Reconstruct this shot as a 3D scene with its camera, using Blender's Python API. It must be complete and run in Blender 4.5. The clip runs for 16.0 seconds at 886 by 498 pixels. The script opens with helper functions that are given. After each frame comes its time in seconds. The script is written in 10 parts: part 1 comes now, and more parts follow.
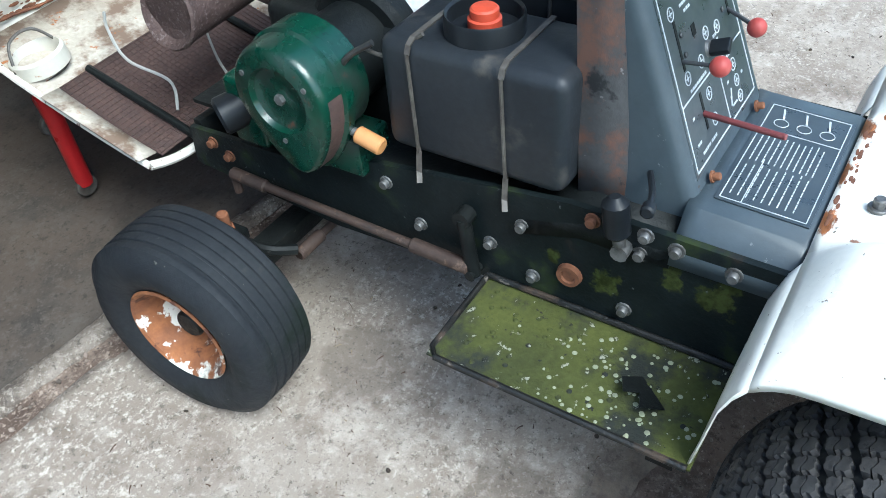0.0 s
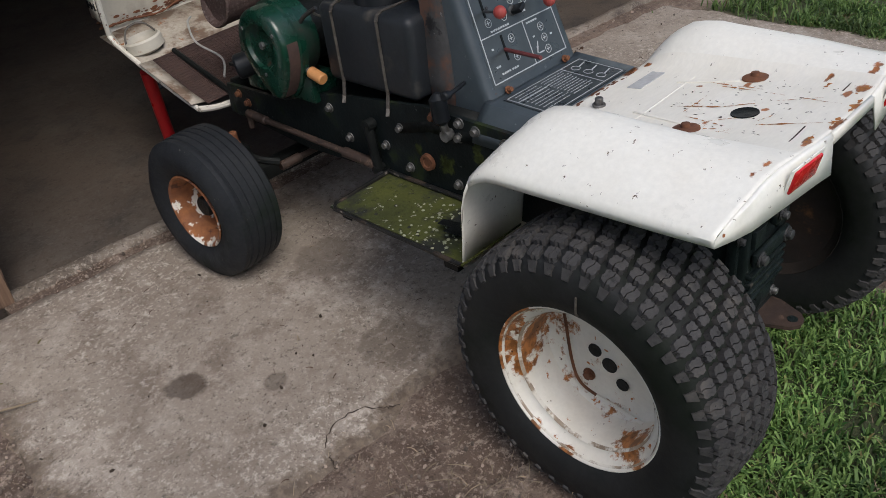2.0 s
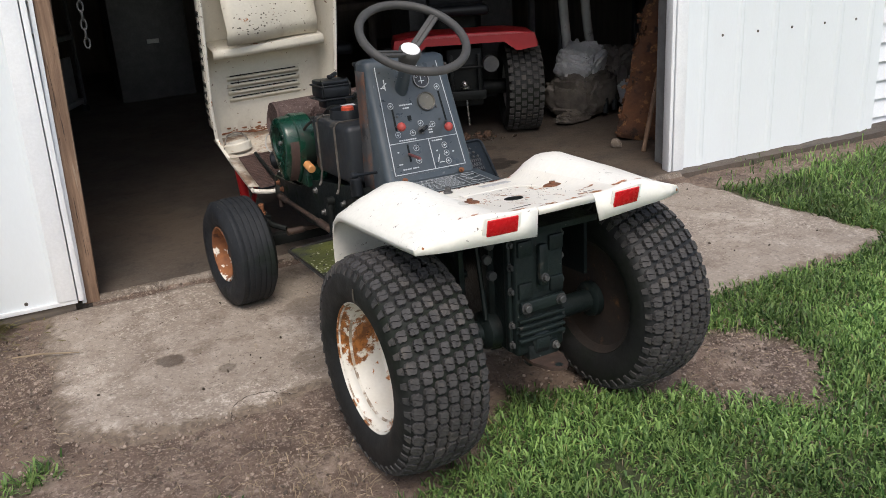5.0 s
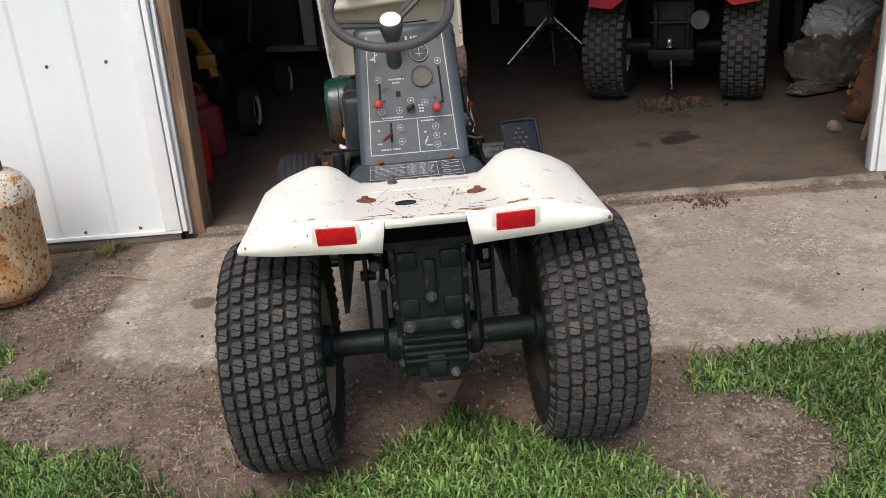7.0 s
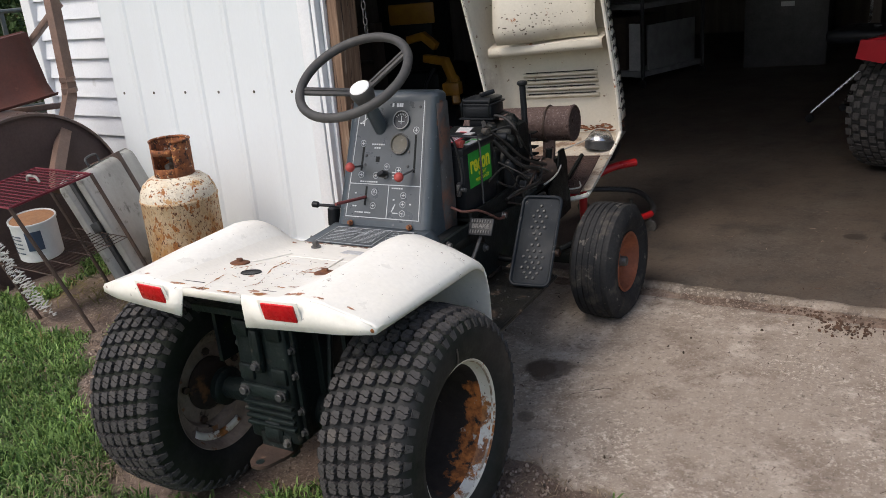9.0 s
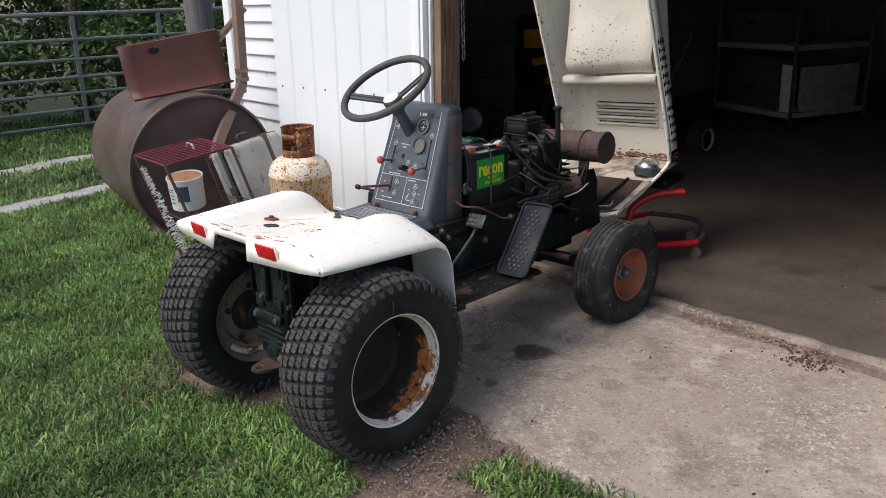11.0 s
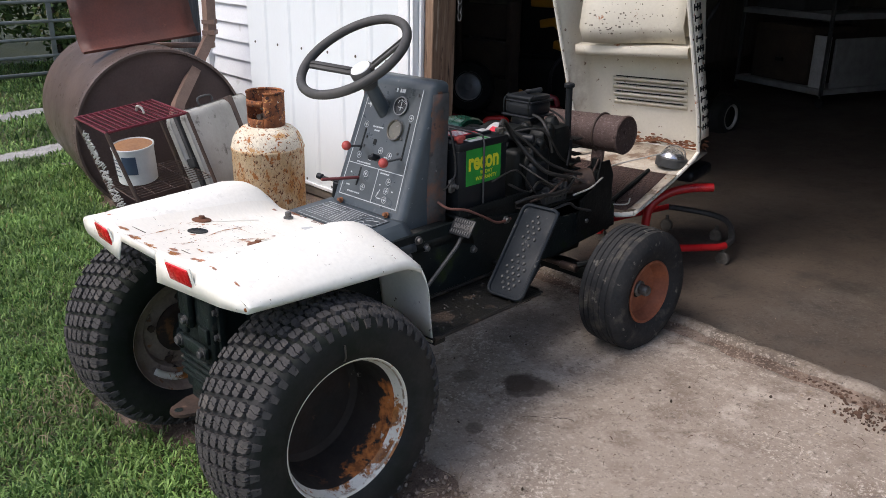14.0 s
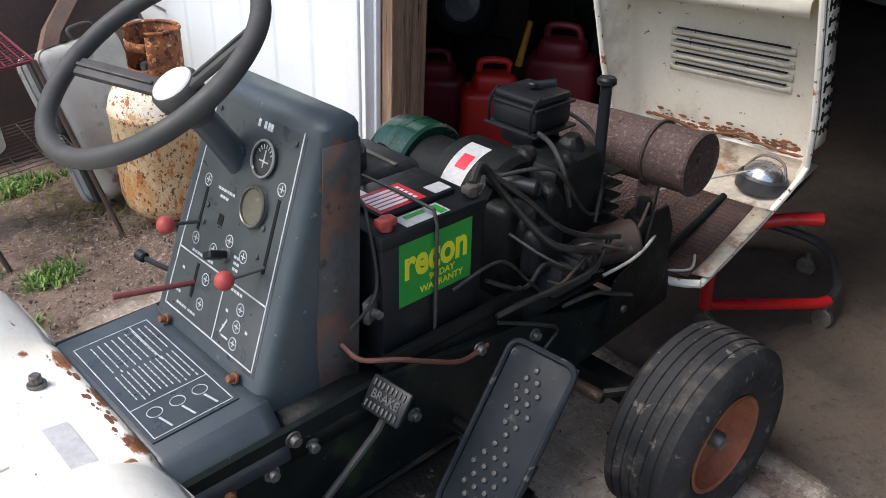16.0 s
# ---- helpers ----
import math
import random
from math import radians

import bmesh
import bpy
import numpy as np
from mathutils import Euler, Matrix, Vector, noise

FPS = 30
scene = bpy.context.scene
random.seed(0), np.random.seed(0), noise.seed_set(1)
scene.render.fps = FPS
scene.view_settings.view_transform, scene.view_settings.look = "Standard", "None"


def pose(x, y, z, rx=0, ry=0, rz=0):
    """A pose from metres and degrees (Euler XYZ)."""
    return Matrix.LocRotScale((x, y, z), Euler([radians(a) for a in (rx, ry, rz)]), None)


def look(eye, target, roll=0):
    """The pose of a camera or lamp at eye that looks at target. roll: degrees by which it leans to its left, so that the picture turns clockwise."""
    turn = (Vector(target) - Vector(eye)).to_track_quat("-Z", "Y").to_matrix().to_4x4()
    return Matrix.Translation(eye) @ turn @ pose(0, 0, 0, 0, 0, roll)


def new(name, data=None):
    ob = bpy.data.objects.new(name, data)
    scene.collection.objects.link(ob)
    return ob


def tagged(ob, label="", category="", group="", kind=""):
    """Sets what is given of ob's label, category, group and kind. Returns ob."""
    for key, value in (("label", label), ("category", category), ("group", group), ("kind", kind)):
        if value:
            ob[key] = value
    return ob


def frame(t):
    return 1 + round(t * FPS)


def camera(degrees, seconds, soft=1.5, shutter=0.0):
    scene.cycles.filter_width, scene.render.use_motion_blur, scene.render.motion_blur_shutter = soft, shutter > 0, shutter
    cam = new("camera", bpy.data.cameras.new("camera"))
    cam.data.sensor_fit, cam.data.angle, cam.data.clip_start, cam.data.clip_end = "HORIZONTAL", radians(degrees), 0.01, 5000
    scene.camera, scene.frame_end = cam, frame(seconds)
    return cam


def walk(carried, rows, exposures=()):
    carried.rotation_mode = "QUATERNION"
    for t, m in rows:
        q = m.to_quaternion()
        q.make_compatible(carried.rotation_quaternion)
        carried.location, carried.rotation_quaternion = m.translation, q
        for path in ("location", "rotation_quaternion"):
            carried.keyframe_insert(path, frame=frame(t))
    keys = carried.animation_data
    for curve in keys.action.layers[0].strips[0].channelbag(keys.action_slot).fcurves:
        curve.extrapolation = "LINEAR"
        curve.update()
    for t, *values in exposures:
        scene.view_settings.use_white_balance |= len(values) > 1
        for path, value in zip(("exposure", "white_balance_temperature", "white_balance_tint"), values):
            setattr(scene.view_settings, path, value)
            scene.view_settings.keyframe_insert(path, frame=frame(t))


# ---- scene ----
cam = camera(56.7, 16.0, 0.3)
PATH = [
    (0, (-1.097, 0.206, 1.383), (0.091, 1.099, 0.045), -5.1),
    (0.5, (-1.094, -0.024, 1.396), (0.038, 0.884, 0.019), -6.2),
    (1, (-1.253, -0.138, 1.375), (-0.081, 0.769, 0.032), -7.2),
    (1.5, (-1.29, -0.429, 1.335), (-0.147, 0.573, 0.035), -8.4),
    (2, (-1.389, -0.702, 1.365), (-0.278, 0.545, 0.264), -7.1),
    (2.5, (-1.575, -0.974, 1.361), (-0.407, 0.41, 0.513), -6.2),
    (3, (-1.536, -1.228, 1.353), (-0.485, 0.292, 0.588), -4.5),
    (3.5, (-1.602, -1.439, 1.373), (-0.682, 0.216, 0.729), -4.1),
    (4, (-1.707, -1.615, 1.351), (-0.782, 0.057, 0.761), -5.4),
    (4.5, (-1.531, -1.775, 1.3), (-0.599, -0.124, 0.661), -5.0),
    (4.7, (-1.396, -1.831, 1.283), (-0.472, -0.179, 0.637), -4.6),
    (6.8, (-0.127, -1.922, 1.277), (-0.027, -0.068, 0.532), -3.0),
    (7, (0.006, -1.92, 1.296), (0.041, -0.064, 0.55), -4.6),
    (7.5, (0.416, -1.943, 1.309), (0.049, -0.105, 0.612), -4.8),
    (8, (0.68, -1.708, 1.338), (0.129, 0.098, 0.679), -3.2),
    (8.5, (1.0, -1.615, 1.312), (0.242, 0.117, 0.66), -5.0),
    (9, (1.38, -1.454, 1.355), (0.387, 0.155, 0.703), -5.4),
    (9.5, (1.598, -1.277, 1.388), (0.493, 0.276, 0.785), -3.2),
    (10, (1.978, -1.261, 1.399), (0.666, 0.095, 0.735), -2.9),
    (10.2, (2.081, -1.296, 1.417), (0.698, 0.002, 0.781), -2.4),
    (12.3, (2.312, -1.612, 1.344), (0.945, -0.262, 0.789), -0.9),
    (12.5, (2.309, -1.615, 1.341), (0.94, -0.268, 0.783), -1.0),
    (13, (2.257, -1.445, 1.325), (0.896, -0.102, 0.74), -1.3),
    (13.5, (2.154, -1.215, 1.348), (0.796, 0.107, 0.71), -0.4),
    (14, (1.849, -0.996, 1.373), (0.493, 0.3, 0.68), 0.3),
    (14.5, (1.709, -0.664, 1.359), (0.414, 0.662, 0.608), 0.1),
    (15, (1.491, -0.39, 1.376), (0.163, 0.84, 0.525), 1.2),
    (15.5, (1.16, -0.229, 1.402), (-0.15, 0.974, 0.488), 2.1),
    (16, (1.002, 0.019, 1.391), (-0.281, 1.212, 0.426), 1.3),
]
EXPOSURES = [(0, 1.72, 5450, -2), (0.6, 1.0, 5700, 8), (1.5, 0.33, 6300, 10), (2, 0.30, 6400, 10), (3.5, 0.65, 6500, 10), (7, 0.85, 6800, 11), (9, 0.75, 6750, 12), (10, 0.85, 6700, 12), (12.5, 1.0, 6500, 13), (14.5, 0.97, 6550, 14), (16, 1.22, 6450, 11)]
walk(cam, [(t, look(eye, target, roll)) for t, eye, target, roll in PATH], EXPOSURES)

# ---- daylight: overcast sky with a wide soft sun ----
world = bpy.data.worlds.new("overcast_sky")
scene.world = world
world.use_nodes = True
wn = world.node_tree.nodes
sky = wn.new("ShaderNodeTexSky")
sky.sky_type = "NISHITA"
sky.sun_disc = False
sky.sun_elevation = radians(52)
sky.sun_rotation = radians(200)
sky.air_density = 1.0
sky.dust_density = 2.5
sky.ozone_density = 0.6
wn["Background"].inputs["Strength"].default_value = 0.12
world.node_tree.links.new(sky.outputs[0], wn["Background"].inputs["Color"])
sun_data = bpy.data.lights.new("sun", "SUN")
sun_data.energy = 1.2
sun_data.angle = radians(28)
sun_data.color = (1.0, 0.97, 0.92)
sun = new("sun", sun_data)
sun.matrix_world = look((-1.2, -3.2, 5.0), (0, 0, 0))


# ---- materials ----
def material(name, base, alt=None, scale=6.0, rough=0.6, metal=0.0, bump=0.15, bscale=90.0, layers=(), stretch=(1, 1, 1), vary=0.0, spec=0.5, spots=(), spot=(0.40, 0.14, 0.04)):
    """Two-scale procedural paint. layers: (colour, scale, low, high, rough) of stains, chips and rust.
    spots: (x, y, z, radius[, times longer across]) of ragged rust on the thing itself."""
    m = bpy.data.materials.new(name)
    m.use_nodes = True
    n, l = m.node_tree.nodes, m.node_tree.links
    bsdf = n["Principled BSDF"]
    tc, info = n.new("ShaderNodeTexCoord"), n.new("ShaderNodeObjectInfo")
    mp, add = n.new("ShaderNodeMapping"), n.new("ShaderNodeVectorMath")
    mp.inputs["Scale"].default_value = stretch
    mul = n.new("ShaderNodeMath")
    mul.operation, mul.inputs[1].default_value = "MULTIPLY", 17.0
    l.new(info.outputs["Random"], mul.inputs[0])
    l.new(tc.outputs["Object"], mp.inputs["Vector"])
    l.new(mp.outputs[0], add.inputs[0])
    l.new(mul.outputs[0], add.inputs[1])
    vec = add.outputs[0]

    def noise_at(s, detail=6.0, roughness=0.6):
        t = n.new("ShaderNodeTexNoise")
        t.inputs["Scale"].default_value, t.inputs["Detail"].default_value, t.inputs["Roughness"].default_value = s, detail, roughness
        l.new(vec, t.inputs["Vector"])
        return t.outputs["Fac"]

    def mapped(sock, a, b, c=0.0, d=1.0):
        r = n.new("ShaderNodeMapRange")
        r.inputs[1].default_value, r.inputs[2].default_value, r.inputs[3].default_value, r.inputs[4].default_value = a, b, c, d
        l.new(sock, r.inputs[0])
        return r.outputs[0]

    def mixed(fac, a, b):
        x = n.new("ShaderNodeMix")
        x.data_type = "RGBA"
        l.new(fac, x.inputs[0])
        for sock, val in ((x.inputs[6], a), (x.inputs[7], b)):
            if isinstance(val, tuple):
                sock.default_value = (*val, 1)
            else:
                l.new(val, sock)
        return x.outputs[2]

    alt = alt or tuple(c * 0.7 for c in base)
    col = mixed(mapped(noise_at(scale), 0.35, 0.68), base, alt)
    fine = noise_at(bscale, 4.0)
    dark = n.new("ShaderNodeMix")
    dark.data_type, dark.blend_type = "RGBA", "MULTIPLY"
    dark.inputs[0].default_value = 1.0
    l.new(col, dark.inputs[6])
    g = n.new("ShaderNodeCombineColor")
    grain = 0.015 if bump < 0.03 else 0.05 if bump < 0.12 else 0.17
    shade = mapped(fine, 0.25, 0.75, 1 - grain, 1 + grain)
    for i in range(3):
        l.new(shade, g.inputs[i])
    l.new(g.outputs[0], dark.inputs[7])
    col = dark.outputs[2]
    if vary:
        hue = n.new("ShaderNodeHueSaturation")
        l.new(mapped(n.new("ShaderNodeNewGeometry").outputs["Random Per Island"], 0, 1, 1 - vary, 1 + vary), hue.inputs["Value"])
        l.new(col, hue.inputs["Color"])
        col = hue.outputs[0]
    ro = mapped(noise_at(scale * 2.3), 0.3, 0.7, max(rough - 0.1, 0.05), min(rough + 0.12, 1))
    height = fine
    if spots:
        ragged = noise_at(38, 6.0, 0.7)
        for x, y, z, r, *long in spots:
            e = long[0] if long else 1.0
            d, s, q = n.new("ShaderNodeVectorMath"), n.new("ShaderNodeMath"), n.new("ShaderNodeVectorMath")
            d.operation, s.operation, q.operation = "DISTANCE", "MULTIPLY_ADD", "MULTIPLY"
            q.inputs[1].default_value = (1 / e, 1, 1)
            l.new(tc.outputs["Object"], q.inputs[0])
            l.new(q.outputs[0], d.inputs[0])
            d.inputs[1].default_value = (x / e, y, z)
            s.inputs[1].default_value = r * 3.2
            l.new(ragged, s.inputs[0])
            l.new(d.outputs["Value"], s.inputs[2])
            f = mapped(s.outputs[0], r * 2.25, r * 2.55, 1.0, 0.0)
            tone = mixed(mapped(noise_at(55, 4.0), 0.4, 0.6), spot, tuple(v * 0.4 for v in spot))
            col = mixed(f, col, tone)
    for c, s, lo, hi, r in layers:
        f = mapped(noise_at(s, 8.0, 0.65), lo, hi)
        col = mixed(f, col, c)
        rr = n.new("ShaderNodeMix")
        l.new(f, rr.inputs[0])
        l.new(ro, rr.inputs[2])
        rr.inputs[3].default_value = r
        ro = rr.outputs[0]
    l.new(col, bsdf.inputs["Base Color"])
    l.new(ro, bsdf.inputs["Roughness"])
    bsdf.inputs["Metallic"].default_value = metal
    bsdf.inputs["Specular IOR Level"].default_value = spec
    if bump:
        b = n.new("ShaderNodeBump")
        b.inputs["Strength"].default_value, b.inputs["Distance"].default_value = bump, 0.004
        l.new(height, b.inputs["Height"])
        l.new(b.outputs[0], bsdf.inputs["Normal"])
    return m


RUST, RUST_DARK, ORANGE = (0.30, 0.11, 0.035), (0.10, 0.04, 0.022), (0.42, 0.15, 0.04)
M = {}
M["cream"] = material("cream_paint", (0.86, 0.84, 0.77), (0.83, 0.80, 0.72), 5, 0.35, bump=0.04, layers=((ORANGE, 26, 0.735, 0.75, 0.8), ((0.10, 0.06, 0.04), 60, 0.665, 0.675, 0.8)), spots=((0.205, -0.205, 0.703, 0.009, 4), (0.28, -0.205, 0.706, 0.006, 4), (-0.25, -0.205, 0.703, 0.007, 3), (-0.29, -0.20, 0.705, 0.005, 2), (0.414, -0.216, 0.648, 0.005), (-0.40, -0.215, 0.655, 0.004), (0.345, -0.19, 0.68, 0.0045, 4), (0.235, -0.245, 0.70, 0.004, 5), (0.13, -0.255, 0.648, 0.004, 3)))
M["cream_chip"] = material("chipped_cream_edge", (0.76, 0.73, 0.65), (0.66, 0.62, 0.54), 7, 0.5, bump=0.1, layers=((RUST_DARK, 55, 0.60, 0.64, 0.9), (RUST, 24, 0.62, 0.66, 0.9)))
M["cream_deck"] = material("cream_paint_rusty_deck", (0.84, 0.81, 0.73), (0.79, 0.75, 0.66), 5, 0.4, bump=0.06, layers=((ORANGE, 17, 0.71, 0.725, 0.85), (RUST_DARK, 30, 0.70, 0.715, 0.85), ((0.16, 0.13, 0.10), 52, 0.67, 0.685, 0.8)), stretch=(0.5, 1.4, 1), spots=((-0.12, 0.285, 0.63, 0.018, 2.2), (0.13, 0.287, 0.63, 0.018, 2.2), (0.0, 0.291, 0.63, 0.008, 5), (-0.158, 0.24, 0.635, 0.012), (0.165, 0.262, 0.635, 0.010), (0.10, -0.005, 0.668, 0.007, 2), (-0.10, -0.02, 0.67, 0.007, 2), (-0.015, -0.095, 0.68, 0.008), (0.125, -0.215, 0.697, 0.013, 1.8), (-0.05, -0.236, 0.70, 0.008, 3), (0.035, -0.237, 0.70, 0.008, 3), (-0.135, -0.22, 0.70, 0.008, 3), (0.09, -0.20, 0.695, 0.007, 2), (0.16, -0.14, 0.69, 0.006, 3), (0.075, 0.085, 0.656, 0.008, 0.6)))
M["cream_hood"] = material("cream_paint_hood_inside", (0.60, 0.565, 0.485), (0.52, 0.485, 0.405), 4, 0.5, bump=0.1, layers=((RUST_DARK, 40, 0.65, 0.68, 0.9), (RUST, 11, 0.66, 0.70, 0.9), ((0.36, 0.31, 0.25), 5, 0.55, 0.72, 0.8)))
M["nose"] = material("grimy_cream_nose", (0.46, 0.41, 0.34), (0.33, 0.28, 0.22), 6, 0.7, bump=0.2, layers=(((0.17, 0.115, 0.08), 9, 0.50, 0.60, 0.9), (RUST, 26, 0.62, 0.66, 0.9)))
M["cream_rim"] = material("cream_wheel_paint", (0.80, 0.77, 0.70), (0.72, 0.67, 0.58), 6, 0.45, bump=0.06, layers=((ORANGE, 22, 0.635, 0.66, 0.9), (RUST_DARK, 46, 0.665, 0.685, 0.9)), spot=(0.45, 0.165, 0.04), spots=((-0.03, 0.135, 0.045, 0.062), (-0.05, 0.15, 0.0, 0.055), (-0.02, 0.12, 0.085, 0.045), (-0.07, 0.155, -0.04, 0.03), (-0.06, -0.11, -0.11, 0.048), (-0.04, -0.085, -0.135, 0.034), (-0.095, 0.165, 0.07, 0.026), (-0.1, 0.12, 0.14, 0.03), (-0.098, 0.17, 0.03, 0.034), (-0.095, 0.178, -0.02, 0.026), (-0.098, 0.15, 0.10, 0.03), (-0.1, -0.14, -0.11, 0.02), (-0.1, 0.02, -0.18, 0.016), (-0.1, 0.10, -0.15, 0.014), (-0.01, 0.03, -0.02, 0.02), (0.06, 0.10, -0.125, 0.06), (0.06, 0.155, -0.03, 0.05), (0.05, -0.02, -0.16, 0.05), (0.06, -0.15, 0.06, 0.03), (0.1, 0.13, -0.12, 0.03)))
M["rust_rim"] = material("rusty_wheel", (0.34, 0.13, 0.045), (0.17, 0.065, 0.03), 12, 0.8, bump=0.25, layers=(((0.10, 0.04, 0.024), 20, 0.54, 0.60, 0.9), ((0.80, 0.76, 0.68), 11, 0.59, 0.61, 0.6)), spot=(0.80, 0.76, 0.68), spots=((-0.06, -0.065, -0.07, 0.030), (-0.07, -0.03, -0.10, 0.026), (-0.07, -0.10, -0.01, 0.016)))
M["red_rim"] = material("red_brown_wheel", (0.27, 0.085, 0.038), (0.19, 0.062, 0.034), 14, 0.75, bump=0.25)
# ring colour that draws the shade line in the stepped rim's creases
M["rim_crease"] = material("rim_crease_shade", (0.42, 0.34, 0.26), (0.22, 0.16, 0.11), 30, 0.9, bump=0.2, layers=(((0.74, 0.70, 0.62), 24, 0.47, 0.55, 0.8),))
M["rust_streak"] = material("orange_brown_rust_streak", (0.46, 0.19, 0.05), (0.20, 0.08, 0.03), 30, 0.9, bump=0.1)
# dark base puts the recess's shade into the colour; rust stays its own
M["rim_well"] = material("shaded_rusty_well", (0.032, 0.022, 0.017), (0.018, 0.014, 0.012), 9, 0.85, bump=0.3, layers=(((0.12, 0.05, 0.025), 13, 0.62, 0.68, 0.9), ((0.50, 0.45, 0.38), 17, 0.66, 0.69, 0.7)), spot=(0.52, 0.17, 0.042), spots=((0.06, 0.13, -0.09, 0.045), (0.06, 0.10, -0.12, 0.045), (0.065, 0.155, -0.03, 0.05), (0.06, 0.05, -0.15, 0.04), (0.065, 0.158, 0.03, 0.035)))
# near-black colour stands for the shade deep inside the wheel
M["rim_dark"] = material("shaded_rim_disc", (0.014, 0.011, 0.010), (0.035, 0.020, 0.014), 7, 0.9, bump=0.3, layers=(((0.16, 0.07, 0.03), 8, 0.60, 0.68, 0.9),))
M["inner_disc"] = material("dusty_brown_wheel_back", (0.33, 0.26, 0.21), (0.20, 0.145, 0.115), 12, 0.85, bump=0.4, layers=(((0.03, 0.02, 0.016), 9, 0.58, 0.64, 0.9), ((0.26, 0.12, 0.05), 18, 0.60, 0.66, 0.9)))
M["rust"] = material("rusty_steel", (0.22, 0.085, 0.035), RUST_DARK, 18, 0.85, bump=0.4)
M["rust_dark"] = material("dark_rusty_rod", (0.065, 0.040, 0.030), (0.040, 0.027, 0.022), 20, 0.65, 0.2, bump=0.3, layers=(((0.13, 0.085, 0.06), 26, 0.60, 0.66, 0.6),))
M["console"] = material("worn_blue_grey_paint", (0.037, 0.049, 0.058), (0.057, 0.072, 0.083), 7, 0.40, bump=0.08, layers=(((0.10, 0.045, 0.028), 7, 0.635, 0.67, 0.85), ((0.16, 0.17, 0.175), 44, 0.655, 0.68, 0.7)), spot=(0.20, 0.075, 0.035), spots=((0.157, 0.60, 0.80, 0.026), (0.157, 0.615, 0.86, 0.022), (0.157, 0.585, 0.73, 0.022), (0.157, 0.60, 0.92, 0.018), (0.157, 0.57, 0.67, 0.016), (0.15, 0.62, 0.97, 0.012), (-0.157, 0.60, 0.80, 0.02), (-0.157, 0.602, 0.83, 0.014), (-0.157, 0.598, 0.77, 0.014)), spec=0.5)
M["console_back"] = material("worn_grey_primer", (0.055, 0.054, 0.054), (0.033, 0.032, 0.033), 9, 0.7, bump=0.25, layers=(((0.11, 0.055, 0.037), 9, 0.48, 0.58, 0.85), ((0.012, 0.012, 0.013), 16, 0.60, 0.66, 0.7), ((0.15, 0.145, 0.14), 44, 0.66, 0.69, 0.8)))
M["panel"] = material("dark_printed_panel", (0.032, 0.040, 0.044), (0.046, 0.055, 0.059), 12, 0.33, bump=0.03, spec=0.75)
M["print"] = material("white_print", (0.52, 0.54, 0.55), (0.36, 0.38, 0.39), 60, 0.5, bump=0)
M["black"] = material("grimy_black_paint", (0.006, 0.0072, 0.0075), (0.012, 0.0135, 0.013), 10, 0.45, bump=0.35, spec=0.15, layers=(((0.030, 0.025, 0.020), 11, 0.62, 0.74, 0.9), ((0.06, 0.056, 0.05), 60, 0.66, 0.69, 0.9)))
M["gearbox"] = material("oily_green_black_casting", (0.008, 0.0125, 0.0128), (0.014, 0.021, 0.0205), 9, 0.42, bump=0.5, spec=0.25, layers=(((0.006, 0.007, 0.007), 6, 0.52, 0.64, 0.5), ((0.055, 0.052, 0.045), 24, 0.62, 0.70, 0.9), ((0.12, 0.12, 0.11), 70, 0.67, 0.69, 0.9)))
M["black_moss"] = material("black_paint_with_moss", (0.006, 0.0085, 0.009), (0.011, 0.0155, 0.016), 10, 0.45, bump=0.3, spec=0.15, layers=(((0.030, 0.042, 0.014), 10, 0.56, 0.70, 0.95), ((0.030, 0.025, 0.020), 14, 0.62, 0.72, 0.9), ((0.10, 0.105, 0.10), 60, 0.675, 0.69, 0.7)), spot=(0.045, 0.055, 0.016), spots=((-0.217, 0.645, 0.488, 0.016), (-0.217, 0.555, 0.472, 0.026), (-0.217, 0.455, 0.55, 0.018), (-0.217, 0.45, 0.52, 0.020), (-0.217, 0.385, 0.515, 0.032), (-0.217, 0.37, 0.545, 0.022)))
M["plastic"] = material("black_plastic", (0.009, 0.0105, 0.0125), (0.014, 0.016, 0.019), 12, 0.4, bump=0.1, spec=0.25)
M["tank"] = material("dusty_black_plastic", (0.013, 0.0155, 0.019), (0.021, 0.024, 0.028), 7, 0.42, bump=0.12, spec=0.4, layers=(((0.085, 0.076, 0.064), 8, 0.58, 0.72, 0.9),))
M["moss"] = material("mossy_board", (0.078, 0.086, 0.022), (0.044, 0.050, 0.017), 7, 0.9, bump=0.6, layers=(((0.022, 0.024, 0.020), 6, 0.49, 0.59, 0.8), ((0.28, 0.28, 0.22), 48, 0.63, 0.66, 0.9), ((0.02, 0.022, 0.018), 40, 0.63, 0.67, 0.9)), spec=0.2)
M["board"] = material("dirty_black_board", (0.007, 0.0075, 0.0075), (0.016, 0.015, 0.013), 9, 0.42, bump=0.7, spec=0.35, layers=(((0.05, 0.035, 0.025), 10, 0.57, 0.64, 0.85), ((0.03, 0.036, 0.016), 12, 0.62, 0.68, 0.9), ((0.12, 0.105, 0.09), 40, 0.64, 0.68, 0.9)))
M["tyre"] = material("weathered_tyre_rubber", (0.014, 0.0148, 0.0152), (0.022, 0.0225, 0.0225), 7, 0.6, bump=0.2, spec=0.25, layers=(((0.009, 0.0125, 0.008), 3, 0.48, 0.62, 0.8),))
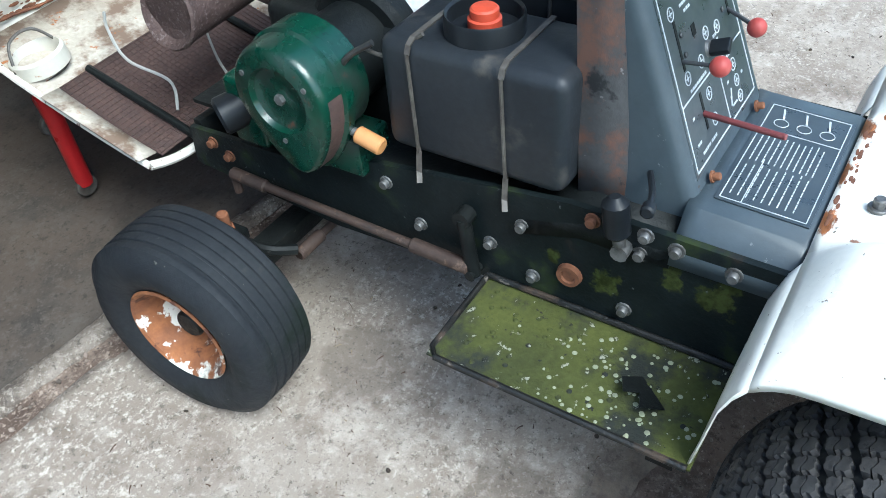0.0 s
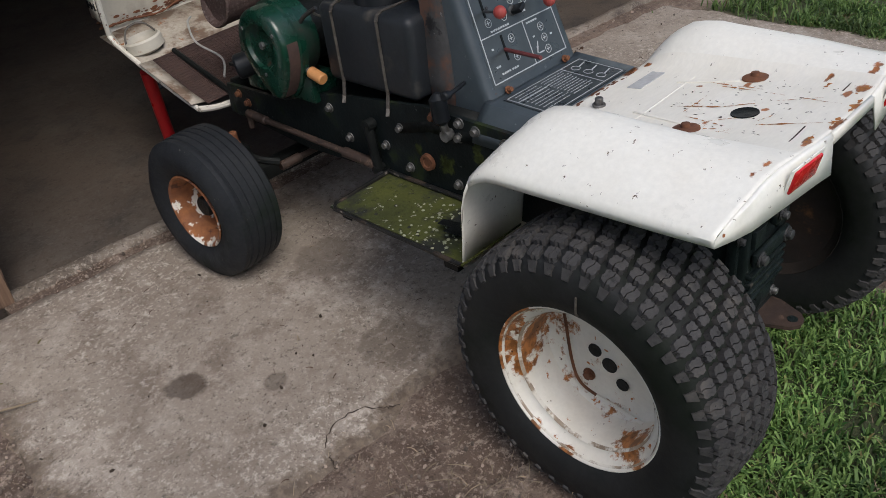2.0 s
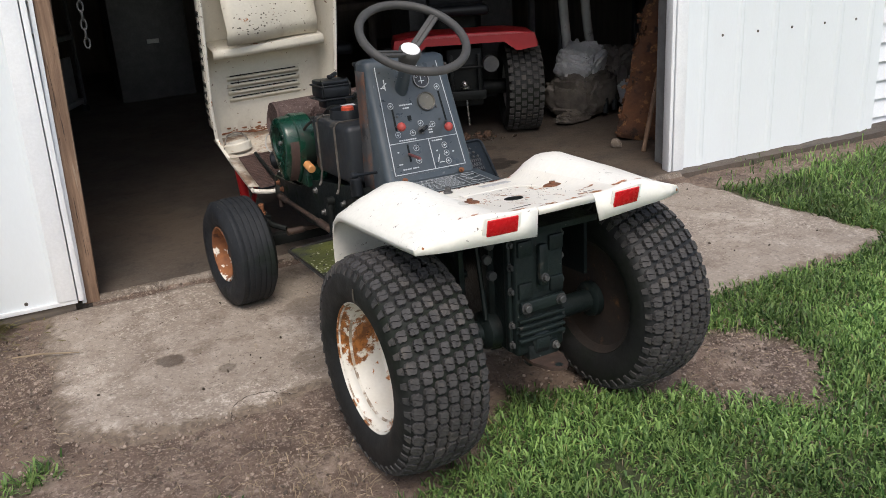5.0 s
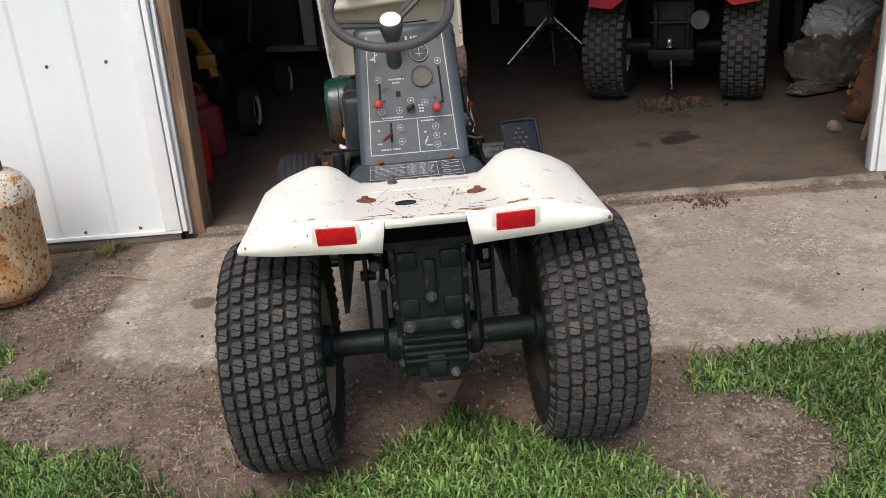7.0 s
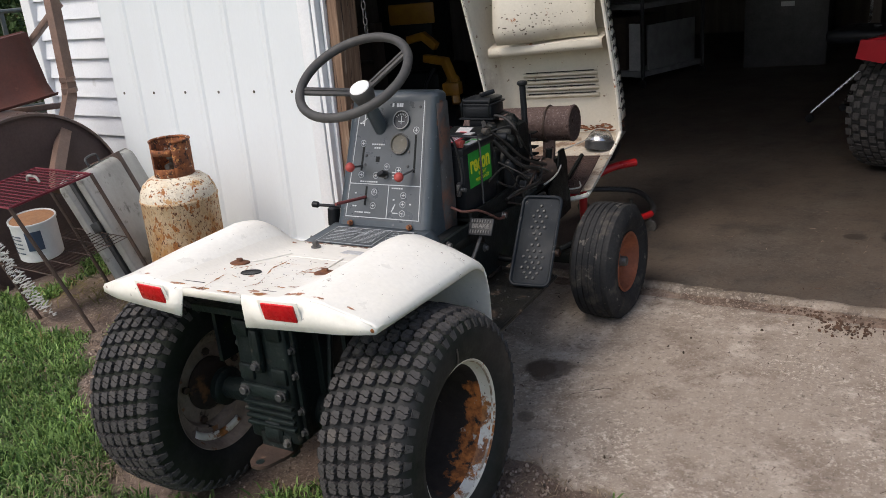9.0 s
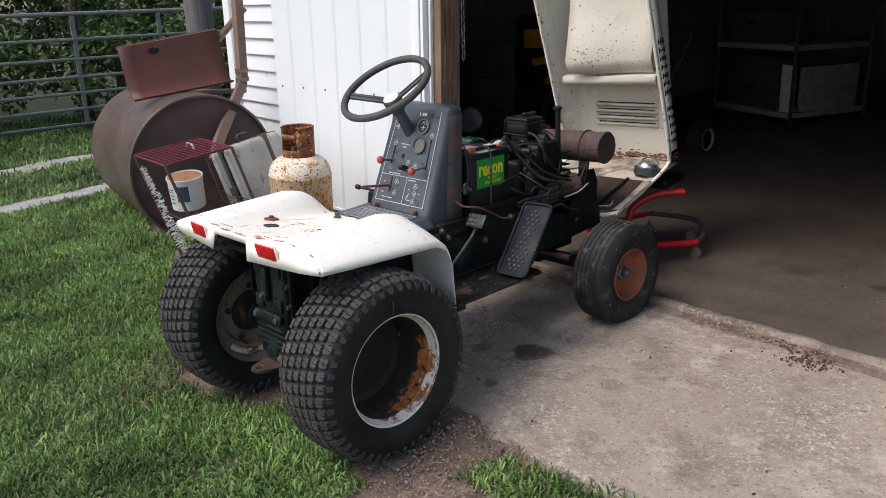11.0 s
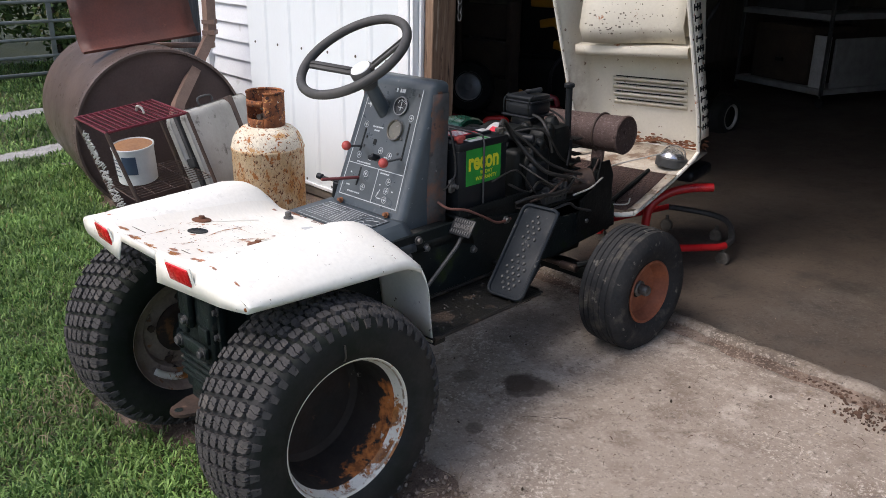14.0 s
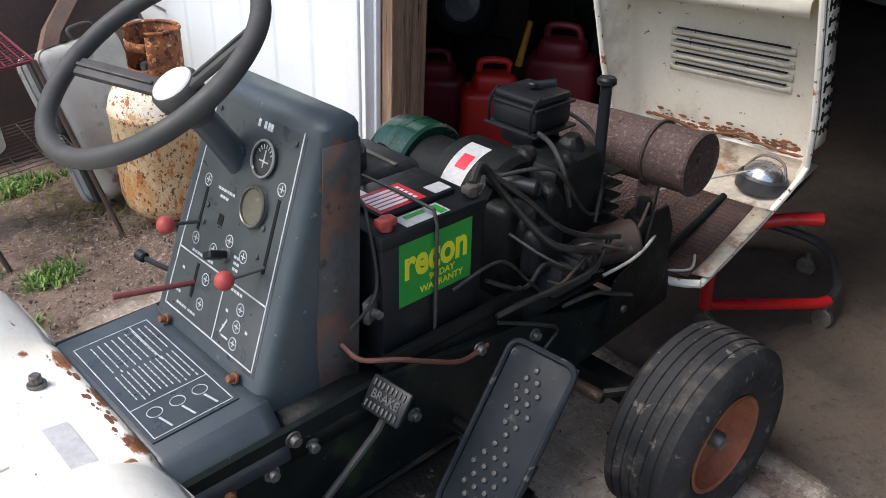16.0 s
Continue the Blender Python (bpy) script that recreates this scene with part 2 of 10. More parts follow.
M["tread"] = material("dusty_tyre_tread", (0.062, 0.059, 0.058), (0.042, 0.040, 0.040), 16, 0.8, bump=0.5, spec=0.25, layers=(((0.095, 0.086, 0.078), 12, 0.54, 0.66, 0.95), ((0.026, 0.026, 0.026), 60, 0.60, 0.64, 0.9)))
M["groove"] = material("dirt_in_tyre_grooves", (0.028, 0.026, 0.024), (0.055, 0.047, 0.038), 12, 0.9, bump=0.3)
M["front_tyre"] = material("faded_front_tyre", (0.0145, 0.0165, 0.020), (0.022, 0.024, 0.027), 9, 0.62, bump=0.35, spec=0.25, layers=(((0.009, 0.014, 0.010), 3, 0.56, 0.68, 0.85), ((0.045, 0.045, 0.043), 15, 0.62, 0.74, 0.9), ((0.12, 0.112, 0.10), 40, 0.68, 0.70, 0.9)))
M["front_tyre_dusty"] = material("dusty_front_tyre", (0.018, 0.0195, 0.022), (0.030, 0.030, 0.031), 9, 0.68, bump=0.4, spec=0.2, layers=(((0.075, 0.068, 0.060), 13, 0.54, 0.66, 0.9), ((0.13, 0.12, 0.108), 30, 0.61, 0.65, 0.9)))
M["reflector"] = material("red_reflector", (0.62, 0.012, 0.018), (0.45, 0.01, 0.015), 30, 0.25, bump=0.1)
M["red_knob"] = material("faded_red_knob", (0.42, 0.055, 0.045), (0.32, 0.06, 0.05), 30, 0.5, bump=0.05)
M["green"] = material("green_enamel", (0.006, 0.042, 0.025), (0.005, 0.028, 0.018), 9, 0.22, bump=0.12, layers=(((0.014, 0.020, 0.016), 7, 0.52, 0.66, 0.6), (RUST_DARK, 14, 0.66, 0.69, 0.8), ((0.07, 0.065, 0.055), 46, 0.66, 0.68, 0.9)))
M["wheel_grip"] = material("grey_black_grip", (0.055, 0.053, 0.05), (0.042, 0.041, 0.04), 20, 0.62, bump=0.08)
M["white_cap"] = material("white_cap", (0.82, 0.82, 0.80), (0.75, 0.75, 0.73), 20, 0.35, bump=0)
M["zinc"] = material("dull_zinc", (0.20, 0.20, 0.195), (0.09, 0.085, 0.08), 40, 0.5, 0.6, bump=0.2)
M["strap"] = material("dirty_metal_strap", (0.15, 0.138, 0.12), (0.07, 0.058, 0.05), 25, 0.55, 0.4, bump=0.2)
M["muffler"] = material("rusty_muffler", (0.070, 0.043, 0.038), (0.098, 0.064, 0.055), 26, 0.72, 0.25, bump=1.0, bscale=130, layers=(((0.15, 0.115, 0.105), 120, 0.56, 0.62, 0.6), ((0.04, 0.022, 0.018), 34, 0.60, 0.66, 0.9)))
M["brown"] = material("brown_mesh_grille", (0.075, 0.042, 0.034), (0.05, 0.03, 0.026), 40, 0.8, bump=0.4)
M["red"] = material("red_paint", (0.50, 0.012, 0.016), (0.38, 0.012, 0.014), 8, 0.35, bump=0.05)
M["old_red"] = material("dull_red_paint", (0.36, 0.012, 0.02), (0.28, 0.01, 0.016), 7, 0.4, bump=0.08)
M["can_red"] = material("red_plastic_can", (0.66, 0.022, 0.016), (0.54, 0.018, 0.014), 6, 0.42, bump=0.08)
M["can_wine"] = material("wine_red_plastic_can", (0.24, 0.018, 0.03), (0.18, 0.016, 0.027), 6, 0.45, bump=0.08)
M["yellow"] = material("yellow_machine_paint", (0.33, 0.16, 0.015), (0.24, 0.11, 0.014), 12, 0.45, bump=0.08)
M["green_label"] = material("green_label", (0.02, 0.30, 0.04), (0.015, 0.25, 0.035), 20, 0.4, bump=0)
M["yellow_print"] = material("yellow_print", (0.75, 0.72, 0.03), (0.70, 0.66, 0.03), 20, 0.4, bump=0)
M["red_print"] = material("red_print", (0.55, 0.02, 0.04), (0.5, 0.02, 0.03), 20, 0.4, bump=0)
M["filter"] = material("amber_fuel_filter", (0.62, 0.30, 0.11), (0.55, 0.24, 0.09), 20, 0.35, bump=0)
M["cap"] = material("orange_red_cap", (0.55, 0.07, 0.03), (0.42, 0.06, 0.03), 25, 0.5, bump=0.1)
M["glass_lamp"] = material("lamp_glass", (0.55, 0.55, 0.52), (0.35, 0.35, 0.33), 30, 0.12, 0.6, bump=0.3, bscale=160)
M["gauge"] = material("gauge_face", (0.03, 0.032, 0.034), (0.04, 0.042, 0.044), 30, 0.2, bump=0)
M["gauge_old"] = material("yellowed_gauge_glass", (0.12, 0.11, 0.085), (0.09, 0.085, 0.07), 30, 0.2, bump=0)
M["wire"] = material("black_wire", (0.012, 0.012, 0.012), (0.032, 0.029, 0.026), 30, 0.5, bump=0)
M["copper_wire"] = material("red_brown_wire", (0.15, 0.06, 0.045), (0.11, 0.05, 0.04), 30, 0.55, bump=0)
M["lever_red"] = material("dark_red_lever", (0.16, 0.035, 0.035), (0.11, 0.03, 0.03), 30, 0.5, bump=0)
M["pedal"] = material("scuffed_pedal_paint", (0.008, 0.0115, 0.015), (0.014, 0.018, 0.023), 9, 0.5, bump=0.15, spec=0.15, layers=(((0.08, 0.08, 0.076), 36, 0.63, 0.67, 0.8),))
M["lichen"] = material("grey_green_lichen", (0.28, 0.29, 0.20), (0.20, 0.215, 0.13), 40, 0.9, bump=0.2)
M["door_white"] = material("white_ribbed_steel", (0.72, 0.765, 0.785), (0.695, 0.735, 0.75), 1.2, 0.55, bump=0.015, spec=0.3, layers=(((0.66, 0.69, 0.70), 2.2, 0.60, 0.90, 0.6),), stretch=(1.5, 1, 0.5))
M["siding"] = material("white_lap_siding", (0.76, 0.79, 0.82), (0.70, 0.73, 0.76), 3, 0.5, bump=0.05, layers=(((0.36, 0.37, 0.34), 4, 0.62, 0.80, 0.8),))
M["trim_white"] = material("white_trim", (0.82, 0.84, 0.85), (0.76, 0.78, 0.80), 5, 0.4, bump=0.04)
M["wood"] = material("weathered_post_wood", (0.27, 0.175, 0.115), (0.12, 0.07, 0.045), 9, 0.85, bump=0.7, bscale=60, layers=(((0.40, 0.31, 0.23), 7, 0.57, 0.66, 0.9), ((0.045, 0.027, 0.02), 11, 0.60, 0.64, 0.9)), stretch=(6, 6, 0.3))
M["old_wood"] = material("grey_old_wood", (0.16, 0.135, 0.11), (0.085, 0.07, 0.058), 8, 0.9, bump=0.6, bscale=60, stretch=(0.4, 6, 6))
M["grey_post"] = material("grey_weathered_post", (0.15, 0.145, 0.14), (0.075, 0.072, 0.07), 8, 0.9, bump=0.7, bscale=50, stretch=(6, 6, 0.3))
M["inside_wall"] = material("dark_shed_boards", (0.20, 0.172, 0.148), (0.13, 0.11, 0.095), 4, 0.85, bump=0.4, stretch=(4, 4, 0.4))
M["dark_steel"] = material("dark_steel", (0.05, 0.051, 0.053), (0.075, 0.075, 0.075), 14, 0.5, 0.3, bump=0.2)
M["grey_metal"] = material("grey_shelf_metal", (0.32, 0.33, 0.33), (0.22, 0.22, 0.22), 10, 0.45, 0.3, bump=0.1)
M["chrome"] = material("dull_chrome", (0.55, 0.55, 0.55), (0.40, 0.40, 0.40), 20, 0.25, 0.9, bump=0.05)
M["card"] = material("cardboard", (0.14, 0.09, 0.05), (0.105, 0.067, 0.036), 6, 0.9, bump=0.2)
M["bag_white"] = material("white_plastic_sack", (0.50, 0.50, 0.50), (0.40, 0.40, 0.40), 7, 0.4, bump=0.2)
M["bag_dark"] = material("dirty_woven_sack", (0.15, 0.13, 0.11), (0.07, 0.06, 0.052), 9, 0.6, bump=0.5)
M["carton_dark"] = material("dark_stained_carton", (0.055, 0.038, 0.028), (0.032, 0.024, 0.019), 5, 0.9, bump=0.2)
M["propane"] = material("rusty_cylinder_paint", (0.66, 0.53, 0.36), (0.56, 0.38, 0.20), 7, 0.65, bump=0.3, layers=(((0.50, 0.25, 0.085), 5, 0.47, 0.60, 0.85), ((0.40, 0.155, 0.045), 30, 0.55, 0.59, 0.85), ((0.16, 0.065, 0.03), 62, 0.57, 0.60, 0.9), ((0.07, 0.035, 0.025), 110, 0.61, 0.64, 0.9)), stretch=(1.2, 1.2, 0.75))
M["propane_top"] = material("chalky_cylinder_shoulder", (0.70, 0.65, 0.54), (0.60, 0.52, 0.39), 9, 0.65, bump=0.3, layers=(((0.52, 0.30, 0.13), 14, 0.56, 0.61, 0.85), ((0.34, 0.13, 0.04), 34, 0.575, 0.60, 0.85), ((0.12, 0.05, 0.028), 70, 0.585, 0.61, 0.9)))
M["propane_rust"] = material("rusty_collar", (0.30, 0.10, 0.032), (0.12, 0.045, 0.025), 22, 0.88, bump=0.5, layers=(((0.055, 0.026, 0.018), 34, 0.54, 0.58, 0.9), ((0.50, 0.23, 0.08), 48, 0.58, 0.61, 0.9), ((0.55, 0.47, 0.37), 30, 0.63, 0.65, 0.7)))
M["drum"] = material("brown_oil_tank_steel", (0.135, 0.095, 0.082), (0.085, 0.062, 0.055), 3, 0.42, 0.35, bump=0.15, layers=(((0.24, 0.215, 0.20), 3.5, 0.60, 0.78, 0.45), ((0.06, 0.035, 0.026), 14, 0.62, 0.67, 0.8)))
M["drum_end"] = material("brown_tank_end", (0.085, 0.050, 0.043), (0.065, 0.042, 0.037), 3, 0.7, 0.1, bump=0.15)
M["tray"] = material("rust_brown_tray", (0.12, 0.034, 0.022), (0.075, 0.026, 0.019), 4, 0.6, bump=0.2, layers=(((0.16, 0.07, 0.045), 20, 0.66, 0.74, 0.8),))
M["spout"] = material("brown_downspout", (0.20, 0.125, 0.095), (0.14, 0.09, 0.07), 8, 0.55, bump=0.15)
M["cage_red"] = material("wine_red_wire", (0.17, 0.018, 0.03), (0.11, 0.016, 0.025), 20, 0.5, bump=0.1)
M["cage_dark"] = material("dark_rusty_wire", (0.055, 0.04, 0.034), (0.09, 0.055, 0.04), 20, 0.75, bump=0.1)
M["bucket"] = material("white_paint_bucket", (0.66, 0.67, 0.66), (0.56, 0.57, 0.56), 7, 0.4, bump=0.05)
M["bucket_blue"] = material("dark_blue_label", (0.03, 0.055, 0.10), (0.05, 0.07, 0.11), 12, 0.45, bump=0)
M["bucket_top"] = material("stained_orange_lid", (0.36, 0.18, 0.08), (0.28, 0.14, 0.07), 12, 0.7, bump=0.2)
M["case"] = material("grey_plastic_case", (0.40, 0.395, 0.37), (0.28, 0.275, 0.25), 5, 0.6, bump=0.1, layers=(((0.12, 0.115, 0.10), 9, 0.58, 0.68, 0.8),))
M["galv"] = material("galvanised_tube", (0.22, 0.23, 0.21), (0.14, 0.15, 0.13), 10, 0.6, 0.2, bump=0.1)
M["bark"] = material("bark", (0.085, 0.065, 0.05), (0.05, 0.04, 0.032), 12, 0.95, bump=0.8, stretch=(4, 4, 0.6))
M["rust_sheet"] = material("flaking_rust_sheet", (0.15, 0.062, 0.028), (0.075, 0.034, 0.020), 6, 0.9, bump=0.9, bscale=45, layers=(((0.25, 0.12, 0.05), 16, 0.55, 0.62, 0.95), ((0.04, 0.022, 0.015), 12, 0.57, 0.63, 0.9)))
M["pebble"] = material("pebbles", (0.27, 0.215, 0.175), (0.17, 0.13, 0.105), 30, 0.9, bump=0.3, vary=0.65)
M["straw"] = material("dry_straw", (0.27, 0.21, 0.14), (0.17, 0.13, 0.09), 14, 0.9, bump=0, vary=0.4)
M["crumb"] = material("brown_crumbs", (0.095, 0.052, 0.032), (0.045, 0.027, 0.018), 40, 0.95, bump=0.3, vary=0.1)
M["debris"] = material("dead_leaves_and_dirt", (0.03, 0.021, 0.015), (0.06, 0.042, 0.029), 30, 0.95, bump=0.3)


def leaf_material(name, a, b, rough=0.55):
    """Foliage: tone by blade or leaf, a little light through it."""
    m = bpy.data.materials.new(name)
    m.use_nodes = True
    n, l = m.node_tree.nodes, m.node_tree.links
    bsdf = n["Principled BSDF"]
    geo, ramp = n.new("ShaderNodeNewGeometry"), n.new("ShaderNodeValToRGB")
    ramp.color_ramp.elements[0].color, ramp.color_ramp.elements[1].color = (*a, 1), (*b, 1)
    e = ramp.color_ramp.elements.new(0.93)
    e.color = (*b, 1)
    ramp.color_ramp.elements[2].color = (0.20, 0.16, 0.07, 1)
    l.new(geo.outputs["Random Per Island"], ramp.inputs[0])
    tc, t = n.new("ShaderNodeTexCoord"), n.new("ShaderNodeTexNoise")
    t.inputs["Scale"].default_value, t.inputs["Detail"].default_value = 2.2, 4
    l.new(tc.outputs["Object"], t.inputs["Vector"])
    r = n.new("ShaderNodeMapRange")
    r.inputs[1].default_value, r.inputs[2].default_value, r.inputs[3].default_value, r.inputs[4].default_value = 0.34, 0.66, 0.5, 1.4
    l.new(t.outputs["Fac"], r.inputs[0])
    hue = n.new("ShaderNodeHueSaturation")
    l.new(ramp.outputs[0], hue.inputs["Color"])
    l.new(r.outputs[0], hue.inputs["Value"])
    l.new(hue.outputs[0], bsdf.inputs["Base Color"])
    bsdf.inputs["Roughness"].default_value = rough
    bsdf.inputs["Specular IOR Level"].default_value = 0.25
    tr, mx = n.new("ShaderNodeBsdfTranslucent"), n.new("ShaderNodeMixShader")
    l.new(hue.outputs[0], tr.inputs["Color"])
    mx.inputs[0].default_value = 0.25
    l.new(bsdf.outputs[0], mx.inputs[1])
    l.new(tr.outputs[0], mx.inputs[2])
    l.new(mx.outputs[0], n["Material Output"].inputs["Surface"])
    return m


M["grass"] = leaf_material("grass_blades", (0.030, 0.080, 0.020), (0.265, 0.405, 0.125), 0.45)
M["leaves"] = leaf_material("hedge_leaves", (0.035, 0.07, 0.022), (0.13, 0.19, 0.065))
M["weeds"] = leaf_material("weeds", (0.12, 0.11, 0.04), (0.20, 0.16, 0.07))


def ground_material(name, a, b, spots, grit, rough, stains=(), bump=0.5, edge=False):
    """Concrete or soil: broad tone, blotches, grit and dark oil stains as rounds (x, y, radius, darkness) with ragged edges."""
    m = bpy.data.materials.new(name)
    m.use_nodes = True
    n, l = m.node_tree.nodes, m.node_tree.links
    bsdf = n["Principled BSDF"]
    tc = n.new("ShaderNodeTexCoord")
    vec = tc.outputs["Object"]

    def tex(s, detail=8, rough_=0.65):
        t = n.new("ShaderNodeTexNoise")
        t.inputs["Scale"].default_value, t.inputs["Detail"].default_value, t.inputs["Roughness"].default_value = s, detail, rough_
        l.new(vec, t.inputs["Vector"])
        return t.outputs["Fac"]

    def mapped(sock, lo, hi, c=0.0, d=1.0):
        r = n.new("ShaderNodeMapRange")
        r.inputs[1].default_value, r.inputs[2].default_value, r.inputs[3].default_value, r.inputs[4].default_value = lo, hi, c, d
        l.new(sock, r.inputs[0])
        return r.outputs[0]

    def mixed(f, p, q):
        x = n.new("ShaderNodeMix")
        x.data_type = "RGBA"
        l.new(f, x.inputs[0])
        for sock, val in ((x.inputs[6], p), (x.inputs[7], q)):
            if isinstance(val, tuple):
                sock.default_value = (*val, 1)
            else:
                l.new(val, sock)
        return x.outputs[2]

    col = mixed(mapped(tex(1.7), 0.36, 0.64), a, b)
    col = mixed(mapped(tex(7), 0.50, 0.66), col, spots)
    pale = n.new("ShaderNodeMath")
    pale.operation, pale.inputs[1].default_value = "MULTIPLY", 0.55
    l.new(mapped(tex(3.7, 10, 0.75), 0.52, 0.64), pale.inputs[0])
    col = mixed(pale.outputs[0], col, grit)
    fine = tex(95, 5, 0.7)
    patch = mapped(tex(1.6, 5), 0.47, 0.60, 0.30, 1.0)

    def patched(sock):
        m_ = n.new("ShaderNodeMath")
        m_.operation = "MULTIPLY"
        l.new(sock, m_.inputs[0])
        l.new(patch, m_.inputs[1])
        return m_.outputs[0]

    col = mixed(patched(mapped(tex(42, 6, 0.75), 0.54, 0.62, 0.0, 0.9)), col, grit)
    col = mixed(mapped(tex(55, 6, 0.75), 0.55, 0.64, 0.0, 0.75), col, tuple(c * 0.45 for c in b))
    col = mixed(patched(mapped(fine, 0.55, 0.64)), col, grit)
    col = mixed(mapped(tex(140, 3), 0.64, 0.72), col, tuple(c * 0.25 for c in a))
    ragged = tex(11, 5)
    for x, y, r, dark in stains:
        d = n.new("ShaderNodeVectorMath")
        d.operation = "DISTANCE"
        flat = n.new("ShaderNodeVectorMath")
        flat.operation, flat.inputs[1].default_value = "MULTIPLY", (1, 1, 0)
        l.new(vec, flat.inputs[0])
        l.new(flat.outputs[0], d.inputs[0])
        d.inputs[1].default_value = (x, y, 0)
        s = n.new("ShaderNodeMath")
        s.operation = "MULTIPLY_ADD"
        s.inputs[1].default_value = r * 1.6
        l.new(ragged, s.inputs[0])
        l.new(d.outputs["Value"], s.inputs[2])
        f = mapped(s.outputs[0], r * 1.65, r * 1.9, dark, 0.0)
        col = mixed(f, col, tuple(min(p, 0.3 * q) for p, q in zip((0.058, 0.040, 0.028), b)))
    if edge:
        at_, wob = n.new("ShaderNodeAttribute"), n.new("ShaderNodeMath")
        at_.attribute_name = "dirt"
        wob.operation = "ADD"
        l.new(at_.outputs["Fac"], wob.inputs[0])
        l.new(mapped(tex(16, 8, 0.75), 0.3, 0.7, -0.45, 0.45), wob.inputs[1])
        col = mixed(mapped(wob.outputs[0], 0.32, 0.72), col, mixed(mapped(tex(40), 0.4, 0.6), (0.185, 0.142, 0.106), (0.108, 0.082, 0.062)))
    l.new(col, bsdf.inputs["Base Color"])
    l.new(mapped(tex(4), 0.3, 0.7, rough - 0.12, min(1, rough + 0.1)), bsdf.inputs["Roughness"])
    bp = n.new("ShaderNodeBump")
    bp.inputs["Strength"].default_value, bp.inputs["Distance"].default_value = bump, 0.006
    l.new(fine, bp.inputs["Height"])
    l.new(bp.outputs[0], bsdf.inputs["Normal"])
    return m


M["slab"] = ground_material("old_concrete", (0.305, 0.256, 0.210), (0.238, 0.195, 0.158), (0.185, 0.145, 0.114), (0.54, 0.475, 0.41), 0.85,
                            ((-0.86, 0.91, 0.05, 0.75), (-0.42, 0.62, 0.10, 0.45), (0.36, 0.81, 0.075, 0.75), (0.33, 0.80, 0.05, 0.7), (0.40, 0.518, 0.03, 0.6), (0.17, 0.72, 0.04, 0.4), (-0.3, 1.05, 0.10, 0.4), (-0.7, 0.75, 0.03, 0.5), (-0.25, 0.38, 0.16, 0.5), (0.1, 1.1, 0.16, 0.35)), edge=True)
# base colour lowered to carry the shade inside the shed; stains are its own
M["floor"] = ground_material("shaded_shed_floor", (0.096, 0.073, 0.056), (0.068, 0.053, 0.042), (0.048, 0.040, 0.034), (0.105, 0.09, 0.075), 0.68, ((1.33, 2.20, 0.075, 1.0), (1.42, 2.22, 0.05, 1.0), (1.40, 2.31, 0.05, 0.9), (1.16, 2.18, 0.04, 0.7), (1.5, 2.62, 0.06, 0.5), (0.8, 2.2, 0.08, 0.25), (1.1, 2.0, 0.06, 0.2)), bump=0.25)
M["gravel"] = ground_material("pale_gravel", (0.34, 0.335, 0.32), (0.27, 0.265, 0.25), (0.17, 0.165, 0.15), (0.50, 0.49, 0.47), 0.9, bump=1.0)
M["soil"] = ground_material("bare_soil", (0.175, 0.124, 0.094), (0.112, 0.077, 0.058), (0.066, 0.043, 0.032), (0.36, 0.285, 0.23), 0.95, bump=1.0)
M["lip"] = ground_material("crumbling_lip", (0.21, 0.170, 0.135), (0.125, 0.099, 0.078), (0.085, 0.066, 0.052), (0.38, 0.33, 0.28), 0.9, bump=0.8)


# ---- building blocks ----
def bm_new():
    return bmesh.new()


def finish(name, bm, mat, parent=None, label="", smooth=True, angle=40):
    me = bpy.data.meshes.new(name)
    bmesh.ops.recalc_face_normals(bm, faces=bm.faces)
    if smooth:
        for f in bm.faces:
            f.smooth = True
        lim = radians(angle)
        for e in bm.edges:
            if len(e.link_faces) == 2 and e.calc_face_angle(0) > lim:
                e.smooth = False
    bm.to_mesh(me)
    bm.free()
    me.materials.append(M[mat] if isinstance(mat, str) else mat)
    ob = new(name, me)
    if parent:
        ob.parent = parent
    if label:
        ob["label"] = label
    return ob


def part(name, bm, mat, parent, label="", smooth=True):
    return finish(name, bm, mat, parent, label, smooth)


def thing(name, m, label, category, group="", kind=""):
    ob = new(name)
    ob.matrix_world = m
    return tagged(ob, label, category, group, kind)


def at(x, y, z, rx=0, ry=0, rz=0):
    return pose(x, y, z, rx, ry, rz)


def box(bm, size, m=None, bevel=0.0, segs=2):
    r = bmesh.ops.create_cube(bm, size=1.0)
    vs = r["verts"]
    bmesh.ops.scale(bm, vec=size, verts=vs)
    if bevel:
        es = list({e for v in vs for e in v.link_edges})
        g = bmesh.ops.bevel(bm, geom=es, offset=bevel, segments=segs, affect="EDGES", profile=0.5)
        vs = list({v for f in g["faces"] for v in f.verts} | {v for v in vs if v.is_valid})
    if m is not None:
        bmesh.ops.transform(bm, matrix=m, verts=vs)
    return vs


def bx(bm, x0, x1, y0, y1, z0, z1, bevel=0.0, segs=2):
    return box(bm, (x1 - x0, y1 - y0, z1 - z0), at((x0 + x1) / 2, (y0 + y1) / 2, (z0 + z1) / 2), bevel, segs)


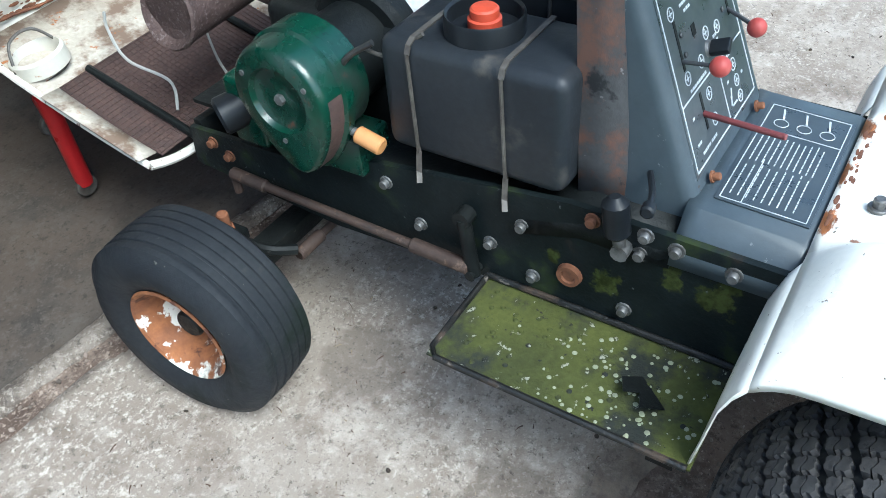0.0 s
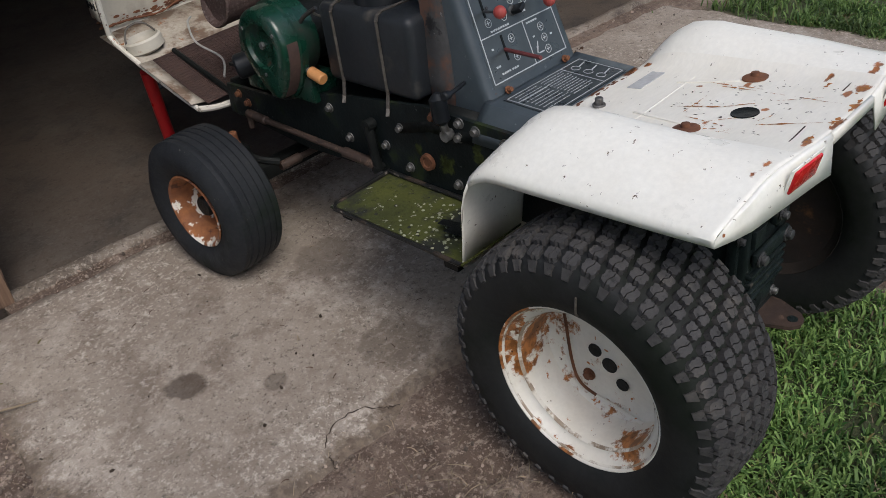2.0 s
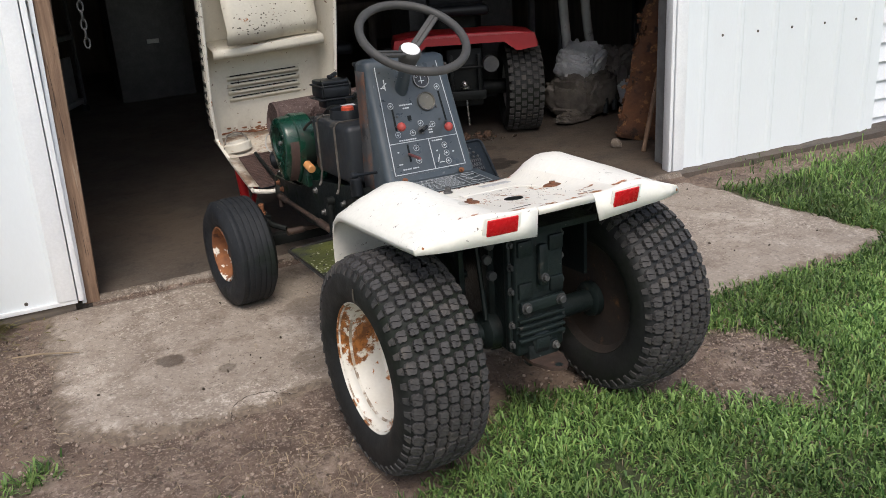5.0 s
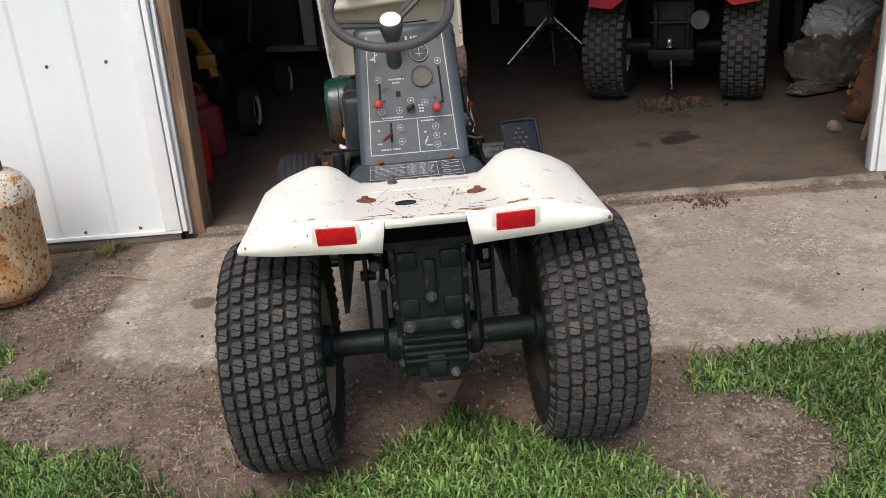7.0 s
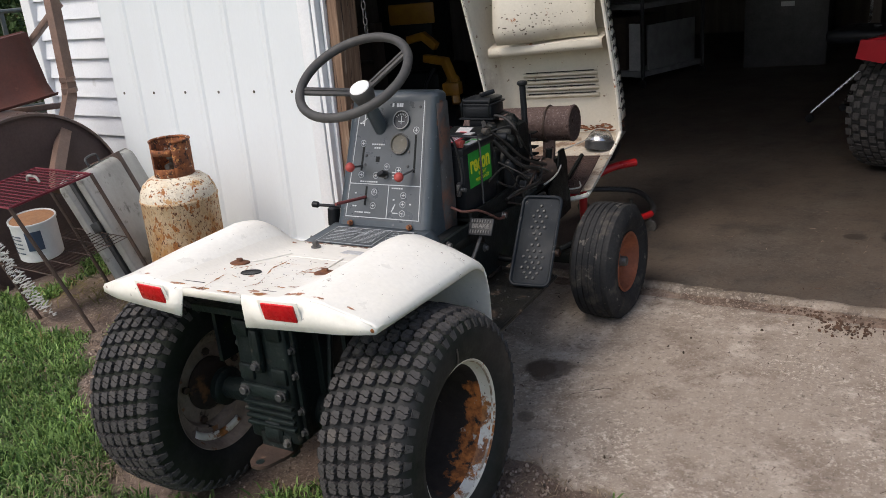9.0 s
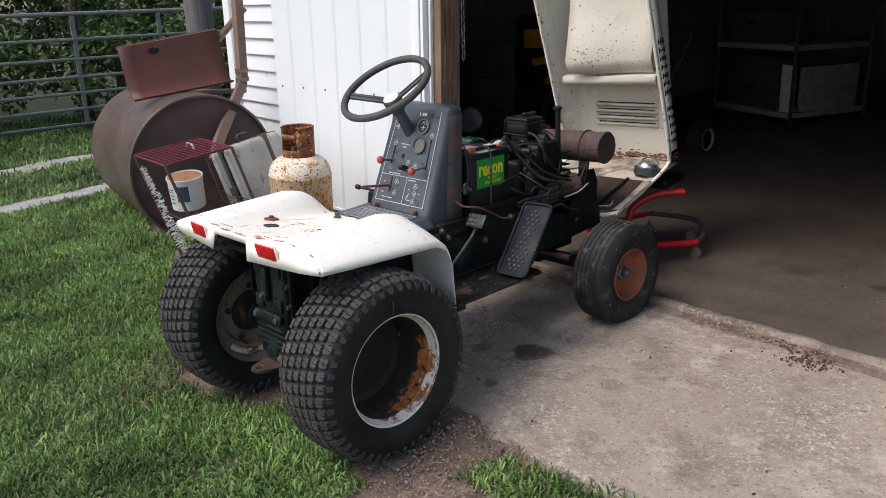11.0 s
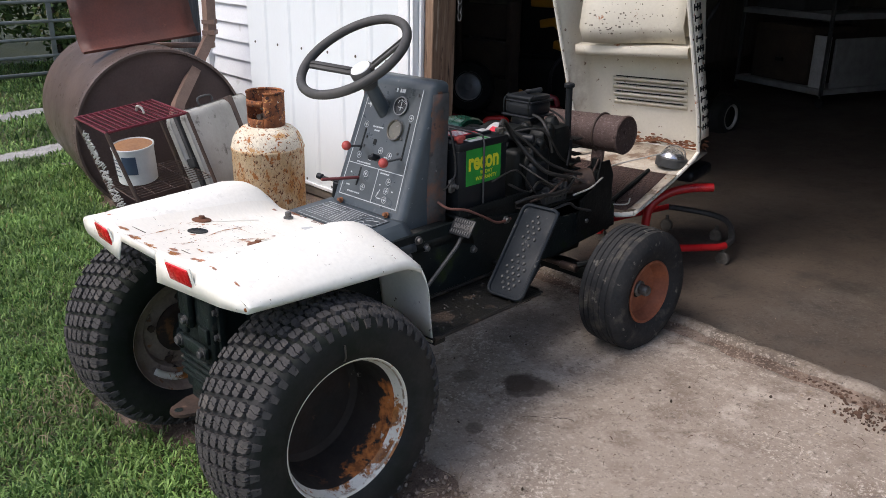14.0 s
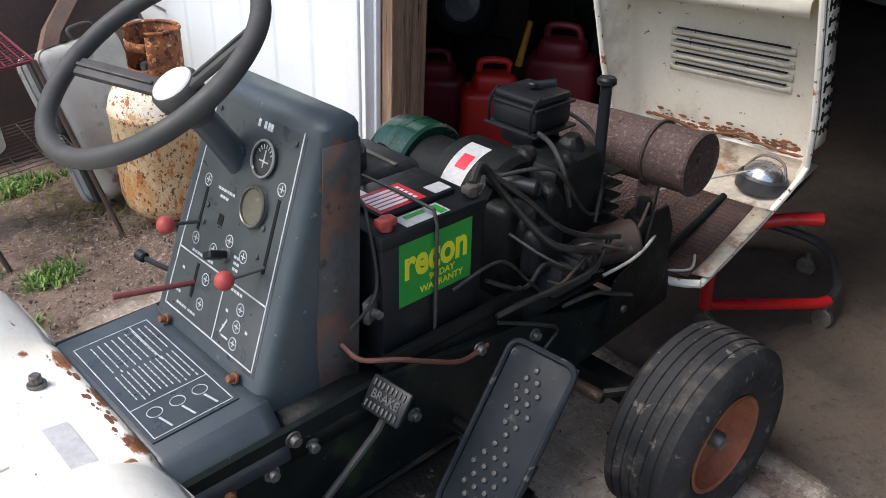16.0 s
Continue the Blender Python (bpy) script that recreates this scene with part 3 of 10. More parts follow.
def lathe(bm, profile, m=None, segs=32, a0=0.0, a1=2 * math.pi):
    """Turns (radius, height) points round z."""
    full = abs(a1 - a0 - 2 * math.pi) < 1e-6
    k = segs if full else segs + 1
    rings = []
    for r, z in profile:
        if r < 1e-6:
            rings.append([bm.verts.new((0, 0, z))])
        else:
            rings.append([bm.verts.new((r * math.cos(a0 + (a1 - a0) * i / segs), r * math.sin(a0 + (a1 - a0) * i / segs), z)) for i in range(k)])
    for a, b in zip(rings, rings[1:]):
        for i in range(segs):
            j = (i + 1) % k
            if len(a) == 1 and len(b) == 1:
                continue
            if len(a) == 1:
                bm.faces.new((a[0], b[j], b[i]))
            elif len(b) == 1:
                bm.faces.new((a[i], a[j], b[0]))
            else:
                bm.faces.new((a[i], a[j], b[j], b[i]))
    vs = [v for r in rings for v in r]
    if m is not None:
        bmesh.ops.transform(bm, matrix=m, verts=vs)
    return vs


def cyl(bm, r, h, m=None, segs=20, bevel=0.0, r2=None):
    """A capped cylinder from z 0 to h."""
    r2 = r if r2 is None else r2
    b = min(bevel, r * 0.9, h * 0.45)
    prof = [(0, 0), (r - b, 0)] + ([(r, b)] if b else []) + ([(r2, h - b)] if b else [(r2, h)]) + ([(r2 - b, h)] if b else []) + [(0, h)]
    if not b:
        prof = [(0, 0), (r, 0), (r2, h), (0, h)]
    return lathe(bm, prof, m, segs)


def aim(p, q):
    """A pose at p whose z axis points to q."""
    p, q = Vector(p), Vector(q)
    return Matrix.Translation(p) @ (q - p).to_track_quat("Z", "Y").to_matrix().to_4x4()


def rod(bm, p, q, r, segs=10, bevel=0.0, r2=None):
    return cyl(bm, r, (Vector(q) - Vector(p)).length, aim(p, q), segs, bevel, r2)


def smooth_path(pts, k=6):
    pts = [Vector(p) for p in pts]
    out = []
    for i in range(len(pts) - 1):
        a, b = pts[i], pts[i + 1]
        p, q = pts[max(i - 1, 0)], pts[min(i + 2, len(pts) - 1)]
        for s in range(k):
            t = s / k
            out.append(0.5 * (2 * a + (b - p) * t + (2 * p - 5 * a + 4 * b - q) * t * t + (3 * a - p - 3 * b + q) * t ** 3))
    return out + [pts[-1]]


def tube(bm, pts, r, segs=8, closed=False):
    pts = [Vector(p) for p in pts]
    n = len(pts)
    rings, up = [], None
    for i, p in enumerate(pts):
        d = (pts[(i + 1) % n] - pts[i - 1]) if closed else (pts[min(i + 1, n - 1)] - pts[max(i - 1, 0)])
        d.normalize()
        if up is None:
            up = d.orthogonal().normalized()
        up = (up - d * up.dot(d)).normalized()
        side = d.cross(up)
        rr = r[i] if isinstance(r, (list, tuple)) else r
        rings.append([bm.verts.new(p + (up * math.cos(2 * math.pi * k / segs) + side * math.sin(2 * math.pi * k / segs)) * rr) for k in range(segs)])
    for a, b in zip(rings, rings[1:] + (rings[:1] if closed else [])):
        for k in range(segs):
            bm.faces.new((a[k], a[(k + 1) % segs], b[(k + 1) % segs], b[k]))
    if not closed:
        bm.faces.new(rings[0][::-1])
        bm.faces.new(rings[-1])


def grid(bm, rows):
    vs = [[bm.verts.new(p) for p in row] for row in rows]
    for a, b in zip(vs, vs[1:]):
        for i in range(len(a) - 1):
            bm.faces.new((a[i], a[i + 1], b[i + 1], b[i]))
    return vs


def extrude_outline(bm, pts, depth, m=None):
    """A flat outline (x, y) thickened along z from 0 to depth."""
    a = [bm.verts.new((x, y, 0)) for x, y in pts]
    b = [bm.verts.new((x, y, depth)) for x, y in pts]
    bm.faces.new(a[::-1])
    bm.faces.new(b)
    for i in range(len(pts)):
        j = (i + 1) % len(pts)
        bm.faces.new((a[i], a[j], b[j], b[i]))
    if m is not None:
        bmesh.ops.transform(bm, matrix=m, verts=a + b)


def thicken(ob, t, offset=-1.0, bevel=0.0):
    s = ob.modifiers.new("thickness", "SOLIDIFY")
    s.thickness, s.offset = t, offset
    if bevel:
        b = ob.modifiers.new("round", "BEVEL")
        b.width, b.segments, b.limit_method, b.angle_limit = bevel, 2, "ANGLE", radians(35)
    return ob


def words(name, body, size, m, mat, parent, bold=0.0, extrude=0.0006):
    cu = bpy.data.curves.new(name, "FONT")
    cu.body, cu.size, cu.extrude, cu.offset, cu.align_x, cu.align_y = body, size, extrude, bold, "CENTER", "CENTER"
    cu.resolution_u = 3
    tmp = bpy.data.objects.new(name, cu)
    me = bpy.data.meshes.new_from_object(tmp)
    bpy.data.objects.remove(tmp)
    me.transform(m)
    me.materials.append(M[mat])
    ob = new(name, me)
    ob.parent = parent
    return ob


def clamp(v, a, b):
    return max(a, min(b, v))


def smoothstep(a, b, x):
    t = clamp((x - a) / (b - a), 0, 1)
    return t * t * (3 - 2 * t)


# ---- ground, apron and shed floor ----
def gz(x, y):
    """Height of the yard: it rises gently towards the shed."""
    return 0.0237 * clamp(x, -6, 4) + 0.049 * clamp(y, -4, 1.55) - 0.02 * math.exp(-x * x / 0.5 - (y + 0.08) ** 2 / 0.12)


def wall_y(x):
    return 1.545 - 0.085 * x


def ns(x, y, s, seed=0.0):
    return noise.noise(Vector((x * s, y * s, seed)))


def slab_mask(x, y):
    """Positive inside the concrete apron, about metres from its ragged edge."""
    j = 0.035 * ns(x, y, 2.0, 3) + 0.03 * ns(x, y, 7.0, 5) + 0.016 * ns(x, y, 22, 8)
    left = min(x + 1.25, 0.5 * (x + 1.25) + 0.9 * (y - 0.42) - 0.175) + j
    back = y - np.interp(x, (-0.46, 0.42, 0.85, 1.5), (0.445, 0.31, 0.228, 0.20)) + j * 0.8
    return min(left, back, 2.03 - 0.15 * (y - 0.9) - x + j)


TUFTS = ((-1.33, 0.46, 0.075), (-1.57, 0.64, 0.085), (-1.40, 0.44, 0.05))
EDGE_X = (-1.9, -1.31, -0.93, -0.84, -0.6, -0.45, -0.25, -0.16, 0.03, 0.24, 0.40, 0.55, 0.66, 0.72, 0.775, 0.956, 1.13, 1.3)
EDGE_Y = (0.70, 0.21, 0.076, -0.037, -0.185, -0.14, -0.114, -0.01, 0.085, 0.046, -0.10, -0.14, -0.12, 0.06, 0.18, 0.225, 0.235, 0.20)


def grass_mask(x, y):
    """1 where turf grows, 0 on bare soil."""
    j = 0.06 * ns(x, y, 1.8, 11) + 0.06 * ns(x, y, 5.0, 13) + 0.05 * ns(x, y, 14.0, 17)
    if x > 1.95:
        edge = min(1.10 - y, (x - 2.0) * 1.5 + (0.25 if y < 0.2 else 0))
    elif x < -1.9:
        edge = 1.15 - y + (-1.9 - x) * 0.8
    else:
        edge = np.interp(x, EDGE_X, EDGE_Y) - y
    d = min(edge + j, math.hypot((x - 0.75) / 0.21, (y + 0.18) / 0.25) * 0.22 - 0.22 + j)
    d = min(d, math.hypot(x + 2.75, (y - 0.95) * 1.5) - 0.36 + j) if y > 0.3 else d
    d = min(d, math.hypot((x + 1.93) / 0.42, (y - 0.88) / 0.40) * 0.4 - 0.4 + j)
    for tx, ty, tr in TUFTS:
        d = max(d, tr - math.hypot(x - tx, y - ty) + j * 0.8)
    return smoothstep(-0.03, 0.07, d)


def ground():
    def axis(lo, hi, step):
        near = np.arange(lo, hi + 1e-6, step)
        far = np.array([0.1, 0.25, 0.5, 0.9, 1.5, 2.5, 4, 7, 12, 20, 35, 60, 110, 200, 400])
        return np.concatenate([(lo - far)[::-1], near, hi + far])

    xs, ys = axis(-3.0, 2.9, 0.035), axis(-2.2, 1.75, 0.035)
    verts, cols = [], []
    for y in ys:
        for x in xs:
            s = slab_mask(x, y) if y < wall_y(x) + 0.3 else 0.3
            z = gz(x, y) - 0.012 + (0.012 * ns(x, y, 3.0, 1) if abs(x) < 5 and abs(y) < 4 else 0) + 0.006 * ns(x, y, 11.0, 2) + 0.003 * ns(x, y, 35.0, 4)
            z -= 0.05 * smoothstep(0.02, 0.12, s)
            verts.append((x, y, z))
            cols.append(grass_mask(x, y))
    w = len(xs)
    faces = [(j * w + i, j * w + i + 1, (j + 1) * w + i + 1, (j + 1) * w + i) for j in range(len(ys) - 1) for i in range(w - 1)]
    me = bpy.data.meshes.new("ground")
    me.from_pydata(verts, [], faces)
    a = me.attributes.new("turf", "FLOAT", "POINT")
    a.data.foreach_set("value", cols)
    me.shade_smooth()
    m = M["soil"].copy()
    m.name = "soil_and_turf"
    n, l = m.node_tree.nodes, m.node_tree.links
    at_, mix, t = n.new("ShaderNodeAttribute"), n.new("ShaderNodeMix"), n.new("ShaderNodeTexNoise")
    at_.attribute_name = "turf"
    mix.data_type = "RGBA"
    t.inputs["Scale"].default_value = 30
    ramp = n.new("ShaderNodeValToRGB")
    ramp.color_ramp.elements[0].color, ramp.color_ramp.elements[1].color = (0.022, 0.032, 0.012, 1), (0.075, 0.085, 0.032, 1)
    l.new(t.outputs["Fac"], ramp.inputs[0])
    bsdf = n["Principled BSDF"]
    old = bsdf.inputs["Base Color"].links[0].from_socket
    l.new(at_.outputs["Fac"], mix.inputs[0])
    l.new(old, mix.inputs[6])
    l.new(ramp.outputs[0], mix.inputs[7])
    l.new(mix.outputs[2], bsdf.inputs["Base Color"])
    me.materials.append(m)
    return tagged(new("ground", me), "bare brown soil and turf of the yard", "ground", kind="structure")


def apron():
    xs, ys = np.arange(-1.5, 4.6, 0.028), np.arange(0.0, 2.05, 0.028)
    verts, faces, dirt = [], [], []
    for y in ys:
        for x in xs:
            s = slab_mask(x, y)
            dirt.append(1 - smoothstep(-0.02, 0.07 if x > 0 else 0.13, s))
            z = gz(x, y) + 0.004 * ns(x, y, 2.5, 6) + 0.0015 * ns(x, y, 18.0, 7)
            z -= 0.06 * (1 - smoothstep(-0.10, 0.05, s))
            d = wall_y(x) - 0.045 - y
            z -= 0.12 * (1 - smoothstep(-0.02, 0.012, d + 0.012 * ns(x, y, 9, 9)))
            verts.append((x, y, z))
    w = len(xs)
    for j in range(len(ys) - 1):
        for i in range(w - 1):
            if slab_mask(xs[i], ys[j]) > -0.12 and ys[j] < wall_y(xs[i]) + 0.05:
                faces.append((j * w + i, j * w + i + 1, (j + 1) * w + i + 1, (j + 1) * w + i))
    me = bpy.data.meshes.new("pavement")
    me.from_pydata(verts, [], faces)
    me.attributes.new("dirt", "FLOAT", "POINT").data.foreach_set("value", dirt)
    me.shade_smooth()
    me.materials.append(M["slab"])
    return tagged(new("pavement", me), "worn concrete apron with oil stains", "pavement", kind="structure")


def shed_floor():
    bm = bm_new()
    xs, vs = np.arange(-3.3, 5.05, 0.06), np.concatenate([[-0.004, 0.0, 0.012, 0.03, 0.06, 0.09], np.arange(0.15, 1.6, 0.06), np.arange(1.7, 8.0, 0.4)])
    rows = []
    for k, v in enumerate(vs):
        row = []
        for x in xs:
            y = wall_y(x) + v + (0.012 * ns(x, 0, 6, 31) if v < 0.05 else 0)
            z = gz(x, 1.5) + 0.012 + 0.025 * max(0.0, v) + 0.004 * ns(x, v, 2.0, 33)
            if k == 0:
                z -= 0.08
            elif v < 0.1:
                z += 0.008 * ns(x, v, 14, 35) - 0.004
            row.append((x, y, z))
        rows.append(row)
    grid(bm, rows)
    return tagged(finish("floor", bm, "floor", smooth=True), "stained concrete shed floor, base darkened for the shade indoors", "floor", kind="structure")


def threshold():
    """The crumbling edge of the shed floor and the dirt in the joint before it."""
    bm = bm_new()
    xs = np.arange(-1.03, 1.98, 0.016)
    rows = []
    for v, h in ((-0.016, -0.03), (-0.008, 0.004), (0.0, 0.013), (0.014, 0.018), (0.030, 0.018), (0.044, 0.014), (0.058, 0.004)):
        rows.append([(x, wall_y(x) + v + 0.012 * ns(x, 0, 6, 81) + 0.008 * ns(x, v, 30, 82), gz(x, 1.5) + h + 0.005 * ns(x, v, 9, 83) + 0.004 * ns(x, v, 34, 84)) for x in xs])
    grid(bm, rows)
    lip = tagged(finish("threshold", bm, "lip"), "crumbling concrete edge of the shed floor", "threshold", kind="structure")
    bm = bm_new()
    rows = []
    for v, h in ((-0.090, -0.012), (-0.072, -0.001), (-0.050, 0.003), (-0.028, 0.0), (-0.012, 0.004), (0.006, -0.01)):
        rows.append([(x, wall_y(x) + v + 0.016 * ns(x, v, 7, 85) + 0.006 * ns(x, v, 30, 86), gz(x, 1.45) + h + 0.005 * ns(x, v, 12, 87) + 0.003 * ns(x, v, 40, 88)) for x in xs])
    grid(bm, rows)
    tagged(finish("joint", bm, "soil"), "brown dirt in the joint before the shed floor", "joint", kind="structure")
    return lip


def crack(points, width, seed):
    """A dirt-filled crack in the apron, a ragged ribbon just over it."""
    rng = random.Random(seed)
    pts = smooth_path([(x, y, 0) for x, y in points], 7)
    vs, fs = [], []
    for i, q in enumerate(pts):
        q = Vector(q)
        d = (Vector(pts[min(i + 1, len(pts) - 1)]) - Vector(pts[max(i - 1, 0)])).normalized()
        w = width * rng.uniform(0.25, 1.2) * min(1, i / 2 + 0.2, (len(pts) - 1 - i) / 2 + 0.2)
        jx, jy = rng.uniform(-0.004, 0.004), rng.uniform(-0.004, 0.004)
        for k in (1, -1):
            x, y = q.x + jx - d.y * w * k, q.y + jy + d.x * w * k
            vs.append((x, y, gz(x, y) + 0.004 * ns(x, y, 2.5, 6) + 0.0015 * ns(x, y, 18.0, 7) + 0.0012))
        if i:
            fs.append((2 * i - 2, 2 * i - 1, 2 * i + 1, 2 * i))
    me = bpy.data.meshes.new("crack")
    me.from_pydata(vs, [], fs)
    me.materials.append(M["debris"])
    return tagged(new("crack", me), "dirt-filled crack in the concrete apron", "crack", kind="structure")


ground()
apron()
crack(((-0.55, 0.455), (-0.58, 0.476), (-0.623, 0.518), (-0.697, 0.53), (-0.758, 0.49)), 0.0022, 1)
crack(((-0.759, 0.467), (-0.770, 0.44), (-0.775, 0.422)), 0.0018, 2)
crack(((0.46, 0.66), (0.52, 0.70), (0.57, 0.735), (0.60, 0.74)), 0.0016, 3)
shed_floor()
threshold()

# ---- shed: walls, sliding doors, roof ----
WALL = at(0, 1.545, 0, 0, 0, -4.86)


def in_wall(ob):
    ob.matrix_world = WALL @ ob.matrix_world
    return ob


def lap_siding(name, x0, x1, z0, z1, back=0.0):
    """A wall of lapped boards, with the boards as pieces."""
    bm = bm_new()
    bx(bm, x0, x1, 0.02 + back, 0.14 + back, z0, z1)
    wall = in_wall(tagged(finish(name, bm, "siding", smooth=False), "white lap siding wall of the shed", "wall", kind="structure"))
    bm = bm_new()
    step = 0.115
    a = [bm.verts.new(p) for p in ((x0, 0.018 + back, step), (x0, -0.004 + back, 0.002), (x0, 0.012 + back, 0.0), (x1, 0.018 + back, step), (x1, -0.004 + back, 0.002), (x1, 0.012 + back, 0.0))]
    bm.faces.new((a[0], a[1], a[4], a[3]))
    bm.faces.new((a[1], a[2], a[5], a[4]))
    first = finish("siding_board", bm, "siding", wall, smooth=False)
    z = z0
    obs = [first]
    while z + step < z1:
        o = first if z == z0 else new("siding_board", first.data)
        o.parent = wall
        o.location = (0, 0, z)
        z += step
    return wall


lap_siding("wall_west", -3.46, -1.02, -0.02, 2.6)
lap_siding("wall_east", 2.09, 4.9, 0.10, 2.6, 0.15)
bm = bm_new()
bx(bm, -1.019, 2.089, 0.02, 0.14, 2.251, 2.6)
in_wall(tagged(finish("wall_lintel", bm, "siding", smooth=False), "white boarded lintel over the shed door", "wall", kind="structure"))
for nm, x0, x1, y0, y1 in (("wall_side_west", -3.46, -3.34, 0.141, 7.9), ("wall_side_east", 4.78, 4.9, 0.291, 7.9), ("wall_back", -3.46, 4.9, 7.9, 8.0)):
    bm = bm_new()
    bx(bm, x0, x1, y0, y1, -0.05, 2.6)
    in_wall(tagged(finish(nm, bm, "inside_wall", smooth=False), "dark boarded shed wall", "wall", kind="structure"))
bm = bm_new()
bx(bm, -3.7, 5.1, -0.35, 8.2, 2.61, 2.7)
in_wall(tagged(finish("ceiling", bm, "inside_wall", smooth=False), "dark boarded ceiling and eaves of the shed", "ceiling", kind="structure"))
bm = bm_new()
bx(bm, -3.53, -3.43, -0.03, 0.06, -0.02, 2.6, 0.006)
in_wall(tagged(finish("trim", bm, "trim_white", smooth=False), "white corner trim of the shed", "trim", kind="structure"))


def sliding_door(x0, x1, z0, flip, label, off, first, zb, turn=0.0, lean=0.0):
    """A ribbed steel door slid open in front of the wall."""
    pivot = x0 if flip else x1
    root = in_wall(thing("door_1", at(pivot, off, 0, 0, 0, turn) @ at(-pivot, 0, 0), label, "sliding door", kind="structure"))
    bm = bm_new()
    pitch, prof = 0.247, []
    x = first - pitch / 2 - pitch * math.floor((first - pitch / 2 - x0 - 0.03) / pitch)
    prof.append((x0, 0.0))
    while x < x1 - 0.06:
        for dx, dy in ((-0.024, 0.0), (-0.010, -0.007), (0.010, -0.007), (0.024, 0.0)):
            prof.append((x + dx, dy))
        x += pitch
    prof.append((x1, 0.0))
    prof = [p for p in prof if x0 <= p[0] <= x1]
    grid(bm, [[(px, -0.075 + py, z) for px, py in prof] for z in np.arange(z0, 2.40, 0.25)])
    sheet = part("steel_sheet", bm, "door_white", root, "white ribbed steel sheet", smooth=False)
    thicken(sheet, 0.002, 1)
    bm = bm_new()
    bx(bm, x0 + 0.01, x1 - 0.01, -0.079, -0.046, z0 - 0.06, z0 - 0.0065, 0.004)
    bx(bm, x0 + 0.01, x1 - 0.01, -0.070, -0.046, 2.22, 2.33, 0.004)
    part("frame_board", bm, "old_wood", root, "grey weathered bottom board")
    edge = x1 if not flip else x0
    s = -1 if not flip else 1
    bm = bm_new()
    bx(bm, min(edge, edge + s * 0.072), max(edge, edge + s * 0.072), -0.094, -0.078, z0 + 0.012, 2.34, 0.004)
    part("edge_trim", bm, "trim_white", root, "white edge trim")
    bm = bm_new()
    bx(bm, min(edge - s * 0.004, edge - s * 0.026), max(edge - s * 0.004, edge - s * 0.026), -0.086, -0.03, z0, 2.34, 0.003)
    part("edge_rail", bm, "trim_white", root, "white steel edge rail")
    bm = bm_new()
    bx(bm, x0 + 0.02, x1, -0.088, -0.0772, z0 - 0.006, z0 + 0.012, 0.002)
    part("bottom_trim", bm, "trim_white", root)
    bolts = []
    x = first - pitch * math.floor((first - x0 - 0.02) / pitch)
    while x < x1 - 0.1:
        for z in (zb, z0 + 0.03, zb + 0.74):
            bm = bm_new()
            lathe(bm, [(0, 0.006), (0.0045, 0.0055), (0.006, 0.003), (0.0095, 0.0025), (0.0095, 0)], at(x, -0.0765, z + 0.008 * (x - first), 90, 0, 0) @ Matrix.Diagonal((0.8, 0.8, 0.8, 1)), 10)
            part("screw", bm, "strap", root)
        x += pitch
    hang = Matrix(((1, 0, lean, -lean * z0), (0, 1, 0, 0), (0, 0, 1, 0), (0, 0, 0, 1)))
    for ob in root.children:
        ob.data.transform(hang)
    return root


sliding_door(-2.58, -1.088, 0.085, False, "white ribbed steel sliding door with screws", 0.02, -1.272, 0.85, 3.3, 0.016)
sliding_door(1.99, 3.52, 0.10, True, "white ribbed steel sliding door, slid open", 0.165, 2.06, 0.832)
bm = bm_new()
bx(bm, -1.022, -0.962, -0.008, 0.127, 0.045, 2.25, 0.005)
bm.transform(Matrix(((1, 0, 0.036, -0.041), (0, 1, 0, 0), (0, 0, 1, 0), (0, 0, 0, 1))))
post = in_wall(tagged(finish("door_post", bm, "wood", smooth=False), "weathered brown wooden door post with open grain", "post", kind="structure"))
bm = bm_new()
bx(bm, 2.03, 2.085, 0.17, 0.29, 0.10, 2.25, 0.006)
in_wall(tagged(finish("door_post", bm, "grey_metal", smooth=False), "grey door post", "post", kind="structure"))
bm = bm_new()
bx(bm, -1.052, -1.036, -0.03, -0.012, 0.06, 2.25, 0.002)
bm.transform(Matrix(((1, 0, 0.03, -0.018), (0, 1, 0, 0), (0, 0, 1, 0), (0, 0, 0, 1))))
in_wall(tagged(finish("trim", bm, "trim_white", smooth=False), "narrow white jamb strip", "trim", kind="structure"))


# ---- garden tractor ----
tractor = thing("garden_tractor", at(0, 0, 0, 0, 0, 1.2), "cream and black vintage garden tractor without seat, hood tilted open", "garden tractor")


def group_part(name, parent, label="", m=None):
    """A part that only carries its own pieces."""
    ob = new(name)
    ob.parent = parent
    if m is not None:
        ob.matrix_local = m
    if label:
        ob["label"] = label
    return ob


# frame
bm = bm_new()
for s in (-1, 1):
    x0, x1 = sorted((s * 0.205, s * 0.217))
    pts = [(-0.06, 0.40), (-0.06, 0.56), (0.30, 0.60), (0.62, 0.605), (1.00, 0.555), (1.16, 0.50), (1.46, 0.49), (1.47, 0.40), (1.10, 0.37), (0.80, 0.385)]
    extrude_outline(bm, pts, x1 - x0, Matrix(((0, 0, 1, x0), (1, 0, 0, 0), (0, 1, 0, 0), (0, 0, 0, 1))))
frame_ob = part("frame", bm, "black_moss", tractor, "black frame plates with moss and grime")
bm = bm_new()
bx(bm, -0.204, 0.204, 0.28, 0.30, 0.40, 0.59)
bx(bm, -0.204, 0.204, 1.44, 1.462, 0.38, 0.50, 0.004)
bx(bm, -0.204, 0.204, 0.60, 1.44, 0.545, 0.553)
bx(bm, -0.16, 0.16, 0.20, 1.30, 0.40, 0.44)
bx(bm, -0.12, 0.12, 1.14, 1.40, 0.30, 0.40, 0.01)
part("frame_crossmember", bm, "black", tractor)


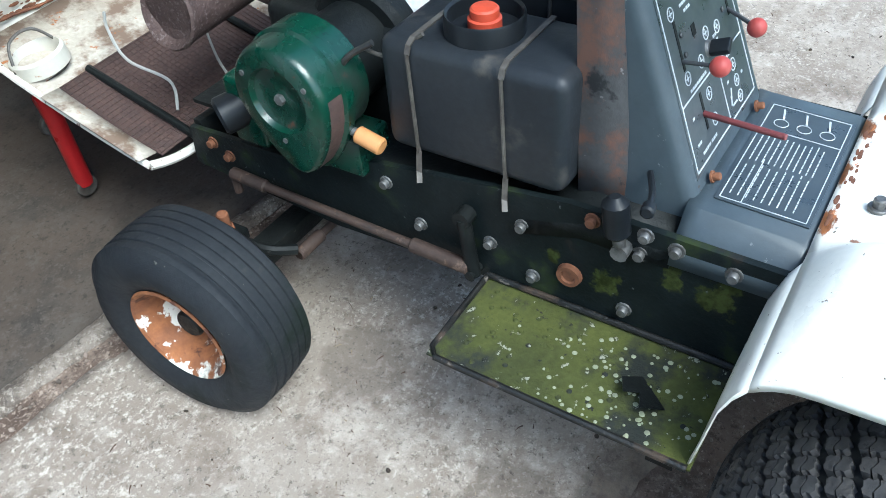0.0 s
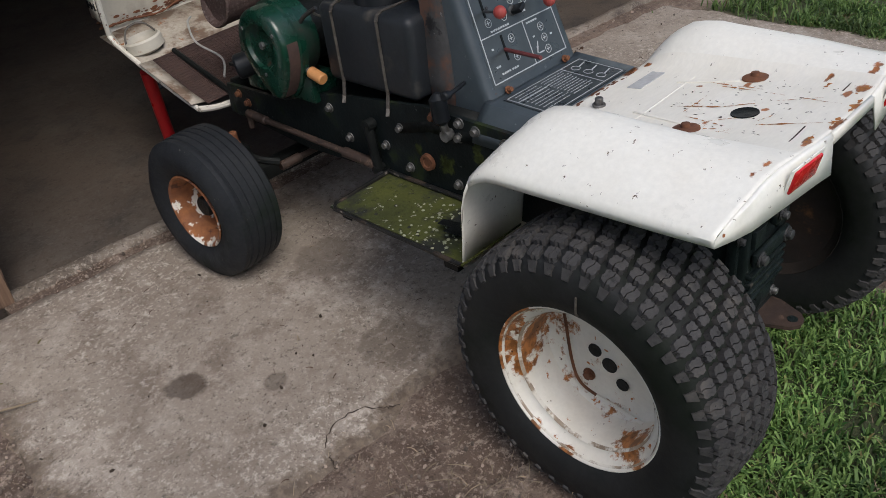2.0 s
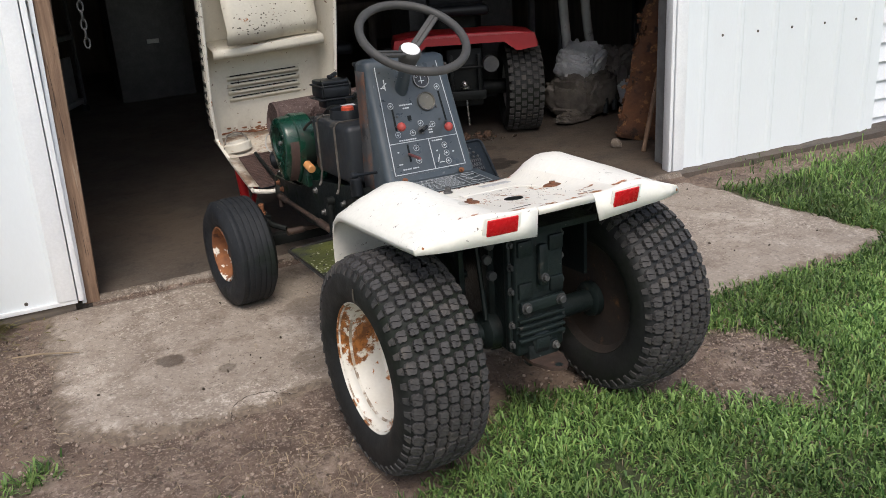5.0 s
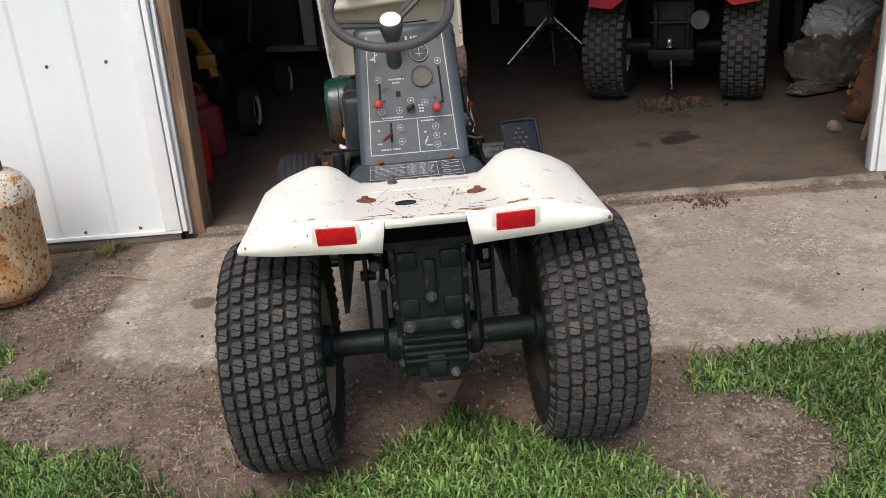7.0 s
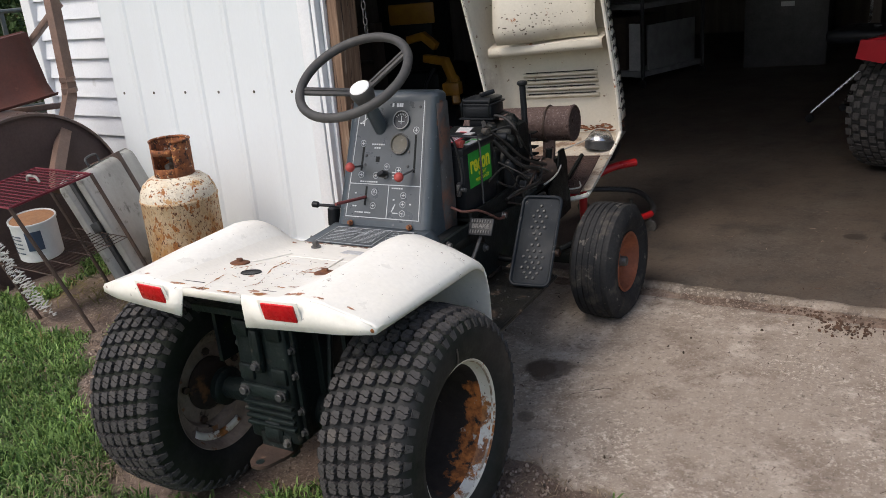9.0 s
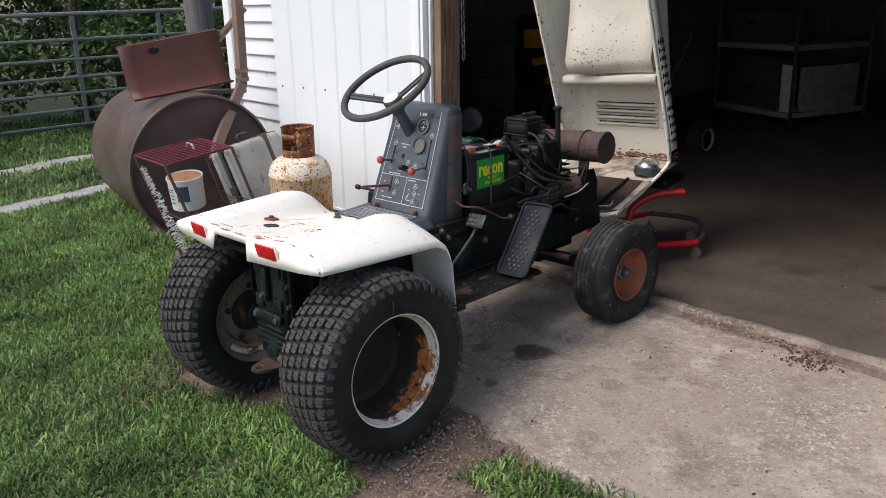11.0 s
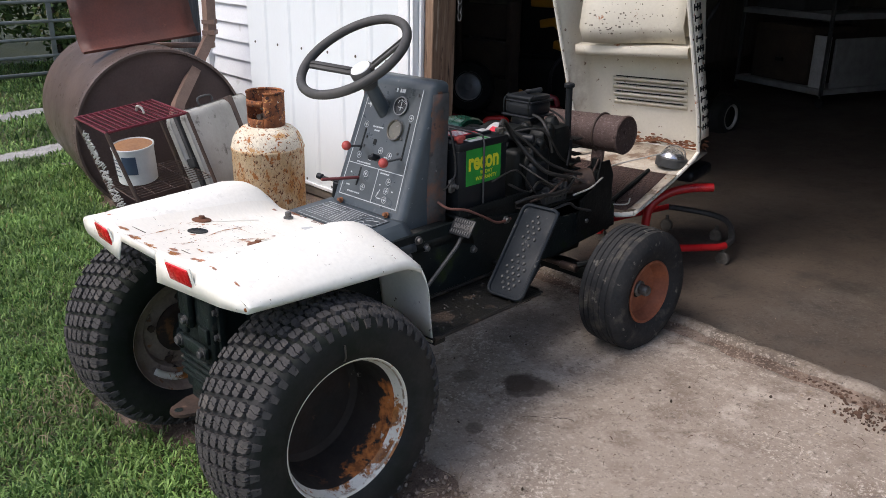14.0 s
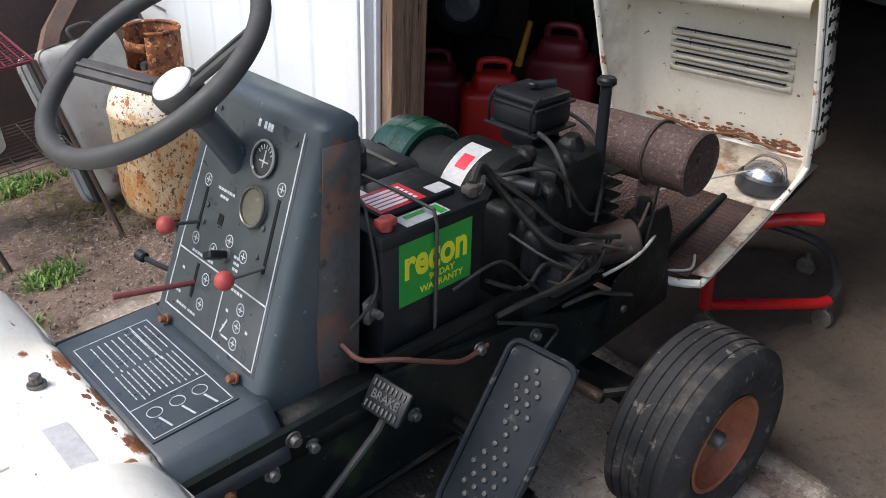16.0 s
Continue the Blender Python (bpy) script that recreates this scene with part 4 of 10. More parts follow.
def bolt(parent, p, axis, r=0.011, mat="zinc", name="bolt"):
    b = bm_new()
    p, axis = Vector(p), Vector(axis)
    m = aim(p, p + axis)
    lathe(b, [(0, 0.013), (r * 0.86, 0.013), (r, 0.0115), (r, 0.003), (r * 1.5, 0.003), (r * 1.55, 0.0)], m, 12)
    return part(name, b, mat, parent)


for p, mt in (((-0.217, 0.966, 0.523), "zinc"), ((-0.217, 0.90, 0.455), "zinc"), ((-0.217, 0.582, 0.588), "rust"), ((-0.217, 0.50, 0.592), "zinc"), ((-0.217, 0.453, 0.583), "zinc"), ((-0.217, 0.505, 0.555), "zinc"), ((-0.217, 0.37, 0.573), "zinc"),
              ((-0.217, 0.52, 0.43), "zinc"), ((-0.217, 0.76, 0.47), "zinc"), ((-0.217, 0.68, 0.43), "zinc"), ((-0.217, 1.40, 0.47), "rust"), ((-0.217, 1.36, 0.45), "rust"), ((-0.217, 0.70, 0.53), "zinc"),
              ((0.217, 0.47, 0.585), "zinc"), ((0.217, 0.43, 0.545), "zinc"), ((0.217, 0.50, 0.555), "zinc"), ((0.217, 0.36, 0.55), "rust"), ((0.217, 0.70, 0.50), "zinc"), ((0.217, 0.85, 0.56), "zinc"), ((0.217, 1.0, 0.52), "zinc"), ((0.217, 1.28, 0.46), "zinc")):
    bolt(frame_ob, p, (math.copysign(1, p[0]), 0, 0), 0.0085, mt)
bm = bm_new()
lathe(bm, [(0, 0.006), (0.011, 0.006), (0.013, 0.009), (0.020, 0.009), (0.022, 0.0), (0, 0)], at(-0.218, 0.614, 0.464, 0, -90, 0), 20)
part("drain_plug", bm, "rust", frame_ob, "faded red round plug")
bm = bm_new()
lathe(bm, [(0, 0.02), (0.02, 0.018), (0.024, 0.0), (0, 0)], at(0.218, 0.385, 0.495, 0, 90, 0), 16)
part("rubber_stop", bm, "red_knob", frame_ob, "faded red round plug")
# clutch linkage on the left plate
bm = bm_new()
rod(bm, (-0.235, 0.80, 0.52), (-0.235, 0.785, 0.40), 0.013, 10)
rod(bm, (-0.218, 0.80, 0.52), (-0.245, 0.80, 0.52), 0.016, 12)
rod(bm, (-0.218, 0.785, 0.405), (-0.25, 0.785, 0.405), 0.010, 10)
part("link_arm", bm, "black", tractor)
bm = bm_new()
rod(bm, (-0.240, 1.31, 0.428), (-0.240, 0.80, 0.418), 0.009, 10)
rod(bm, (-0.240, 0.91, 0.420), (-0.240, 0.79, 0.417), 0.014, 10, 0.003)
rod(bm, (-0.240, 1.34, 0.43), (-0.240, 1.25, 0.426), 0.013, 10, 0.003)
rod(bm, (-0.240, 1.335, 0.425), (-0.240, 1.335, 0.385), 0.009, 8)
part("drag_link", bm, "rust_dark", tractor, "rusty steering rod")

# front axle
bm = bm_new()
box(bm, (0.70, 0.055, 0.045), at(0, 1.27, 0.275), 0.006)
bx(bm, -0.06, 0.06, 1.23, 1.31, 0.24, 0.36, 0.008)
for s in (-1, 1):
    cyl(bm, 0.022, 0.15, at(s * 0.345, 1.27, 0.225), 16, 0.003)
    rod(bm, (s * 0.345, 1.27, 0.245), (s * 0.46, 1.27, 0.255), 0.014, 12)
    bx(bm, s * 0.345 - 0.028, s * 0.345 + 0.028, 1.24, 1.30, 0.36, 0.385, 0.004)
part("front_axle", bm, "black", tractor, "black front axle with greasy spindles")
for s in (-1, 1):
    bm = bm_new()
    cyl(bm, 0.012, 0.045, at(s * 0.345, 1.27, 0.385), 10, 0.003)
    cyl(bm, 0.018, 0.012, at(s * 0.345, 1.27, 0.385), 6, 0.002)
    part("spindle_cap", bm, "rust" if s < 0 else "zinc", tractor)
    bm = bm_new()
    tube(bm, smooth_path([(s * 0.345, 1.275, 0.375), (s * 0.33, 1.19, 0.36), (s * 0.29, 1.15, 0.345)]), 0.011, 8)
    part("steering_arm", bm, "black", tractor)
bm = bm_new()
rod(bm, (-0.29, 1.15, 0.33), (0.29, 1.15, 0.33), 0.009, 10)
for s in (-1, 1):
    rod(bm, (s * 0.29, 1.15, 0.33), (s * 0.22, 1.15, 0.33), 0.014, 10, 0.003)
part("tie_rod", bm, "rust_dark", tractor)


def turned(bm, profile, segs, s):
    """A lathe whose axis lies across the tractor; s: outward side."""
    return lathe(bm, profile, Matrix(((0, 0, s, 0), (1, 0, 0, 0), (0, 1, 0, 0), (0, 0, 0, 1))), segs)


def front_wheel(s, y, z, steer):
    w = group_part("front_wheel", tractor, "ribbed front wheel with weathered tyre", at(s * (0.452 if s < 0 else 0.432), y, z, 0, 0, steer))
    bm = bm_new()
    R, W = 0.214, 0.086
    prof = [(0.105, -0.062), (0.12, -0.072), (0.15, -W), (0.182, -W + 0.002), (0.201, -0.070)]
    for i in range(6):
        c = -0.056 + i * 0.0224
        e = 0.0062
        top = R - 0.0035 * (abs(c) / 0.056) ** 2
        prof += [(top, c - 0.0112 + e * 0.5), (top + 0.0008, c), (top, c + 0.0112 - e * 0.5)]
        if i < 5:
            prof += [(top - 0.0035, c + 0.0112 - e * 0.25), (top - 0.0035, c + 0.0112 + e * 0.25)]
    prof += [(0.201, 0.070), (0.182, W - 0.002), (0.15, W), (0.12, 0.072), (0.105, 0.062)]
    turned(bm, prof, 56, s)
    part("tyre", bm, "front_tyre" if s < 0 else "front_tyre_dusty", w, "worn black ribbed tyre")
    bm = bm_new()
    if s < 0:
        rim = [(0.112, 0.070), (0.108, 0.074), (0.102, 0.070), (0.098, 0.055), (0.088, 0.04), (0.086, -0.015), (0.06, -0.022), (0.03, -0.020), (0.03, -0.022), (0.086, -0.026), (0.10, -0.055), (0.112, -0.07)]
    else:
        rim = [(0.112, 0.070), (0.108, 0.074), (0.102, 0.070), (0.098, 0.055), (0.090, 0.045), (0.084, 0.028), (0.06, 0.022), (0.036, 0.026), (0.028, 0.026), (0.028, 0.02), (0.086, 0.012), (0.10, -0.055), (0.112, -0.07)]
    turned(bm, rim, 40, s)
    part("rim", bm, "rust_rim" if s < 0 else "red_rim", w, "rusty rim with patches of white paint" if s < 0 else "red-brown rusty rim")
    bm = bm_new()
    if s < 0:
        turned(bm, [(0.03, -0.06), (0.03, 0.035), (0.026, 0.04), (0, 0.04)], 20, s)
        part("hub", bm, "black", w, "greasy black hub")
    else:
        turned(bm, [(0.028, -0.05), (0.028, 0.032), (0.024, 0.036), (0.019, 0.036), (0.019, 0.060), (0.015, 0.066), (0, 0.066)], 20, s)
        part("hub", bm, "zinc", w, "bare metal hub cap")
    return w


front_wheel(-1, 1.278, 0.256, 4)
front_wheel(1, 1.284, 0.270, -3)


def lug_halves():
    """The two interlocking commas of a turf lug, in metres across and along the tread."""
    a = [(0.96, -0.04), (0.76, 0.28), (0.94, 0.60), (0.62, 0.96), (0.06, 0.86), (-0.20, 0.99), (-0.72, 0.80), (-0.94, 0.12), (-0.42, 0.20), (0.0, 0.022), (0.40, -0.165)]
    return [[(s * x * 0.0145, s * y * 0.0164) for x, y in a] for s in (1, -1)]


def rear_wheel(s, y, z):
    w = group_part("rear_wheel", tractor, "rear wheel with wide turf tyre", at(s * (0.386 if s < 0 else 0.379), y, z))
    R, W = 0.296, 0.120
    prof = [(0.178, -0.10), (0.19, -0.111), (0.215, -W), (0.246, -W + 0.0005), (0.268, -0.117), (0.283, -0.106), (0.291, -0.082), (R, 0), (0.291, 0.082), (0.283, 0.106), (0.268, 0.117), (0.246, W - 0.0005), (0.215, W), (0.19, 0.111), (0.178, 0.10)]
    bm = bm_new()
    turned(bm, prof, 64, s)
    tyre = part("tyre", bm, "tyre", w, "wide black turf tyre with green tinge")
    bm = bm_new()
    rows = 47
    halves = lug_halves()

    def surface(a, c, h):
        """A point of the tread at angle a, c metres across it, h proud of the carcass."""
        rr = R - 0.040 * abs(c / 0.113) ** 4 * 0.5
        return Vector((s * c, (rr + h) * math.cos(a), (rr + h) * math.sin(a)))

    for k in range(rows):
        for i in range(7):
            c0 = (i - 3) * 0.0318
            a0 = 2 * math.pi * (k - 0.2 * s * (i - 3)) / rows
            flip = -s
            k1, k2 = 1 + random.uniform(-0.06, 0.05), random.uniform(-0.0016, 0.0010)
            for half in halves:
                lo, hi = [], []
                n = len(half)
                mx, my = sum(p[0] for p in half) / n, sum(p[1] for p in half) / n
                for px, py in half:
                    qx, qy = mx + (px - mx) * 0.91, my + (py - my) * 0.91
                    lo.append(bm.verts.new(surface(a0 + py * k1 / R, c0 + clamp(px * flip * k1, -0.113 - c0, 0.113 - c0), -0.003)))
                    hi.append(bm.verts.new(surface(a0 + qy * k1 / R, c0 + clamp(qx * flip * k1, -0.113 - c0, 0.113 - c0), 0.0105 + k2)))
                bm.faces.new(hi)
                for q in range(n):
                    bm.faces.new((lo[q], lo[(q + 1) % n], hi[(q + 1) % n], hi[q]))
        # shoulder bars
        for side in (-1, 1):
            a0 = 2 * math.pi * (k - 0.2 * s * 3.4 * side) / rows
            lo, hi = [], []
            for da, cc, hh in ((-0.010, 0.1105, 0), (0.010, 0.1105, 0), (0.007, 0.1185, 1), (-0.007, 0.1185, 1)):
                a = a0 + da / R
                base = (0.281, 0.262)[hh]
                for lst, dh in ((lo, -0.002), (hi, 0.0032)):
                    lst.append(bm.verts.new((s * side * (cc + dh * 0.8), (base + dh) * math.cos(a), (base + dh) * math.sin(a))))
            bm.faces.new(hi)
            for q in range(4):
                bm.faces.new((lo[q], lo[(q + 1) % 4], hi[(q + 1) % 4], hi[q]))
    tr = part("tread", bm, "tread", w, "worn hooked turf lugs", smooth=False)
    bm = bm_new()
    if s < 0:
        rim = [(0.1890, 0.098), (0.1867, 0.104), (0.1800, 0.104), (0.1755, 0.098), (0.1710, 0.088), (0.1642, 0.080), (0.1552, 0.076), (0.1507, 0.066), (0.1485, -0.01), (0.1350, -0.018), (0.06, -0.012), (0.035, -0.01), (0, -0.01)]
        mt, lb = "cream_rim", "cream painted rim with rust"
    else:
        rim = [(0.1890, 0.098), (0.1867, 0.104), (0.1800, 0.104), (0.1755, 0.098), (0.1735, 0.088), (0.1700, 0.078), (0.1650, 0.072), (0.1590, 0.02), (0.1550, -0.06), (0.1350, -0.072), (0.05, -0.07), (0, -0.07)]
        mt, lb = "cream_rim", "deep rim with rust inside"
    turned(bm, rim, 56, s)
    rim_ob = part("rim", bm, mt, w, lb)
    # thin ring painted as the shaded crease inside the lip
    bm = bm_new()
    turned(bm, [(0.1768, 0.1003), (0.1752, 0.0992), (0.1738, 0.0958)], 56, s)
    part("rim_groove", bm, "rim_crease", w, "thin ring drawing the shade in the rim's groove")
    if s < 0:
        bm = bm_new()
        turned(bm, [(0.1556, 0.0776), (0.1538, 0.0752), (0.1515, 0.0705)], 56, s)
        part("rim_groove", bm, "rim_crease", w, "thin ring drawing the shade in the rim's groove")
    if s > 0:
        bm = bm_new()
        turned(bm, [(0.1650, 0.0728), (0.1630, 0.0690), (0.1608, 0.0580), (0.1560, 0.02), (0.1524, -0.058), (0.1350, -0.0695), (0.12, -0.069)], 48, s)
        part("rim_well", bm, "rim_well", w, "rusty well of the rim, base darkened for its shade")
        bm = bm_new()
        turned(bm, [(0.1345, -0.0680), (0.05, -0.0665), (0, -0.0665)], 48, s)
        part("disc", bm, "rim_dark", w, "wheel disc coloured dark for the shade deep in the rim")
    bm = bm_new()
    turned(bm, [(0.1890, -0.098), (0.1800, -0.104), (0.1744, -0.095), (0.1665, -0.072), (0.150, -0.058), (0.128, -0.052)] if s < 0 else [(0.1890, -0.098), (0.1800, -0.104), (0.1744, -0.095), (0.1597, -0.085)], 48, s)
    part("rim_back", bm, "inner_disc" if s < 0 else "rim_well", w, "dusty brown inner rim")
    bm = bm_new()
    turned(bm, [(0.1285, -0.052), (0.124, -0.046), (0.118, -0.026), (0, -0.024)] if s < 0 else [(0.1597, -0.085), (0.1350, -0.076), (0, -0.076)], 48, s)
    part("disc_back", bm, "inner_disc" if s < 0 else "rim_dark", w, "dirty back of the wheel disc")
    if s < 0:
        bm = bm_new()
        rod(bm, (s * -0.052, 0, 0), (s * -0.022, 0, 0), 0.078, 28, 0.012)
        part("brake_drum", bm, "rim_dark", w, "dark brake drum")
        bm = bm_new()
        k = 12
        grid(bm, [[(s * (-0.064 - 0.004 * j), r * math.cos(radians(222 + 70 * i / k)), r * math.sin(radians(222 + 70 * i / k))) for i in range(k + 1)] for j, r in ((0, 0.140), (1, 0.148), (2, 0.160))])
        thicken(part("paint_patch", bm, "cream_rim", w, "patch of cream paint inside the rim"), 0.0015, 0)
        for q in range(5):
            a = radians(20 + 72 * q)
            bm = bm_new()
            cyl(bm, 0.011, 0.012, Matrix(((0, 0, s, s * -0.058), (1, 0, 0, 0.104 * math.cos(a)), (0, 1, 0, 0.104 * math.sin(a)), (0, 0, 0, 1))), 6, 0.001)
            part("wheel_bolt", bm, "rust_dark", w)
        # pressed ridge and holes of the disc
        bm = bm_new()
        tube(bm, smooth_path([(s * -0.006, 0.105, 0.085), (s * -0.007, 0.10, 0.06), (s * -0.007, 0.085, -0.045), (s * -0.007, 0.065, -0.095), (s * -0.007, 0.025, -0.11)], 8), 0.0032, 8)
        part("pressed_ridge", bm, "rust", w, "rusty edge of the pressed disc")
        bm = bm_new()
        tube(bm, smooth_path([(s * -0.007, 0.025, -0.11), (s * -0.008, -0.03, -0.118), (s * -0.007, -0.085, -0.124)], 8), 0.0036, 8)
        part("pressed_ridge", bm, "cream_rim", w)
        bm = bm_new()
        m = Matrix(((0, 0, s, s * -0.012), (1, 0, 0, 0.045), (0, 1, 0, -0.065), (0, 0, 0, 1)))
        cyl(bm, 0.010, 0.012, m, 6, 0.001)
        cyl(bm, 0.014, 0.003, m, 14)
        part("wheel_nut", bm, "rust", w, "rusty wheel nut")
        for hy, hz, hr in ((0.03, 0.007, 0.015), (-0.004, -0.015, 0.017), (-0.034, -0.05, 0.014)):
            bm = bm_new()
            cyl(bm, hr, 0.002, Matrix(((0, 0, s, s * -0.0095), (1, 0, 0, hy), (0, 1, 0, hz), (0, 0, 0, 1))), 14)
            part("hole", bm, "black", w)
    bm = bm_new()
    tube(bm, smooth_path([(s * 0.085, -0.02, 0.19), (s * 0.119, -0.02, 0.20), (s * 0.1225, -0.022, 0.240)]), 0.0022, 6)
    part("scratch", bm, "strap", w)
    return w


rear_wheel(-1, 0.003, 0.277)
rear_wheel(1, 0.0, 0.290)

# rear gearbox, axle tubes, hitch
trans = group_part("rear_gearbox", tractor, "grimy black cast rear gearbox")
bm = bm_new()
bx(bm, -0.082, 0.082, -0.125, 0.22, 0.235, 0.60, 0.012, 3)
part("casting", bm, "gearbox", trans)
for x, y0, y1, z0, z1, nm in ((0.10, -0.02, 0.03, 0.22, 0.61, "case_flange"), (0.092, -0.105, -0.08, 0.245, 0.585, "cover_flange")):
    bm = bm_new()
    bx(bm, -x, x, y0, y1, z0, z1, 0.007)
    part(nm, bm, "gearbox", trans)
for z in (0.345, 0.325, 0.305, 0.285):
    bm = bm_new()
    bx(bm, -0.078, 0.078, -0.136, -0.115, z - 0.005, z + 0.005, 0.003)
    part("casting_rib", bm, "gearbox", trans)
bm = bm_new()
box(bm, (0.15, 0.014, 0.034), at(0, -0.134, 0.386), 0.006)
part("cover_strap", bm, "gearbox", trans)
for x in (-0.058, 0.058):
    bolt(trans, (x, -0.141, 0.386), (0, -1, 0), 0.011, "dark_steel")
bm = bm_new()
box(bm, (0.03, 0.02, 0.12), at(0, -0.137, 0.50), 0.009)
part("lift_lug", bm, "gearbox", trans)
bolt(trans, (0, -0.148, 0.465), (0, -1, 0), 0.009, "dark_steel")
for x in (-0.070, 0.070):
    for z in (0.27, 0.33, 0.43, 0.50, 0.565):
        bolt(trans, (x * 1.18, -0.104, z), (0, -1, 0), 0.008, "dark_steel")
for x0, x1, z0, z1 in ((-0.075, -0.03, 0.41, 0.455), (0.03, 0.075, 0.41, 0.455), (-0.075, -0.028, 0.53, 0.575), (0.028, 0.075, 0.53, 0.575)):
    bm = bm_new()
    bx(bm, x0, x1, -0.134, -0.12, z0, z1, 0.005)
    part("casting_boss", bm, "gearbox", trans)
bm = bm_new()
lathe(bm, [(0, -0.03), (0.055, -0.03), (0.062, -0.022), (0.062, 0.022), (0.055, 0.03), (0, 0.03)], at(0, -0.075, 0.262, 0, 90, 0), 24)
part("drain_boss", bm, "gearbox", trans)
for s in (-1, 1):
    bm = bm_new()
    lathe(bm, [(0.058, 0.08), (0.056, 0.115), (0.046, 0.125), (0.033, 0.13), (0.033, 0.262), (0.052, 0.265), (0.055, 0.268), (0.055, 0.287), (0.050, 0.29), (0, 0.29)], at(0, 0, 0.283, 0, s * 90, 0), 24)
    part("axle_tube", bm, "gearbox", trans)
for s in (-1, 1):
    bm = bm_new()
    extrude_outline(bm, [(0.01, 0.30), (0.06, 0.30), (0.10, 0.58), (0.02, 0.58)], 0.008, Matrix(((0, 0, 1, s * 0.165), (1, 0, 0, 0), (0, 1, 0, 0), (0, 0, 0, 1))))
    part("lift_plate", bm, "gearbox", trans)
    bm = bm_new()
    rod(bm, (s * 0.12, -0.03, 0.33), (s * 0.115, 0.02, 0.56), 0.008, 8)
    part("lift_arm", bm, "gearbox", trans)
    bm = bm_new()
    rod(bm, (s * 0.135, 0.05, 0.45), (s * 0.175, 0.05, 0.45), 0.014, 10)
    part("lift_pin", bm, "gearbox", trans)
for z, x in ((0.56, -0.12), (0.52, -0.13), (0.47, -0.115)):
    bm = bm_new()
    cyl(bm, 0.014, 0.018, at(x, -0.05, z, 90, 0, 0), 8, 0.002)
    part("linkage_clip", bm, "dark_steel", trans)
bm = bm_new()
for s in (-1, 1):
    bx(bm, s * 0.155 - 0.012, s * 0.155 + 0.012, -0.02, 0.02, 0.56, 0.66)
bx(bm, -0.17, 0.17, -0.16, 0.24, 0.598, 0.615)
part("deck_bracket", bm, "gearbox", trans)
bm = bm_new()
extrude_outline(bm, [(-0.05, 0.0), (0.05, 0.0), (0.05, -0.06), (0.028, -0.115), (0.012, -0.128), (-0.012, -0.128), (-0.028, -0.115), (-0.05, -0.06)], 0.009, at(0.005, -0.09, 0.212))
part("hitch_plate", bm, "rust_dark", trans, "worn steel hitch plate")
bm = bm_new()
cyl(bm, 0.011, 0.0015, at(0.005, -0.198, 0.2205), 14)
part("hitch_hole", bm, "gearbox", trans)
bm = bm_new()
bx(bm, -0.045, 0.055, -0.13, -0.10, 0.20, 0.262, 0.004)
part("hitch_bracket", bm, "gearbox", trans)
bolt(trans, (0.045, -0.131, 0.245), (0, -1, 0), 0.008, "zinc")

# fenders and seat deck: one pressing
fender = group_part("fender_deck", tractor, "cream rear fenders and seat deck with rust")


def deck_z(y):
    return 0.668 - 0.137 * y


def fender_section(y):
    """Half section (x, z) from the middle to the outer edge."""
    h = 0.075 * clamp((y + 0.27) / 0.42, 0, 1) * (1 - smoothstep(0.20, 0.335, y) * 0.75)
    d = deck_z(y)
    drop = smoothstep(0.21, 0.335, y)
    edge = 0.655 - 0.042 * (y + 0.24)
    xe = 0.420 + 0.005 * (y + 0.24)
    crest = d + h
    if y < -0.2:
        crest = d + h * 0.9
    pts = [(0, d), (0.06, d), (0.125, d), (0.16, d + 0.10 * h), (0.185, d + 0.42 * h), (0.212, d + 0.78 * h), (0.238, d + 0.94 * h), (0.262, crest - 0.002), (0.285, crest - 0.003)]
    for f in (0.25, 0.5, 0.75, 0.95):
        x = 0.285 + (xe - 0.285) * f
        pts.append((x, (crest - 0.006) * (1 - f) + (edge + 0.004) * f + (0.001 + 0.009 * smoothstep(-0.20, 0.02, y)) * math.sin(math.pi * f)))
    pts += [(xe, edge - 0.003), (xe - 0.001, edge - 0.016)]
    if drop > 0:
        pts = [(x, z - 0.05 * drop ** 2 * smoothstep(0.15, 0.2, x)) for x, z in pts]
    return pts


def swept(x, y):
    """The rear corners are cut back towards the wheels."""
    return y + 0.030 * clamp((abs(x) - 0.09) / 0.33, 0, 1) * (1 - smoothstep(-0.24, -0.10, y))


